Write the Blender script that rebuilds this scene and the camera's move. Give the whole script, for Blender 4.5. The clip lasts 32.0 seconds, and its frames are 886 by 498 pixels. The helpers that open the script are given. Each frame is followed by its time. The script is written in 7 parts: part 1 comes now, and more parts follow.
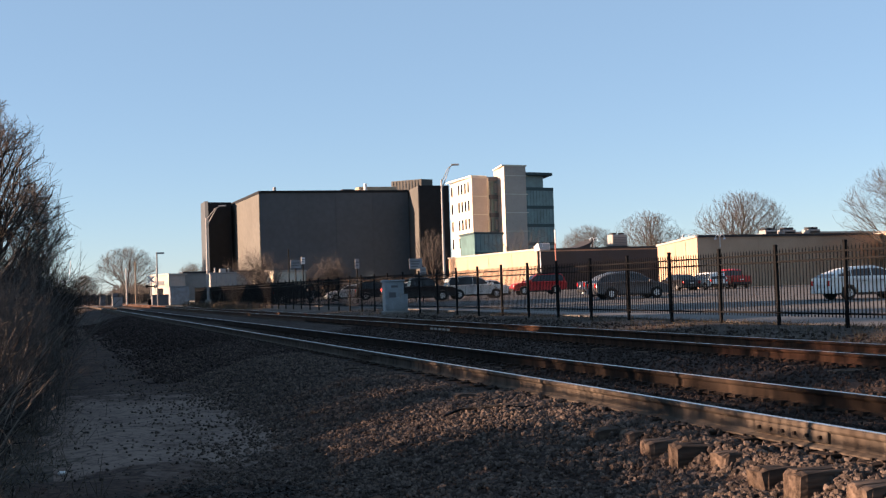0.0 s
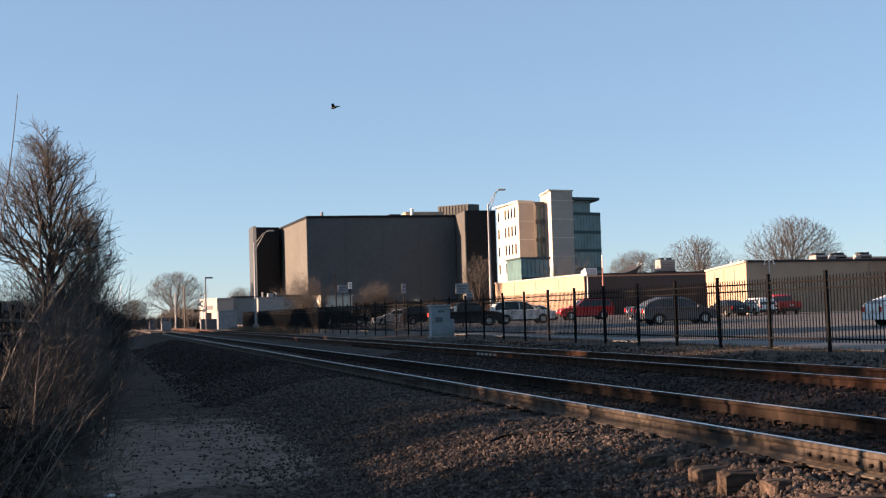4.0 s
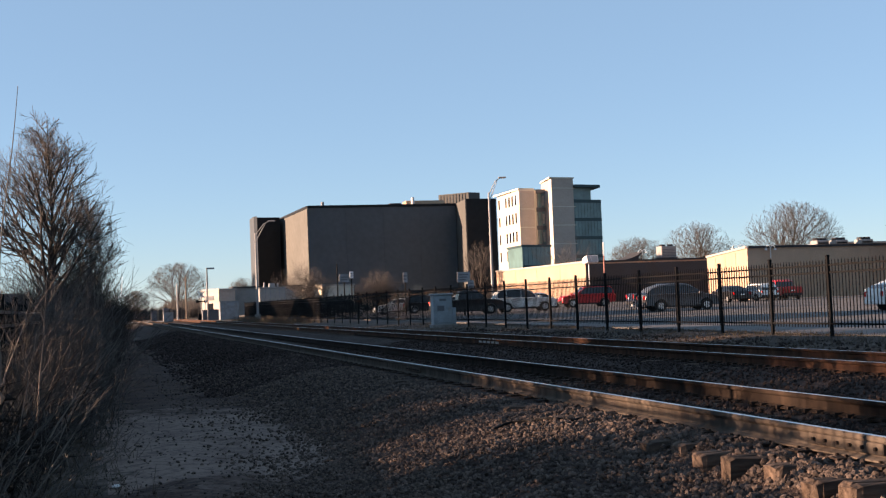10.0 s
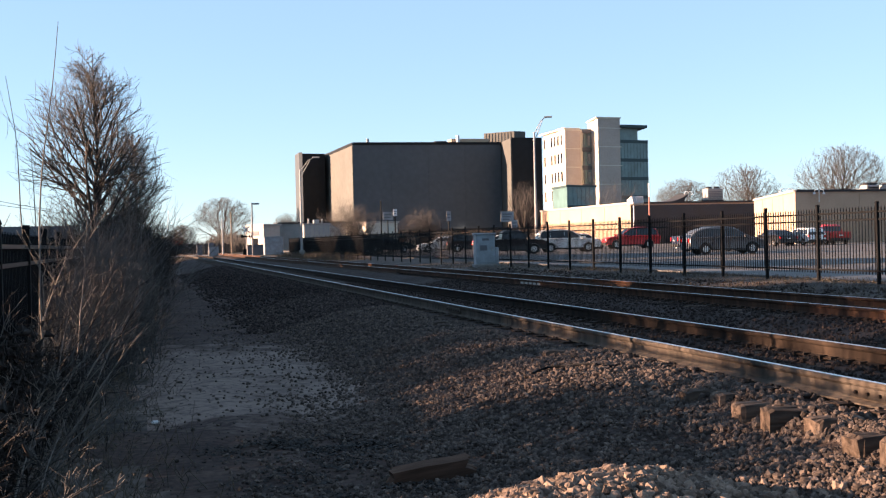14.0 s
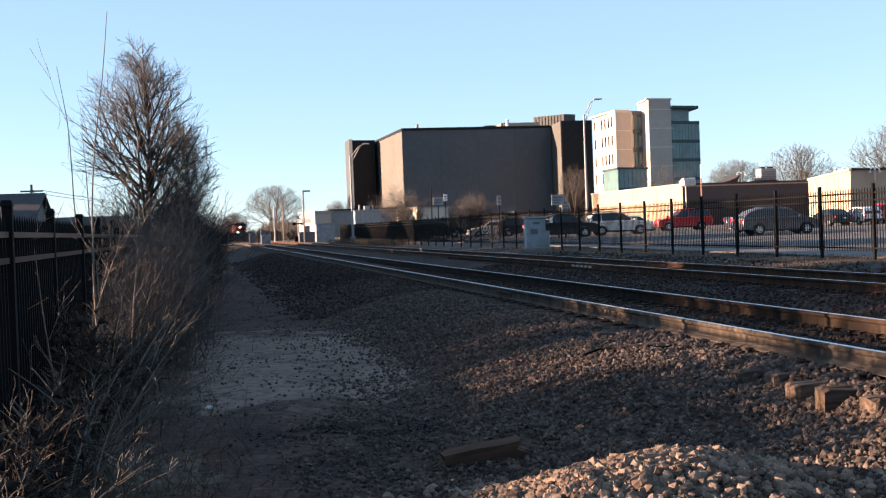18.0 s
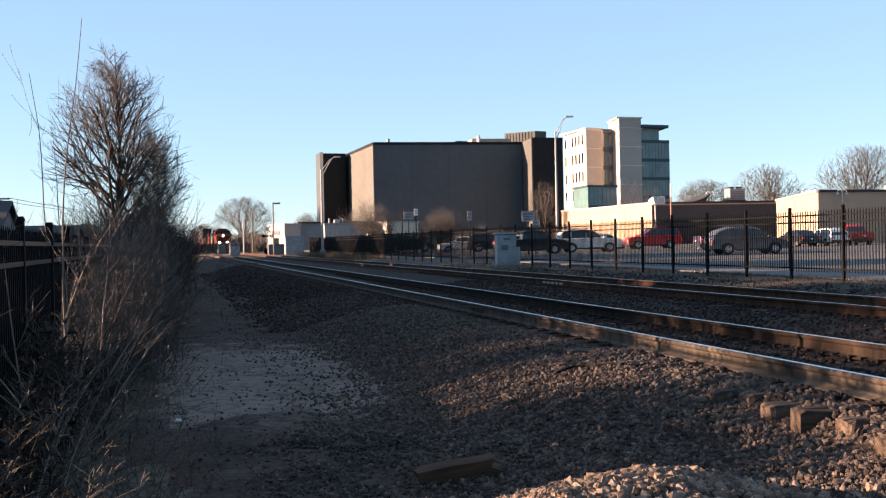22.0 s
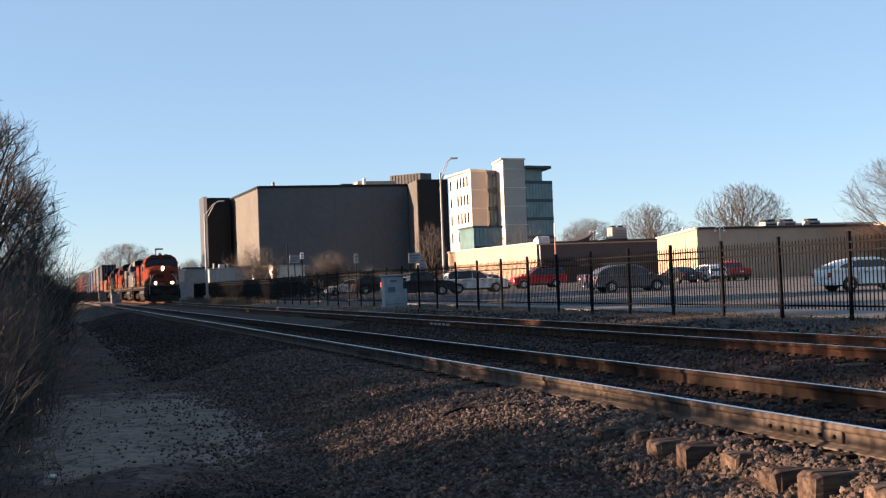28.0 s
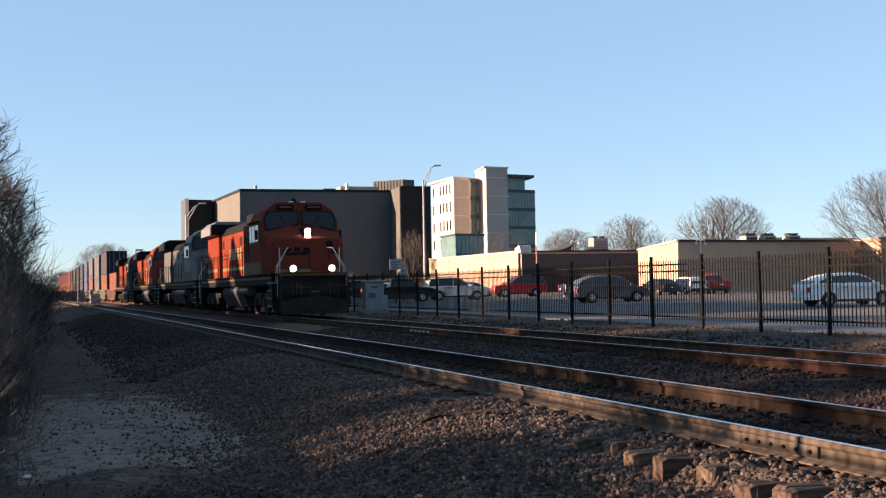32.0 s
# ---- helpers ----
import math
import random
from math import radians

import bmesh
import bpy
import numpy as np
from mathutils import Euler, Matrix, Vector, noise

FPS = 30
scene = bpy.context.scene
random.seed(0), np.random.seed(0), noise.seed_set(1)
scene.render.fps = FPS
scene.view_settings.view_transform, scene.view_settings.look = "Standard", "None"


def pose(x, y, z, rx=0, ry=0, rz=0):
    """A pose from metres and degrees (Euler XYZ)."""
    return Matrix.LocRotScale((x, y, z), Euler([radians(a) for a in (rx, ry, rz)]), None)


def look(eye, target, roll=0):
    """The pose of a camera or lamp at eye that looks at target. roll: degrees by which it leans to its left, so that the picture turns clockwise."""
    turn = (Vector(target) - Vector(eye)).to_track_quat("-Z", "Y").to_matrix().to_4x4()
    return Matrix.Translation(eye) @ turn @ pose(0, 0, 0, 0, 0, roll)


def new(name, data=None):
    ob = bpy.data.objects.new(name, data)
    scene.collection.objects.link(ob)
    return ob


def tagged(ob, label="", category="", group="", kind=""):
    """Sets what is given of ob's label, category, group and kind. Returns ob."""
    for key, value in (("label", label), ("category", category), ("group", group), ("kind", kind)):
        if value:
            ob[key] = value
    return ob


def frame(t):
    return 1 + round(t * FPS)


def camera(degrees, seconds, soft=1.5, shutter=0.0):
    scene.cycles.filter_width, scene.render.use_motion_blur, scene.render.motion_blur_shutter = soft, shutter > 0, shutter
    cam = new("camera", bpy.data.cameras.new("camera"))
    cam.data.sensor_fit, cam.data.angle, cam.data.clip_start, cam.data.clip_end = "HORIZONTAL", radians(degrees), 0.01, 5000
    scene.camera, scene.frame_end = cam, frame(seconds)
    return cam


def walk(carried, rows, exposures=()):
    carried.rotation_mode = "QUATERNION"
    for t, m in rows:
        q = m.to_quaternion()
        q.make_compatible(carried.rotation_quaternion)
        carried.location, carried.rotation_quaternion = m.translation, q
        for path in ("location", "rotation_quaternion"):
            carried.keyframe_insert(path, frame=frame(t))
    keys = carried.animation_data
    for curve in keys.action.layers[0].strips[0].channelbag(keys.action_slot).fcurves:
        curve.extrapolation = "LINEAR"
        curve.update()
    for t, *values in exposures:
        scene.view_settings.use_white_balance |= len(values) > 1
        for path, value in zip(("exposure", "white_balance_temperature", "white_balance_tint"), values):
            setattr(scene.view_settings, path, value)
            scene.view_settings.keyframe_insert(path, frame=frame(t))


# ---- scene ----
# Eye by a railway line: x is across the tracks, y along them, z up; the path beside the line lies at z = 0, the railheads at 0.645.
EYE = 1.70
cam = camera(40.0, 32.0, soft=1.25)
ROWS = [
    (0, 0.035, 0.016, -0.020, 91.772, 1.882, -17.939),
    (0.5, 0.031, 0.010, -0.022, 91.969, 1.728, -17.183),
    (1, 0.023, 0.007, -0.017, 92.149, 1.536, -16.701),
    (1.5, 0.027, -0.003, -0.021, 92.245, 1.675, -16.297),
    (2, 0.028, -0.005, -0.022, 92.339, 1.795, -16.205),
    (2.5, 0.028, -0.007, -0.021, 92.525, 1.852, -16.054),
    (3, 0.031, -0.007, -0.019, 92.771, 1.803, -15.769),
    (3.5, 0.031, -0.004, -0.019, 92.963, 1.768, -15.707),
    (5.5, 0.038, -0.003, -0.019, 93.055, 1.839, -16.190),
    (6, 0.039, -0.005, -0.023, 93.103, 2.146, -16.291),
    (6.5, 0.041, -0.008, -0.026, 92.950, 2.078, -16.326),
    (7, 0.037, -0.001, -0.021, 92.576, 2.343, -16.512),
    (7.5, 0.016, 0.009, -0.017, 92.114, 1.938, -16.018),
    (8, 0.017, 0.003, -0.019, 91.946, 2.140, -15.563),
    (8.5, 0.017, -0.000, -0.017, 92.100, 2.336, -15.334),
    (9, 0.021, -0.003, -0.018, 92.257, 2.303, -15.337),
    (9.5, 0.020, 0.002, -0.017, 92.424, 2.396, -15.531),
    (10, 0.022, 0.002, -0.024, 92.479, 2.264, -15.678),
    (10.5, 0.028, 0.006, -0.025, 92.606, 2.283, -16.185),
    (11, 0.031, 0.013, -0.022, 92.719, 2.477, -16.645),
    (11.5, 0.036, 0.024, -0.020, 92.510, 1.246, -18.193),
    (12, 0.027, 0.048, -0.012, 91.977, 0.354, -17.269),
    (12.5, 0.038, 0.056, -0.025, 91.790, 0.251, -17.003),
    (13, 0.010, 0.099, -0.006, 91.199, 2.221, -17.014),
    (13.5, 0.035, 0.114, 0.010, 90.266, 3.242, -16.067),
    (14, 0.092, 0.098, 0.019, 89.640, 1.312, -13.619),
    (14.5, 0.104, 0.092, 0.016, 89.252, 2.151, -12.076),
    (16.5, 0.103, 0.103, 0.004, 89.019, -1.304, -10.561),
    (17, 0.092, 0.120, 0.013, 89.115, 1.244, -11.377),
    (17.5, 0.104, 0.115, 0.005, 89.051, 2.321, -11.156),
    (18, 0.115, 0.111, -0.000, 89.005, 2.123, -11.223),
    (18.5, 0.118, 0.115, 0.004, 88.769, 1.793, -11.153),
    (19, 0.124, 0.114, -0.000, 88.585, 1.476, -11.223),
    (19.5, 0.117, 0.120, 0.013, 88.723, 0.591, -10.917),
    (20, 0.063, 0.145, 0.007, 89.126, 0.789, -10.452),
    (20.5, 0.013, 0.174, 0.006, 89.896, 2.384, -10.262),
    (21, 0.046, 0.167, -0.003, 90.120, 1.775, -11.066),
    (21.5, 0.067, 0.177, -0.004, 90.044, 1.513, -12.118),
    (22, 0.076, 0.198, -0.000, 89.660, 1.205, -12.662),
    (22.5, 0.083, 0.216, -0.004, 89.742, 0.219, -13.484),
    (23, 0.089, 0.237, -0.001, 90.266, 0.253, -14.686),
    (23.5, 0.098, 0.252, 0.001, 91.063, 0.198, -15.954),
    (24, 0.103, 0.271, -0.000, 91.838, 0.545, -16.994),
    (24.5, 0.108, 0.285, 0.001, 92.109, 0.777, -17.510),
    (25, 0.120, 0.293, -0.001, 92.238, 1.280, -17.889),
    (25.5, 0.126, 0.295, 0.002, 92.210, 1.440, -18.076),
    (27.5, 0.133, 0.303, -0.002, 91.837, 2.358, -18.098),
    (28, 0.133, 0.305, -0.002, 91.484, 2.275, -17.961),
    (28.5, 0.130, 0.305, -0.002, 91.342, 2.140, -17.813),
    (29, 0.125, 0.304, -0.001, 91.298, 2.111, -17.676),
    (29.5, 0.124, 0.301, -0.003, 91.367, 2.165, -17.602),
    (30, 0.130, 0.300, -0.004, 91.515, 1.982, -17.591),
    (30.5, 0.125, 0.298, -0.002, 91.542, 1.851, -17.811),
    (31, 0.126, 0.297, -0.002, 91.497, 1.849, -18.077),
    (31.5, 0.125, 0.296, -0.002, 91.388, 1.770, -18.379),
    (32, 0.130, 0.297, 0.003, 91.789, 1.096, -18.866),
]
# the film camera opens up while it looks lower, between 13 and 24 s
EXPOSURES = [(t, 2.14 + s, 7450, 20) for t, s in ((0.0, 0.03), (3.0, 0.0), (6.5, -0.06), (10.0, 0.02), (12.5, 0.06), (14.0, 0.5), (16.5, 0.52), (20.0, 0.5), (22.0, 0.42), (23.5, 0.28), (25.0, 0.1), (28.0, 0.17), (30.5, 0.28), (32.0, 0.22))]

walk(cam, [(t, pose(x, y, EYE + z, rx, ry, rz)) for t, x, y, z, rx, ry, rz in ROWS], exposures=EXPOSURES)

# ---- light ----
SUN_EL, SUN_AZ = 9.5, -80.0      # degrees: height, and bearing from +y towards +x
world = bpy.data.worlds.new("sky")
scene.world = world
world.use_nodes = True
wn = world.node_tree.nodes
sky = wn.new("ShaderNodeTexSky")
sky.sky_type = "NISHITA"
sky.sun_disc = False
sky.sun_elevation, sky.sun_rotation = radians(SUN_EL), radians(SUN_AZ)
sky.air_density, sky.dust_density, sky.ozone_density = 0.75, 0.0, 2.9
wn["Background"].inputs["Strength"].default_value = 0.06
# a thin even haze over the clear sky
veil = wn.new("ShaderNodeMix")
veil.data_type = "RGBA"
veil.inputs[0].default_value = 0.58
veil.inputs[7].default_value = (1.14, 2.06, 3.05, 1)
world.node_tree.links.new(sky.outputs["Color"], veil.inputs[6])
world.node_tree.links.new(veil.outputs[2], wn["Background"].inputs["Color"])
sun_data = bpy.data.lights.new("sun", "SUN")
sun_data.energy, sun_data.angle, sun_data.color = 4.05, radians(0.6), (1.0, 0.74, 0.56)
sun = new("sun", sun_data)
_s = Vector((math.sin(radians(SUN_AZ)) * math.cos(radians(SUN_EL)), math.cos(radians(SUN_AZ)) * math.cos(radians(SUN_EL)), math.sin(radians(SUN_EL))))
sun.matrix_world = look(_s * 100, (0, 0, 0))


# ---- materials ----
def mat(name, base, rough=0.7, metal=0.0, fine=30.0, broad=1.5, var=0.25, bump=0.15, rand=0.0, island=0.0, tint=None, emit=0.0, stretch=(1, 1, 1), spec=0.5):
    """A surface with grain at two sizes: fine and broad are noise scales per metre, var the swing in tone, tint a second colour in the broad stains."""
    m = bpy.data.materials.new(name)
    m.use_nodes = True
    n, l = m.node_tree.nodes, m.node_tree.links
    b = n["Principled BSDF"]
    b.inputs["Roughness"].default_value, b.inputs["Metallic"].default_value = rough, metal
    b.inputs["Specular IOR Level"].default_value = spec
    co = n.new("ShaderNodeTexCoord")
    mp = n.new("ShaderNodeMapping")
    mp.inputs["Scale"].default_value = stretch
    l.new(co.outputs["Object"], mp.inputs["Vector"])
    na, nb = n.new("ShaderNodeTexNoise"), n.new("ShaderNodeTexNoise")
    na.inputs["Scale"].default_value, nb.inputs["Scale"].default_value = fine, broad
    na.inputs["Detail"].default_value, nb.inputs["Detail"].default_value = 4, 5
    l.new(mp.outputs["Vector"], na.inputs["Vector"])
    l.new(mp.outputs["Vector"], nb.inputs["Vector"])
    ramp = n.new("ShaderNodeMapRange")
    ramp.inputs["From Min"].default_value, ramp.inputs["From Max"].default_value = 0.35, 0.65
    l.new(nb.outputs["Fac"], ramp.inputs["Value"])
    stain = n.new("ShaderNodeMix")
    stain.data_type = "RGBA"
    c2 = tint if tint else [c * (1 - var) for c in base]
    stain.inputs[6].default_value, stain.inputs[7].default_value = (*base, 1), (*c2, 1)
    l.new(ramp.outputs["Result"], stain.inputs[0])
    val = n.new("ShaderNodeMapRange")
    val.inputs["From Min"].default_value, val.inputs["From Max"].default_value = 0.3, 0.7
    val.inputs["To Min"].default_value, val.inputs["To Max"].default_value = 1 - var, 1 + var
    l.new(na.outputs["Fac"], val.inputs["Value"])
    tone = val.outputs["Result"]
    for amount, kind in ((rand, "o"), (island, "i")):
        if amount:
            src = n.new("ShaderNodeObjectInfo").outputs["Random"] if kind == "o" else n.new("ShaderNodeNewGeometry").outputs["Random Per Island"]
            r = n.new("ShaderNodeMapRange")
            r.inputs["To Min"].default_value, r.inputs["To Max"].default_value = 1 - amount, 1 + amount
            l.new(src, r.inputs["Value"])
            mul = n.new("ShaderNodeMath")
            mul.operation = "MULTIPLY"
            l.new(tone, mul.inputs[0])
            l.new(r.outputs["Result"], mul.inputs[1])
            tone = mul.outputs["Value"]
    sc = n.new("ShaderNodeVectorMath")
    sc.operation = "SCALE"
    l.new(stain.outputs[2], sc.inputs[0])
    l.new(tone, sc.inputs["Scale"])
    l.new(sc.outputs["Vector"], b.inputs["Base Color"])
    if bump:
        bp = n.new("ShaderNodeBump")
        bp.inputs["Strength"].default_value, bp.inputs["Distance"].default_value = bump, 0.02
        l.new(na.outputs["Fac"], bp.inputs["Height"])
        l.new(bp.outputs["Normal"], b.inputs["Normal"])
    if emit:
        b.inputs["Emission Color"].default_value, b.inputs["Emission Strength"].default_value = (*base, 1), emit
    return m


M = {}
M["ballast_bed"] = mat("ballast_bed", (0.02821, 0.01925, 0.01607), 0.97, fine=30, broad=0.8, var=0.6, tint=(0.04264, 0.03167, 0.02821), bump=1.0, spec=0.1)
M["verge"] = mat("verge", (0.04212, 0.03519, 0.03182), 0.97, fine=9, broad=0.7, var=0.55, tint=(0.1123, 0.08798, 0.07301), bump=0.7, spec=0.1)
M["asphalt"] = mat("asphalt", (0.115, 0.11, 0.106), 0.95, fine=40, broad=0.25, var=0.2, tint=(0.165, 0.155, 0.148), bump=0.25, spec=0.15)
M["far_ground"] = mat("far_ground", (0.05, 0.044, 0.034), 0.97, fine=1.2, broad=0.06, var=0.4, bump=0, spec=0.1)
M["stone"] = mat("stone", (0.051, 0.03936, 0.034), 0.95, fine=60, broad=9, var=0.3, island=0.6, tint=(0.0918, 0.06887, 0.0561), bump=0.3, spec=0.2)
# lighter copy of the stone, with the heap's sunlight put into its colour
M["stone_sunlit"] = mat("stone_sunlit", (0.1197, 0.08573, 0.0684), 0.95, fine=60, broad=9, var=0.3, island=0.5, tint=(0.1653, 0.1179, 0.08892), bump=0.3, spec=0.2)
# rust made paler for the near left rail, to paint its sunlit web
M["rail_rust_lit"] = mat("rail_rust_lit", (0.08677, 0.07006, 0.05556), 0.95, fine=8, broad=4, var=0.5, tint=(0.05556, 0.04243, 0.03264), bump=0.3, stretch=(1, 1, 0.1), spec=0.15)
M["stone_dark"] = mat("stone_dark", (0.02448, 0.01702, 0.0153), 0.97, fine=60, broad=9, var=0.3, island=0.6, tint=(0.04046, 0.02945, 0.02543), bump=0.3, spec=0.15)
M["rail_steel"] = mat("rail_steel", (0.6, 0.62, 0.66), 0.3, 0.9, fine=60, broad=3, var=0.15, bump=0.05)
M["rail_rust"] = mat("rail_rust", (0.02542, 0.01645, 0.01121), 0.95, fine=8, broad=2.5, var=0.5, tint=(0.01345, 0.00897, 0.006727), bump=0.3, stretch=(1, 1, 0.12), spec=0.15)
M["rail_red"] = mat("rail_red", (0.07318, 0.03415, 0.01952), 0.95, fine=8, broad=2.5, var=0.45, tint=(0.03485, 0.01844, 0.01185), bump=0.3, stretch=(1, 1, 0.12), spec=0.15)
M["tie_wood"] = mat("tie_wood", (0.03562, 0.0282, 0.02494), 0.97, fine=26, broad=3, var=0.45, rand=0.35, tint=(0.08906, 0.06317, 0.0475), bump=0.8, stretch=(0.15, 1, 1), spec=0.1)
M["timber"] = mat("timber", (0.102, 0.057, 0.039), 0.95, fine=22, broad=3, var=0.4, tint=(0.048, 0.0285, 0.0204), bump=0.6, stretch=(0.12, 1, 1), spec=0.1)
M["teal_frame"] = mat("teal_frame", (0.032, 0.06, 0.064), 0.6, fine=3, var=0.1, bump=0, spec=0.3)
M["unit_grey"] = mat("unit_grey", (0.24, 0.235, 0.225), 0.7, fine=10, broad=1, var=0.15, bump=0)
M["plate"] = mat("plate", (0.03, 0.02, 0.015), 0.9, 0.1, fine=40, var=0.4, spec=0.2)
M["black_iron"] = mat("black_iron", (0.004, 0.004, 0.0045), 0.7, 0.0, fine=60, var=0.3, bump=0.05, spec=0.1)
M["iron_worn"] = mat("iron_worn", (0.012, 0.012, 0.013), 0.33, 0.0, fine=60, var=0.3, bump=0.02, spec=0.45)
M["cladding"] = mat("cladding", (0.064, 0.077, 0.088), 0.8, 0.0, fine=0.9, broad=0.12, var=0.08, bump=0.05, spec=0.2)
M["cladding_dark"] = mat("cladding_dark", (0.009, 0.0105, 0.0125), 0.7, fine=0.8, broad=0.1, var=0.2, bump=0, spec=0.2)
# lighter cladding that paints sunlight on side walls; the brown also covers the penthouse
M["cladding_sunlit"] = mat("cladding_sunlit", (0.11, 0.108, 0.098), 0.85, fine=0.9, broad=0.12, var=0.1, bump=0.05, spec=0.2)
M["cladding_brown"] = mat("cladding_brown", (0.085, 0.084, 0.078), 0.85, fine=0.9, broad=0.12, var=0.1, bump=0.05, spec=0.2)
M["panel_joint"] = mat("panel_joint", (0.06, 0.072, 0.082), 0.8, fine=2, var=0.2, bump=0, spec=0.2)
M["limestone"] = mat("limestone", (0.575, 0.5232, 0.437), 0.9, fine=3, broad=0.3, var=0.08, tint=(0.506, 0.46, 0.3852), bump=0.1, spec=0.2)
# dimmer copy of the limestone, with the shade of the front walls in its colour
M["limestone_dim"] = mat("limestone_dim", (0.385, 0.325, 0.285), 0.9, fine=3, broad=0.3, var=0.08, bump=0.1, spec=0.2)
M["curtain_glass"] = mat("curtain_glass", (0.085, 0.165, 0.165), 0.4, 0.0, fine=0.6, broad=0.1, var=0.25, bump=0, spec=0.8)
M["dark_glass"] = mat("dark_glass", (0.012, 0.014, 0.017), 0.08, fine=1.0, var=0.3, bump=0, spec=0.7)
M["brick_tan"] = mat("brick_tan", (0.41, 0.285, 0.205), 0.95, fine=12, broad=0.4, var=0.13, tint=(0.36, 0.25, 0.18), bump=0.2, spec=0.15)
# darkened brick, with the shade of the warehouse front put into the colour
M["brick_shaded"] = mat("brick_shaded", (0.053, 0.054, 0.058), 0.95, fine=12, broad=0.4, var=0.15, tint=(0.052, 0.048, 0.045), bump=0.2, spec=0.15)
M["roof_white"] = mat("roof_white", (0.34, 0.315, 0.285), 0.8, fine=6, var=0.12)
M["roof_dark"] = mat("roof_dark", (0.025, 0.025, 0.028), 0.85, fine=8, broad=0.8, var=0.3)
M["galv"] = mat("galv", (0.24, 0.24, 0.24), 0.55, 0.4, fine=20, broad=2, var=0.15, bump=0.05)
M["grey_paint"] = mat("grey_paint", (0.2, 0.215, 0.235), 0.6, fine=25, broad=2.5, var=0.14, tint=(0.15, 0.155, 0.16), bump=0.08)
M["cabinet_paint"] = mat("cabinet_paint", (0.22, 0.265, 0.29), 0.55, fine=25, broad=2.5, var=0.14, tint=(0.17, 0.2, 0.215), bump=0.08)
M["white_paint"] = mat("white_paint", (0.55, 0.55, 0.54), 0.5, fine=20, broad=2, var=0.08, bump=0.03)
M["bar_grey"] = mat("bar_grey", (0.09, 0.095, 0.105), 0.7, fine=20, var=0.1, bump=0)
M["concrete"] = mat("concrete", (0.2, 0.195, 0.185), 0.92, fine=18, broad=1.2, var=0.2, bump=0.3)
M["board_grey"] = mat("board_grey", (0.045, 0.042, 0.038), 0.9, fine=20, broad=2, var=0.3, rand=0.3, bump=0.2, stretch=(1, 1, 0.2))
M["pole_wood"] = mat("pole_wood", (0.16, 0.125, 0.095), 0.9, fine=30, broad=3, var=0.3, stretch=(1, 1, 0.1))


def path_dirt():
    """Trodden dirt: dark soil with leaf mould, and pale dried sand where the path is worn bare."""
    m = mat("dirt", (0.06375, 0.04254, 0.03485), 0.97, fine=13, broad=1.3, var=0.45, tint=(0.0357, 0.02398, 0.02125), bump=0.6, spec=0.1)
    n, l = m.node_tree.nodes, m.node_tree.links
    b = n["Principled BSDF"]
    soil = b.inputs["Base Color"].links[0].from_socket
    geo, sep = n.new("ShaderNodeNewGeometry"), n.new("ShaderNodeSeparateXYZ")
    l.new(geo.outputs["Position"], sep.inputs[0])
    fade = []
    for lo, hi, axis in ((11.2, 12.9, "Y"), (23.5, 19.0, "Y"), (3.3, 1.9, "X"), (-0.4, -0.05, "X")):
        r = n.new("ShaderNodeMapRange")
        r.inputs["From Min"].default_value, r.inputs["From Max"].default_value = lo, hi
        l.new(sep.outputs[axis], r.inputs["Value"])
        fade.append(r.outputs["Result"])
    big, small = n.new("ShaderNodeTexNoise"), n.new("ShaderNodeTexNoise")
    big.inputs["Scale"].default_value, small.inputs["Scale"].default_value = 1.0, 6.0
    for q in (big, small):
        q.inputs["Detail"].default_value, q.inputs["Roughness"].default_value = 6, 0.65
        l.new(geo.outputs["Position"], q.inputs["Vector"])
    total = None
    for src in fade:
        if total is None:
            total = src
        else:
            k = n.new("ShaderNodeMath")
            k.operation = "MULTIPLY"
            l.new(total, k.inputs[0])
            l.new(src, k.inputs[1])
            total = k.outputs[0]
    add, add2 = n.new("ShaderNodeMath"), n.new("ShaderNodeMath")
    add.operation = add2.operation = "ADD"
    l.new(big.outputs["Fac"], add.inputs[0])
    half = n.new("ShaderNodeMath")
    half.operation = "MULTIPLY"
    half.inputs[1].default_value = 0.85
    l.new(small.outputs["Fac"], half.inputs[0])
    l.new(half.outputs[0], add.inputs[1])
    l.new(add.outputs[0], add2.inputs[0])
    w = n.new("ShaderNodeMath")
    w.operation = "MULTIPLY"
    w.inputs[1].default_value = 0.36
    l.new(total, w.inputs[0])
    l.new(w.outputs[0], add2.inputs[1])
    edge = n.new("ShaderNodeMapRange")
    edge.inputs["From Min"].default_value, edge.inputs["From Max"].default_value = 1.06, 1.24
    l.new(add2.outputs[0], edge.inputs["Value"])
    mix = n.new("ShaderNodeMix")
    mix.data_type = "RGBA"
    drift, span = n.new("ShaderNodeMix"), n.new("ShaderNodeMapRange")
    drift.data_type = "RGBA"
    drift.inputs[6].default_value, drift.inputs[7].default_value = (0.19, 0.142, 0.12, 1), (0.095, 0.072, 0.061, 1)
    span.inputs["From Min"].default_value, span.inputs["From Max"].default_value = 0.46, 0.62
    l.new(small.outputs["Fac"], span.inputs["Value"])
    l.new(span.outputs["Result"], drift.inputs[0])
    l.new(drift.outputs[2], mix.inputs[7])
    l.new(edge.outputs["Result"], mix.inputs[0])
    l.new(soil, mix.inputs[6])
    l.new(mix.outputs[2], b.inputs["Base Color"])
    return m


M["dirt"] = path_dirt()


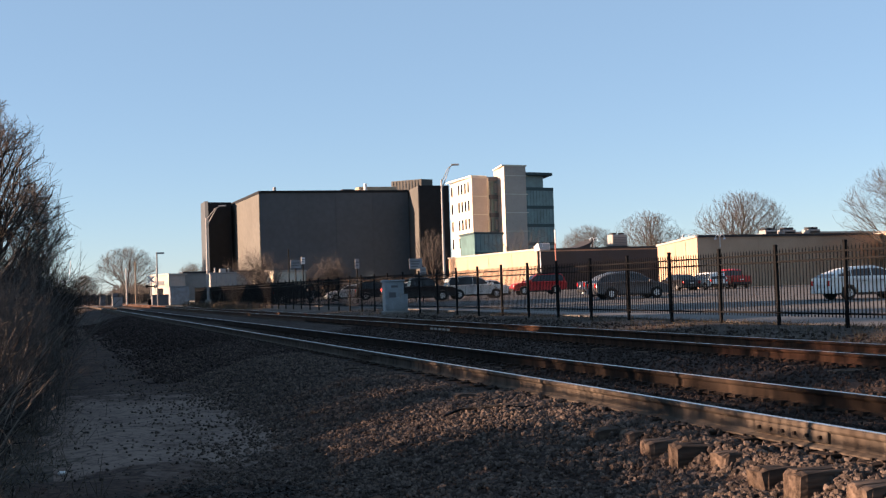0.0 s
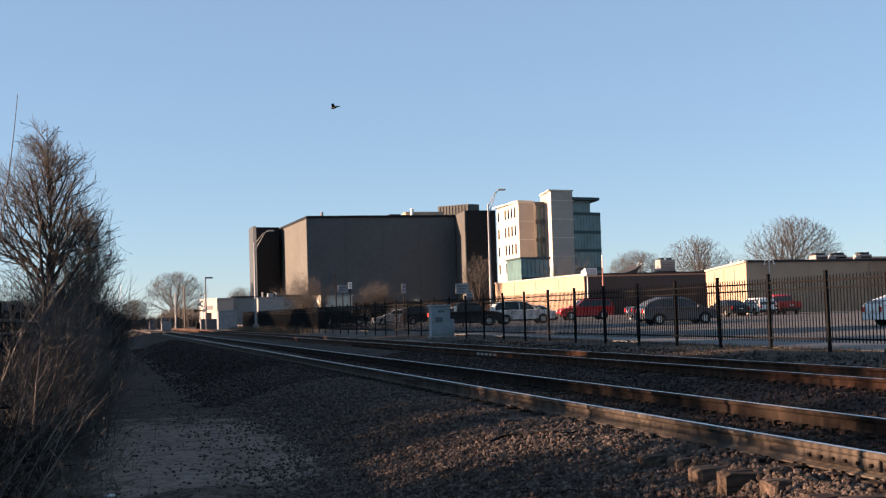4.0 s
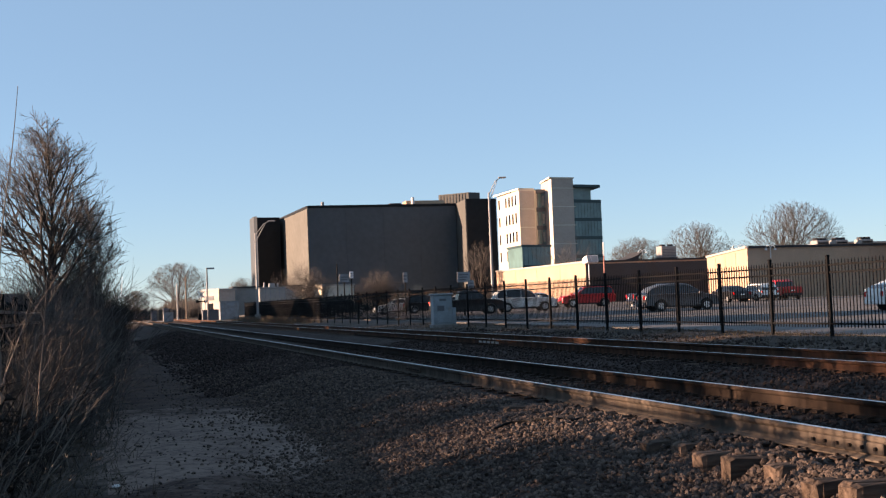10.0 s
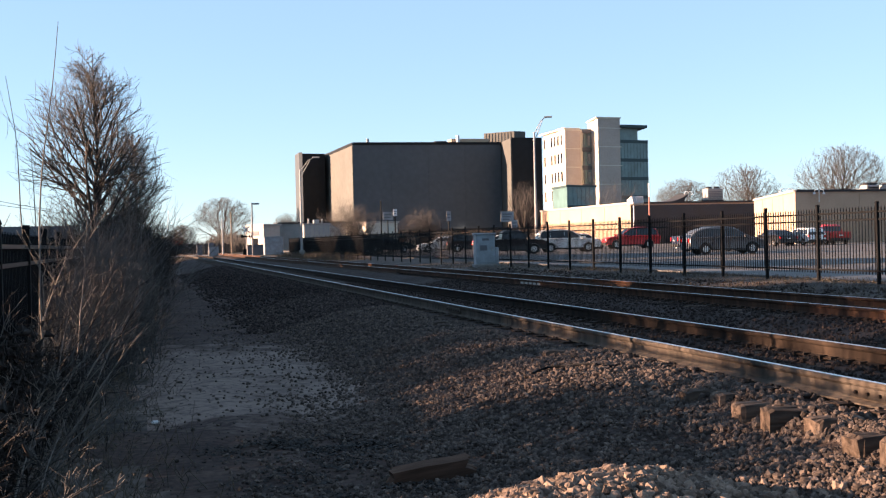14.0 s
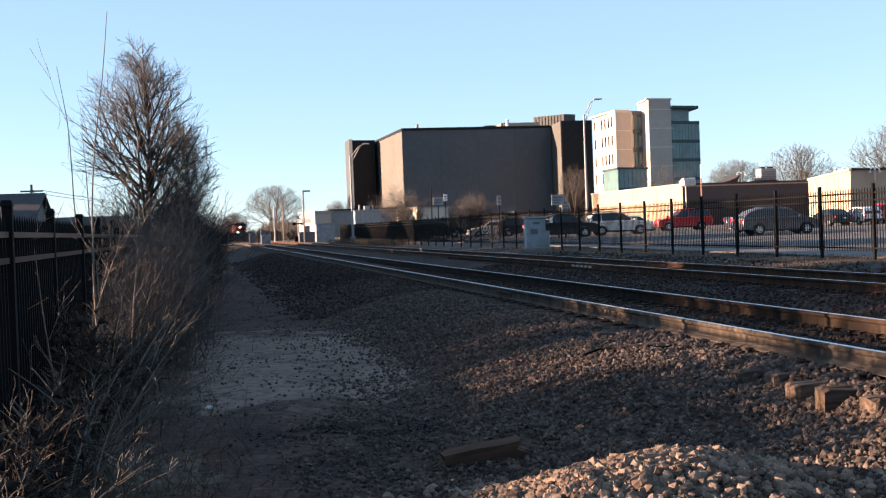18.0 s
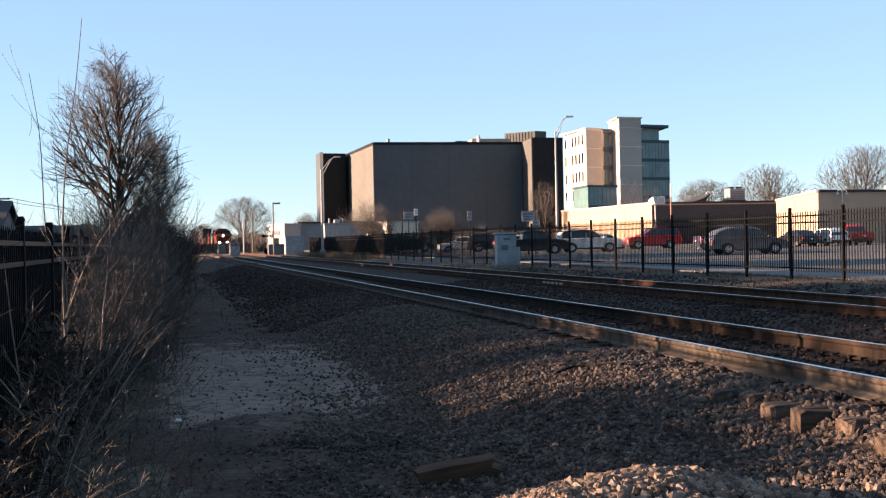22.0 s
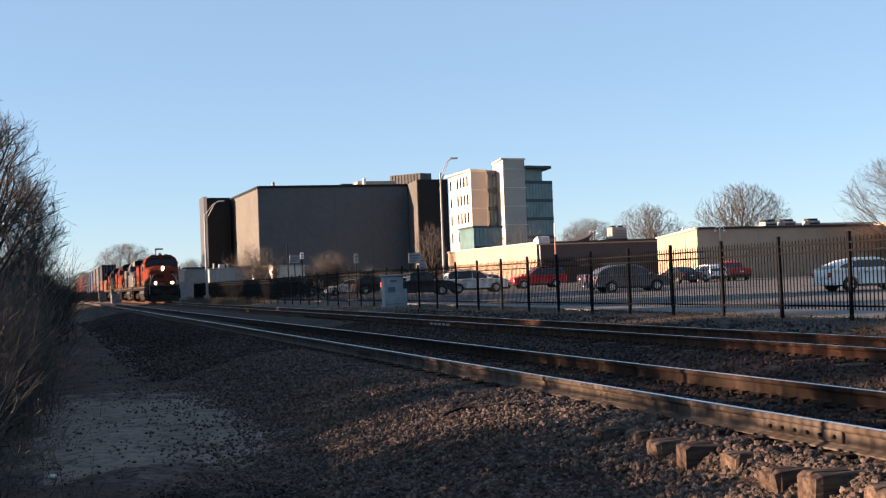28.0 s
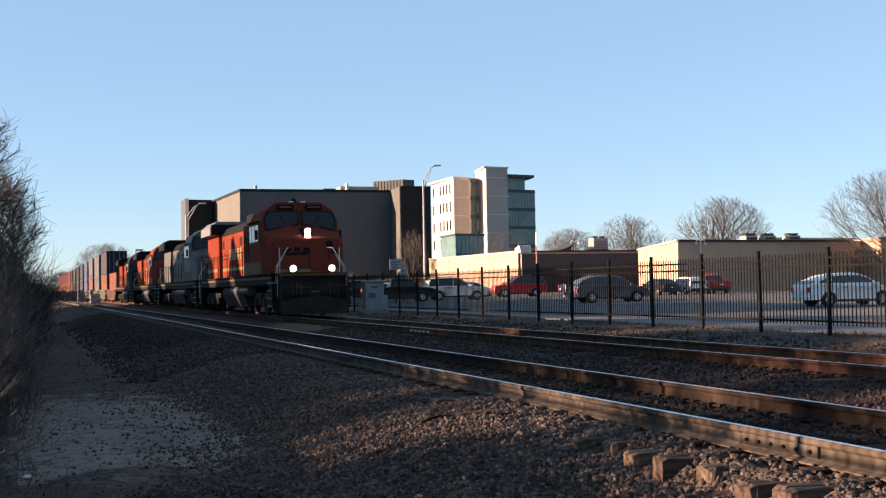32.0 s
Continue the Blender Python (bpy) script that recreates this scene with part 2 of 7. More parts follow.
# ---- mesh helpers ----
def finish(name, bm, material, parent=None, label="", smooth=False):
    me = bpy.data.meshes.new(name)
    bmesh.ops.recalc_face_normals(bm, faces=bm.faces)
    bm.to_mesh(me)
    bm.free()
    me.materials.append(M[material] if isinstance(material, str) else material)
    if smooth:
        me.polygons.foreach_set("use_smooth", [True] * len(me.polygons))
    ob = new(name, me)
    if parent:
        ob.parent = parent
    if label:
        ob["label"] = label
    return ob


def part(name, bm, material, parent, label="", smooth=False):
    return finish(name, bm, material, parent, label, smooth)


def raw(name, verts, faces, material, parent=None, smooth=False):
    me = bpy.data.meshes.new(name)
    me.from_pydata(verts, [], faces)
    me.materials.append(M[material] if isinstance(material, str) else material)
    if smooth:
        me.polygons.foreach_set("use_smooth", [True] * len(me.polygons))
    ob = new(name, me)
    if parent:
        ob.parent = parent
    return ob


def thing(name, m, label, category, group="", kind=""):
    e = new(name)
    e.empty_display_size = 0.2
    e.matrix_basis = m
    return tagged(e, label, category, group, kind)


def box(bm, x0, x1, y0, y1, z0, z1, bevel=0.0, taper=0.0):
    """A box between those bounds; taper draws its top in by that many metres on every side."""
    v = [bm.verts.new((x, y, z)) for z, k in ((z0, 0), (z1, taper)) for x, y in ((x0 + k, y0 + k), (x1 - k, y0 + k), (x1 - k, y1 - k), (x0 + k, y1 - k))]
    f = [bm.faces.new([v[i] for i in q]) for q in ((3, 2, 1, 0), (4, 5, 6, 7), (0, 1, 5, 4), (1, 2, 6, 5), (2, 3, 7, 6), (3, 0, 4, 7))]
    if bevel:
        bmesh.ops.bevel(bm, geom=list({e for q in f for e in q.edges}), offset=bevel, segments=1, affect="EDGES")
    return bm


def bx(*a, **k):
    return box(bmesh.new(), *a, **k)


def tube(bm, a, b, r0, r1=None, n=8, cap=True):
    a, b = Vector(a), Vector(b)
    r1 = r0 if r1 is None else r1
    q = (b - a).to_track_quat("Z", "Y")
    rings = [[bm.verts.new(p + q @ Vector((r * math.cos(2 * math.pi * i / n), r * math.sin(2 * math.pi * i / n), 0))) for i in range(n)] for p, r in ((a, r0), (b, r1))]
    for i in range(n):
        bm.faces.new((rings[0][i], rings[0][(i + 1) % n], rings[1][(i + 1) % n], rings[1][i]))
    if cap:
        bm.faces.new(rings[0][::-1])
        bm.faces.new(rings[1])
    return bm


def tb(*a, **k):
    return tube(bmesh.new(), *a, **k)


def extrude(bm, outline, axis, a, b):
    """A flat outline drawn out along an axis from a to b. For 'x' the outline is (y, z), for 'y' (x, z), for 'z' (x, y)."""
    def put(p, q, s):
        return {"x": (s, p, q), "y": (p, s, q), "z": (p, q, s)}[axis]
    lo, hi = [bm.verts.new(put(p, q, a)) for p, q in outline], [bm.verts.new(put(p, q, b)) for p, q in outline]
    n = len(outline)
    bm.faces.new(lo)
    bm.faces.new(hi[::-1])
    for i in range(n):
        bm.faces.new((lo[i], lo[(i + 1) % n], hi[(i + 1) % n], hi[i]))
    return bm


def ex(*a):
    return extrude(bmesh.new(), *a)


def smoothstep(a, b, v):
    k = min(1.0, max(0.0, (v - a) / (b - a)))
    return k * k * (3 - 2 * k)


# ---- ground ----
def lot_z(y):
    return 0.50 + 0.0035 * (min(max(y, 20), 150) - 46)


def ground_z(x, y):
    """The lie of the land: path, ballast shoulder, two track beds, verge, then the car park."""
    bare = 1 - smoothstep(8.9, 10.6, y)      # tie ends lie bare near the joint
    z = (0.43 - 0.12 * bare) * smoothstep(2.2, 4.3, x) + (0.03 + 0.11 * bare) * smoothstep(4.36, 4.7, x) - 0.10 * smoothstep(7.2, 7.9, x) + 0.09 * smoothstep(8.5, 9.2, x)
    z += 0.10 * smoothstep(12.5, 15.0, x)
    if x > 15.5:
        z = z + (lot_z(y) - 0.06 - z) * smoothstep(15.8, 18.5, x)
    z += 0.22 * smoothstep(-0.2, -1.6, x)
    heap = math.exp(-(((x - 2.5) / 0.95) ** 2 + ((y - 6.65) / 0.6) ** 2))
    z -= 0.15 * math.exp(-((x - 3.8) / 0.6) ** 2) * (1 - smoothstep(7.8, 9.4, y))
    near = 1 - smoothstep(40, 90, y)
    z += 0.3 * heap
    rough = 0.05 * noise.noise((x * 0.7, y * 0.35, 0.0)) + 0.03 * noise.noise((x * 1.9, y * 1.1, 3.0)) + 0.02 * noise.noise((x * 5, y * 3, 7.0))
    on_bed = smoothstep(4.2, 4.6, x) * (1 - smoothstep(12.2, 12.8, x))
    return z + rough * near * (1 - 0.75 * on_bed) * (1 - smoothstep(15, 17, x))


def build_ground():
    xs = sorted(set([round(v, 3) for v in np.arange(-3, 17.01, 0.16)] + [-2500, -900, -300, -120, -60, -30, -16, -9, -6, -4, 18, 19, 22, 28, 40, 60, 90, 130, 200, 320, 600, 1200, 2500]))
    ys, y = [-400, -120, -40, -14, -8] + [round(v, 2) for v in np.arange(-6, 0.9, 0.3)], 1.0
    while y < 70:
        ys.append(y)
        y += 0.16 + y * 0.012
    ys += [75, 82, 90, 100, 112, 125, 140, 160, 185, 220, 270, 340, 450, 620, 900, 1500, 3000]
    verts = [(x, y, ground_z(x, y)) for y in ys for x in xs]
    n = len(xs)
    faces, mats = [], []
    for j in range(len(ys) - 1):
        for i in range(n - 1):
            faces.append((j * n + i, j * n + i + 1, (j + 1) * n + i + 1, (j + 1) * n + i))
            x, y = (xs[i] + xs[i + 1]) / 2, (ys[j] + ys[j + 1]) / 2
            w = x + 0.55 * noise.noise((x * 0.8, y * 0.5, 5.0)) + 0.3 * noise.noise((x * 2.5, y * 1.6, 9.0))
            k = 0
            if w > 2.45 + 0.5 * smoothstep(12.5, 15, y) * (1 - smoothstep(19, 24, y)) or (y < 8.8 and w > 1.3):
                k = 1
            if w > 12.6:
                k = 2
            if w < -0.1:
                k = 2
            if x < -8 or x > 19 or y > 140:
                k = 3 if not (4 < x < 13) else 1
            mats.append(k)
    me = bpy.data.meshes.new("ground")
    me.from_pydata(verts, [], faces)
    for k in ("dirt", "ballast_bed", "verge", "far_ground"):
        me.materials.append(M[k])
    me.polygons.foreach_set("material_index", mats)
    me.polygons.foreach_set("use_smooth", [True] * len(faces))
    tagged(new("ground", me), "sandy dirt path, dark ballast shoulder and dry verge", "ground", kind="structure")
    # car park: one slab that follows the slope
    ys2 = [16, 30, 46, 60, 75, 90, 110, 130, 150, 175]
    v, f = [], []
    for y in ys2:
        x0 = 18.3
        v += [(x0, y, lot_z(y)), (140, y, lot_z(y)), (140, y, lot_z(y) - 0.5), (x0, y, lot_z(y) - 0.5)]
    for j in range(len(ys2) - 1):
        a, b = 4 * j, 4 * j + 4
        f += [(a, a + 1, b + 1, b), (a, b, b + 3, a + 3), (a + 1, a + 2, b + 2, b + 1)]
    f += [(0, 3, 2, 1), tuple(len(v) - 4 + i for i in range(4))]
    tagged(raw("pavement_car_park", v, f, "asphalt"), "worn grey asphalt car park", "pavement", kind="structure")


build_ground()


# ---- buildings ----
def block(bm, foot, z0, z1):
    """An upright block on a footprint."""
    return extrude(bm, foot, "z", z0, z1)


def blk(foot, z0, z1):
    return block(bmesh.new(), foot, z0, z1)


def wall_panel(bm, a, b, u0, u1, z0, z1, out0, out1):
    """A slab on the wall from a to b (plan points): u along the wall in metres, standing off it from out0 to out1 (the wall's right-hand side)."""
    d = Vector((b[0] - a[0], b[1] - a[1], 0)).normalized()
    nrm = Vector((d.y, -d.x, 0))
    p = [Vector((a[0], a[1], 0)) + d * u + nrm * o for u, o in ((u0, out0), (u1, out0), (u1, out1), (u0, out1))]
    return block(bm, [(q.x, q.y) for q in p], z0, z1)


def wp(*a):
    return wall_panel(bmesh.new(), *a)


def dist(a, b):
    return math.hypot(b[0] - a[0], b[1] - a[1])


def dark_building():
    t = thing("office_block", pose(0, 0, 0), "large dark windowless office block with flat roof", "building")
    b, c, lf = (49.95, 298.5), (88.2, 298.7), (48.8, 339.0)
    part("main_block", blk([b, c, (90, 340), lf], 0, 26.6), "cladding", t)
    # shallow panel joints on both seen faces, and a parapet cap
    for p, q in ((b, c), (lf, b)):
        n = 4 if p == b else 3
        w = dist(p, q)
        for i in range(1, n):
            part("panel_joint", wp(p, q, w * i / n - 0.05, w * i / n + 0.05, 0.5, 26.4, -0.02, 0.05), "panel_joint", t)
        part("parapet", wp(p, q, 0.0, w, 26.1, 26.75, 0.06, 0.2), "cladding_dark", t)
    # thin facing whose paler tone stands in for sun on this wall
    part("sunlit_facing", wp(lf, b, 0.05, dist(lf, b) - 0.05, 0.1, 26.0, 0.06, 0.18), "cladding_sunlit", t)
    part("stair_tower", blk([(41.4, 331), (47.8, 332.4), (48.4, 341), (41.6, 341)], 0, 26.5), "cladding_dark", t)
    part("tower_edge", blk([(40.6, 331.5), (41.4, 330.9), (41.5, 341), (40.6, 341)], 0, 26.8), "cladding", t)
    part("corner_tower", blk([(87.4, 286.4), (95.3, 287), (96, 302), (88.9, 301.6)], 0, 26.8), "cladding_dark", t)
    # brownish facing paints the tower's sunlit left side
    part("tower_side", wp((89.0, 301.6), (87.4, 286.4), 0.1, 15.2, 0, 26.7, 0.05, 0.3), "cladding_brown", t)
    part("penthouse", blk([(86.8, 309.5), (93.0, 302.6), (96.5, 304), (97, 314), (90, 318)], 26.5, 29.9), "cladding_brown", t)
    for i in range(9):
        part("fin", wp((86.8, 309.5), (93.0, 302.6), 0.6 + i * 0.95, 0.75 + i * 0.95, 26.8, 29.7, 0.02, 0.14), "panel_joint", t)
    part("roof_unit", bx(76, 86, 302, 306, 26.6, 27.9, bevel=0.1), "brick_tan", t)
    part("roof_unit", bx(72, 75, 303, 306, 26.6, 27.4, bevel=0.1), "roof_dark", t)
    part("vent", tb((77.5, 301, 26.6), (77.5, 301, 28.6), 0.45, n=10), "white_paint", t)
    part("vent", tb((54.5, 303, 26.6), (54.5, 303, 28.0), 0.4, n=10), "grey_paint", t)
    part("wall_lamp", bx(77.2, 77.8, 298.1, 298.45, 4.2, 4.5), "lamp_on", t)
    # low plinth buildings along the foot
    p = thing("plinth_building", pose(0, 0, 0), "long low tan annex at the foot of the dark block", "building")
    part("wall", bx(40, 92, 278, 284, 0, 4.2), "brick_tan", p)
    part("roof", bx(39.6, 92.4, 277.6, 284.4, 4.2, 4.7), "roof_dark", p)
    for i in range(8):
        part("window", bx(43 + i * 6, 46.5 + i * 6, 277.9, 278.1, 1.2, 3.2), "dark_glass", p)


def white_building():
    t = thing("office_building", pose(0, 0, 0), "pale stone office building with green glass corner", "building")
    L, C, R = (89.9, 269.8), (89.05, 252.2), (93.0, 253.4)
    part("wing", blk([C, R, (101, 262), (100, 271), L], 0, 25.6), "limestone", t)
    part("coping", blk([(C[0] - 0.15, C[1] - 0.15), (R[0], R[1] - 0.15), (R[0], R[1] + 2), (C[0] - 0.15, L[1])], 25.6, 25.95), "limestone", t)
    w = dist(L, C)
    for k in range(6):
        z = 2.2 + k * 4.05
        for u in (0.9, 6.6, 9.2, 11.8, 14.4):
            win = part("window", wp(L, C, u, u + 1.15, z, z + 2.2, 0.005, 0.03), "dark_glass", t)
            part("frame", wp(L, C, u - 0.1, u + 1.25, z - 0.14, z - 0.02, 0.004, 0.12), "grey_paint", win)
        part("string_course", wp(L, C, 0, w, z + 2.9, z + 3.05, 0.002, 0.06), "limestone_dim", t)
    # same stone as the wing; the duller tone paints this face's shade
    part("front_face", wp(C, R, 0.02, dist(C, R) - 0.02, 0, 25.5, 0.02, 0.12), "limestone_dim", t)
    for k in range(6):
        part("string_course", wp(C, R, 0, dist(C, R), 5.1 + k * 4.05, 5.25 + k * 4.05, 0.12, 0.17), "limestone", t)
    # recessed glazed bay
    part("glazed_bay", bx(93.0, 96.6, 254.6, 258, 0, 25.4), "curtain_glass", t)
    for k in range(7):
        part("spandrel", bx(93.0, 96.3, 254.2, 254.7, 0.6 + k * 4.05, 1.5 + k * 4.05), "bar_grey", t)
    for i in range(3):
        part("mullion", bx(94.2 + i * 0.8, 94.3 + i * 0.8, 254.3, 254.62, 0, 25.4), "grey_paint", t)
    for k in range(5):
        part("blind", bx(95.3, 96.1, 254.5, 254.58, 6 + k * 4.05, 8.2 + k * 4.05), "roof_white", t)
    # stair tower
    # tower front coloured as shaded, its sunward cheek in the bright copy
    part("tower", blk([(95.0, 247.3), (100.4, 248.4), (100, 258), (96.5, 258)], 0, 27.5), "limestone_dim", t)
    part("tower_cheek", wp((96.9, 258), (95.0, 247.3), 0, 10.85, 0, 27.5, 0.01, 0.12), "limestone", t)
    part("coping", blk([(94.3, 247.0), (100.6, 248.2), (100.2, 258.2), (96.3, 258.2)], 27.5, 27.8), "limestone", t)
    for k in range(6):
        part("string_course", wp((95.0, 247.3), (100.4, 248.4), 0.1, 5.9, 5.1 + k * 4.05, 5.25 + k * 4.05, 0.01, 0.06), "limestone", t)
    # glass corner
    part("glass_corner", blk([(100.4, 248.6), (107.7, 250.4), (109.5, 258), (101, 260)], 0, 22.5), "curtain_glass", t)
    part("glass_top", blk([(100.4, 249.2), (105.4, 250.6), (106.4, 258), (101, 260)], 22.5, 25.6), "curtain_glass", t)
    part("roof_canopy", blk([(100.4, 247.8), (107.2, 249.4), (108.4, 259), (101, 260)], 25.6, 26.2), "teal_frame", t)
    for k in range(6):
        part("floor_band", wp((100.4, 248.6), (107.7, 250.4), 0, 7.5, 2.0 + k * 4.05, 2.7 + k * 4.05, 0.01, 0.08), "teal_frame", t)
    for i in range(9):
        part("mullion", wp((100.4, 248.6), (107.7, 250.4), 0.3 + i * 0.85, 0.34 + i * 0.85, 0, 22.5, 0.01, 0.05), "teal_frame", t)
    p = thing("glass_pavilion", pose(0, 0, 0), "low green glass entrance pavilion before the office", "building")
    part("glass_box", blk([(78.4, 221.4), (85.4, 224.4), (84, 234), (79.0, 231.7)], 0, 11.6), "curtain_glass", p)
    part("roof_edge", blk([(78.2, 221.2), (85.6, 224.2), (84.2, 234.2), (78.8, 231.9)], 11.6, 12.0), "teal_frame", p)
    for i in range(7):
        part("mullion", wp((78.4, 221.4), (85.4, 224.4), 0.4 + i * 1.1, 0.44 + i * 1.1, 0, 11.6, 0.01, 0.05), "teal_frame", p)
    for z in (3.8, 7.6):
        part("floor_band", wp((78.4, 221.4), (85.4, 224.4), 0, 7.6, z, z + 0.5, 0.01, 0.07), "teal_frame", p)


def low_building(name, label, foot, h, lit):
    """A flat-roofed shed of tan brick: foot goes round from the far left corner by the near corner to the far right."""
    t = thing(name, pose(0, 0, 0), label, "building")
    part("wall", blk(foot, 0, h), "brick_tan", t)
    cx, cy = sum(p[0] for p in foot) / len(foot), sum(p[1] for p in foot) / len(foot)
    for p, q in zip(foot[:2], foot[1:3]):
        w = dist(p, q)
        # coping colour carries the light: pale on the sunward wall, dark on the shaded front
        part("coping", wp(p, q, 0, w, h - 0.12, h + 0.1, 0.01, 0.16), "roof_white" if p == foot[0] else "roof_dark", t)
        n = max(2, int(w / 7))
        for i in range(1, n):
            part("pilaster", wp(p, q, w * i / n - 0.06, w * i / n + 0.06, 0, h - 0.3, 0.01, 0.04), "brick_tan", t)
    return t


M["pole_red"] = mat("pole_red", (0.3, 0.12, 0.09), 0.7, fine=20, broad=2, var=0.25, bump=0.05)
M["lens_grey"] = mat("lens_grey", (0.3, 0.3, 0.3), 0.2, fine=20, var=0.1, bump=0)
M["lamp_on"] = mat("lamp_on", (1.0, 0.9, 0.75), 0.5, emit=6.0, bump=0)


def roof_plant(x, y, z, w, d, h):
    """A rooftop air unit with fan housings on a curb."""
    t = thing("rooftop_unit", pose(x, y, z), "grey metal air-conditioning unit on a flat roof", "air conditioner", "rooftop units")
    part("curb", bx(-w / 2, w / 2, -d / 2, d / 2, 0, 0.25), "roof_dark", t)
    part("casing", bx(-w / 2 + 0.05, w / 2 - 0.05, -d / 2 + 0.05, d / 2 - 0.05, 0.25, h, bevel=0.05), "unit_grey", t)
    for i in range(2):
        part("fan_cowl", tb((-w / 4 + i * w / 2, 0, h), (-w / 4 + i * w / 2, 0, h + 0.25), 0.38, n=12), "roof_dark", t)
    for i in range(5):
        part("louvre", bx(-w / 2 + 0.2, w / 2 - 0.2, -d / 2, -d / 2 + 0.08, 0.45 + i * (h - 0.7) / 5, 0.52 + i * (h - 0.7) / 5), "bar_grey", t)


dark_building()
white_building()
_wh = low_building("warehouse", "low tan brick warehouse with flat roof", [(57.0, 172.8), (57.35, 139.0), (74.2, 139.6), (90, 150), (80, 185)], 5.88, True)
# thin darker facing over the front wall, added to paint its shade
part("shaded_wall", wp((57.35, 139.0), (74.2, 139.6), 0.02, 16.8, 0, 5.58, 0.072, 0.09), "brick_shaded", _wh, "darker facing that paints the wall's shade")
low_building("shop_building", "low tan brick shop building with white coping", [(69.6, 130.9), (59.7, 104.2), (82.5, 107.7), (100, 112), (100, 140)], 5.75, True)
low_building("garage", "low tan brick garage with dark roof edge", [(85.0, 112.5), (83.0, 103.8), (130, 108), (130, 130)], 5.9, True)
roof_plant(69.4, 141.2, 5.88, 2.2, 1.6, 1.7)
for _x in (74.0, 76.3, 79.4):
    roof_plant(_x, 114, 5.75, 1.6, 1.4, 0.85)
_fl = thing("flood_lamp", pose(57.2, 137.6, 0.6), "pair of white angled flood lamps on a post by the warehouse", "lamp")
part("bracket", tb((0, 0, -0.2), (0, 0, 5.4), 0.07, n=8), "white_paint", _fl)
for _x, _w, _rz in ((-0.12, 0.42, 25), (0.72, 0.46, -12)):
    _h = part("hood", ex([(-0.45, -0.35), (0.4, -0.5), (0.5, 0.1), (-0.2, 0.5)], "x", -_w, _w), "white_paint", _fl)
    _h.matrix_basis = pose(_x, 0, 5.5, 0, 0, _rz)
    part("lens", ex([(-0.47, -0.31), (-0.455, -0.315), (-0.21, 0.44), (-0.225, 0.445)], "x", -_w + 0.06, _w - 0.06), "lens_grey", _h)


def roof_lamp(x, y, z, h, reach):
    """A slim mast with two drooping lamp necks."""
    t = thing("roof_lamp", pose(x, y, z), "slim pale lamp mast with two curved necks on a roof edge", "lamp", "roof lamps")
    part("mast", tb((0, 0, 0), (0, 0, h), 0.045, n=6), "white_paint", t)
    for s in (-1, 1):
        bm, a = bmesh.new(), Vector((0, 0, h - 0.1))
        for k in range(1, 6):
            u = math.pi * k / 5
            b = Vector((s * reach * (1 - math.cos(u)) / 2, 0, h - 0.1 + 0.28 * math.sin(u)))
            tube(bm, a, b, 0.03, n=5)
            a = b
        n = part("neck", bm, "white_paint", t)
        part("shade", tb(a, a - Vector((0, 0, 0.16)), 0.08, 0.16, n=8), "white_paint", n)


roof_lamp(66.2, 141.5, 5.6, 1.5, 0.55)
roof_lamp(63.5, 112.5, 5.7, 0.45, 0.75)
roof_lamp(62.15, 104.1, 4.6, 1.05, 0.5)
_pm = thing("pole", pose(43.05, 100.0, 0.6), "slim pole with faded red and white paint", "pole")
part("shaft", tb((0, 0, -0.1), (0, 0, 4.6), 0.07, n=8), "pole_red", _pm)
part("top", tb((0, 0, 4.6), (0, 0, 5.8), 0.06, n=8), "white_paint", _pm)
_rh = thing("rear_hall", pose(0, 0, 0), "far cream hall rising behind the shop roof", "building")
part("wall", blk([(86.8, 146), (87.0, 130.4), (104, 134), (103, 148)], 0, 6.9), "brick_tan", _rh)
part("coping", blk([(86.6, 146.2), (86.8, 130.2), (104.2, 133.9), (103, 148.2)], 6.9, 7.1), "roof_white", _rh)
_sh = thing("roof_shelter", pose(0, 0, 0), "curved dark roof rising above the warehouse", "roof")
part("shell", ex([(62.0, 5.88), (63.0, 5.98), (64.0, 6.2), (64.8, 6.52), (65.45, 6.95), (65.6, 6.95), (65.0, 6.3), (64.9, 5.88)], "y", 140, 144), "roof_dark", _sh)


# ---- tracks ----
RAIL = [(-0.07, 0.0), (0.07, 0.0), (0.07, 0.012), (0.018, 0.03), (0.011, 0.05), (0.011, 0.115), (0.03, 0.13), (0.036, 0.14), (0.036, 0.162), (0.028, 0.17), (-0.028, 0.17), (-0.036, 0.162), (-0.036, 0.14), (-0.03, 0.13), (-0.011, 0.115), (-0.011, 0.05), (-0.018, 0.03), (-0.07, 0.012)]
RAIL_TOP = 0.645
NEAR_TRACK, FAR_TRACK = 5.85, 10.65


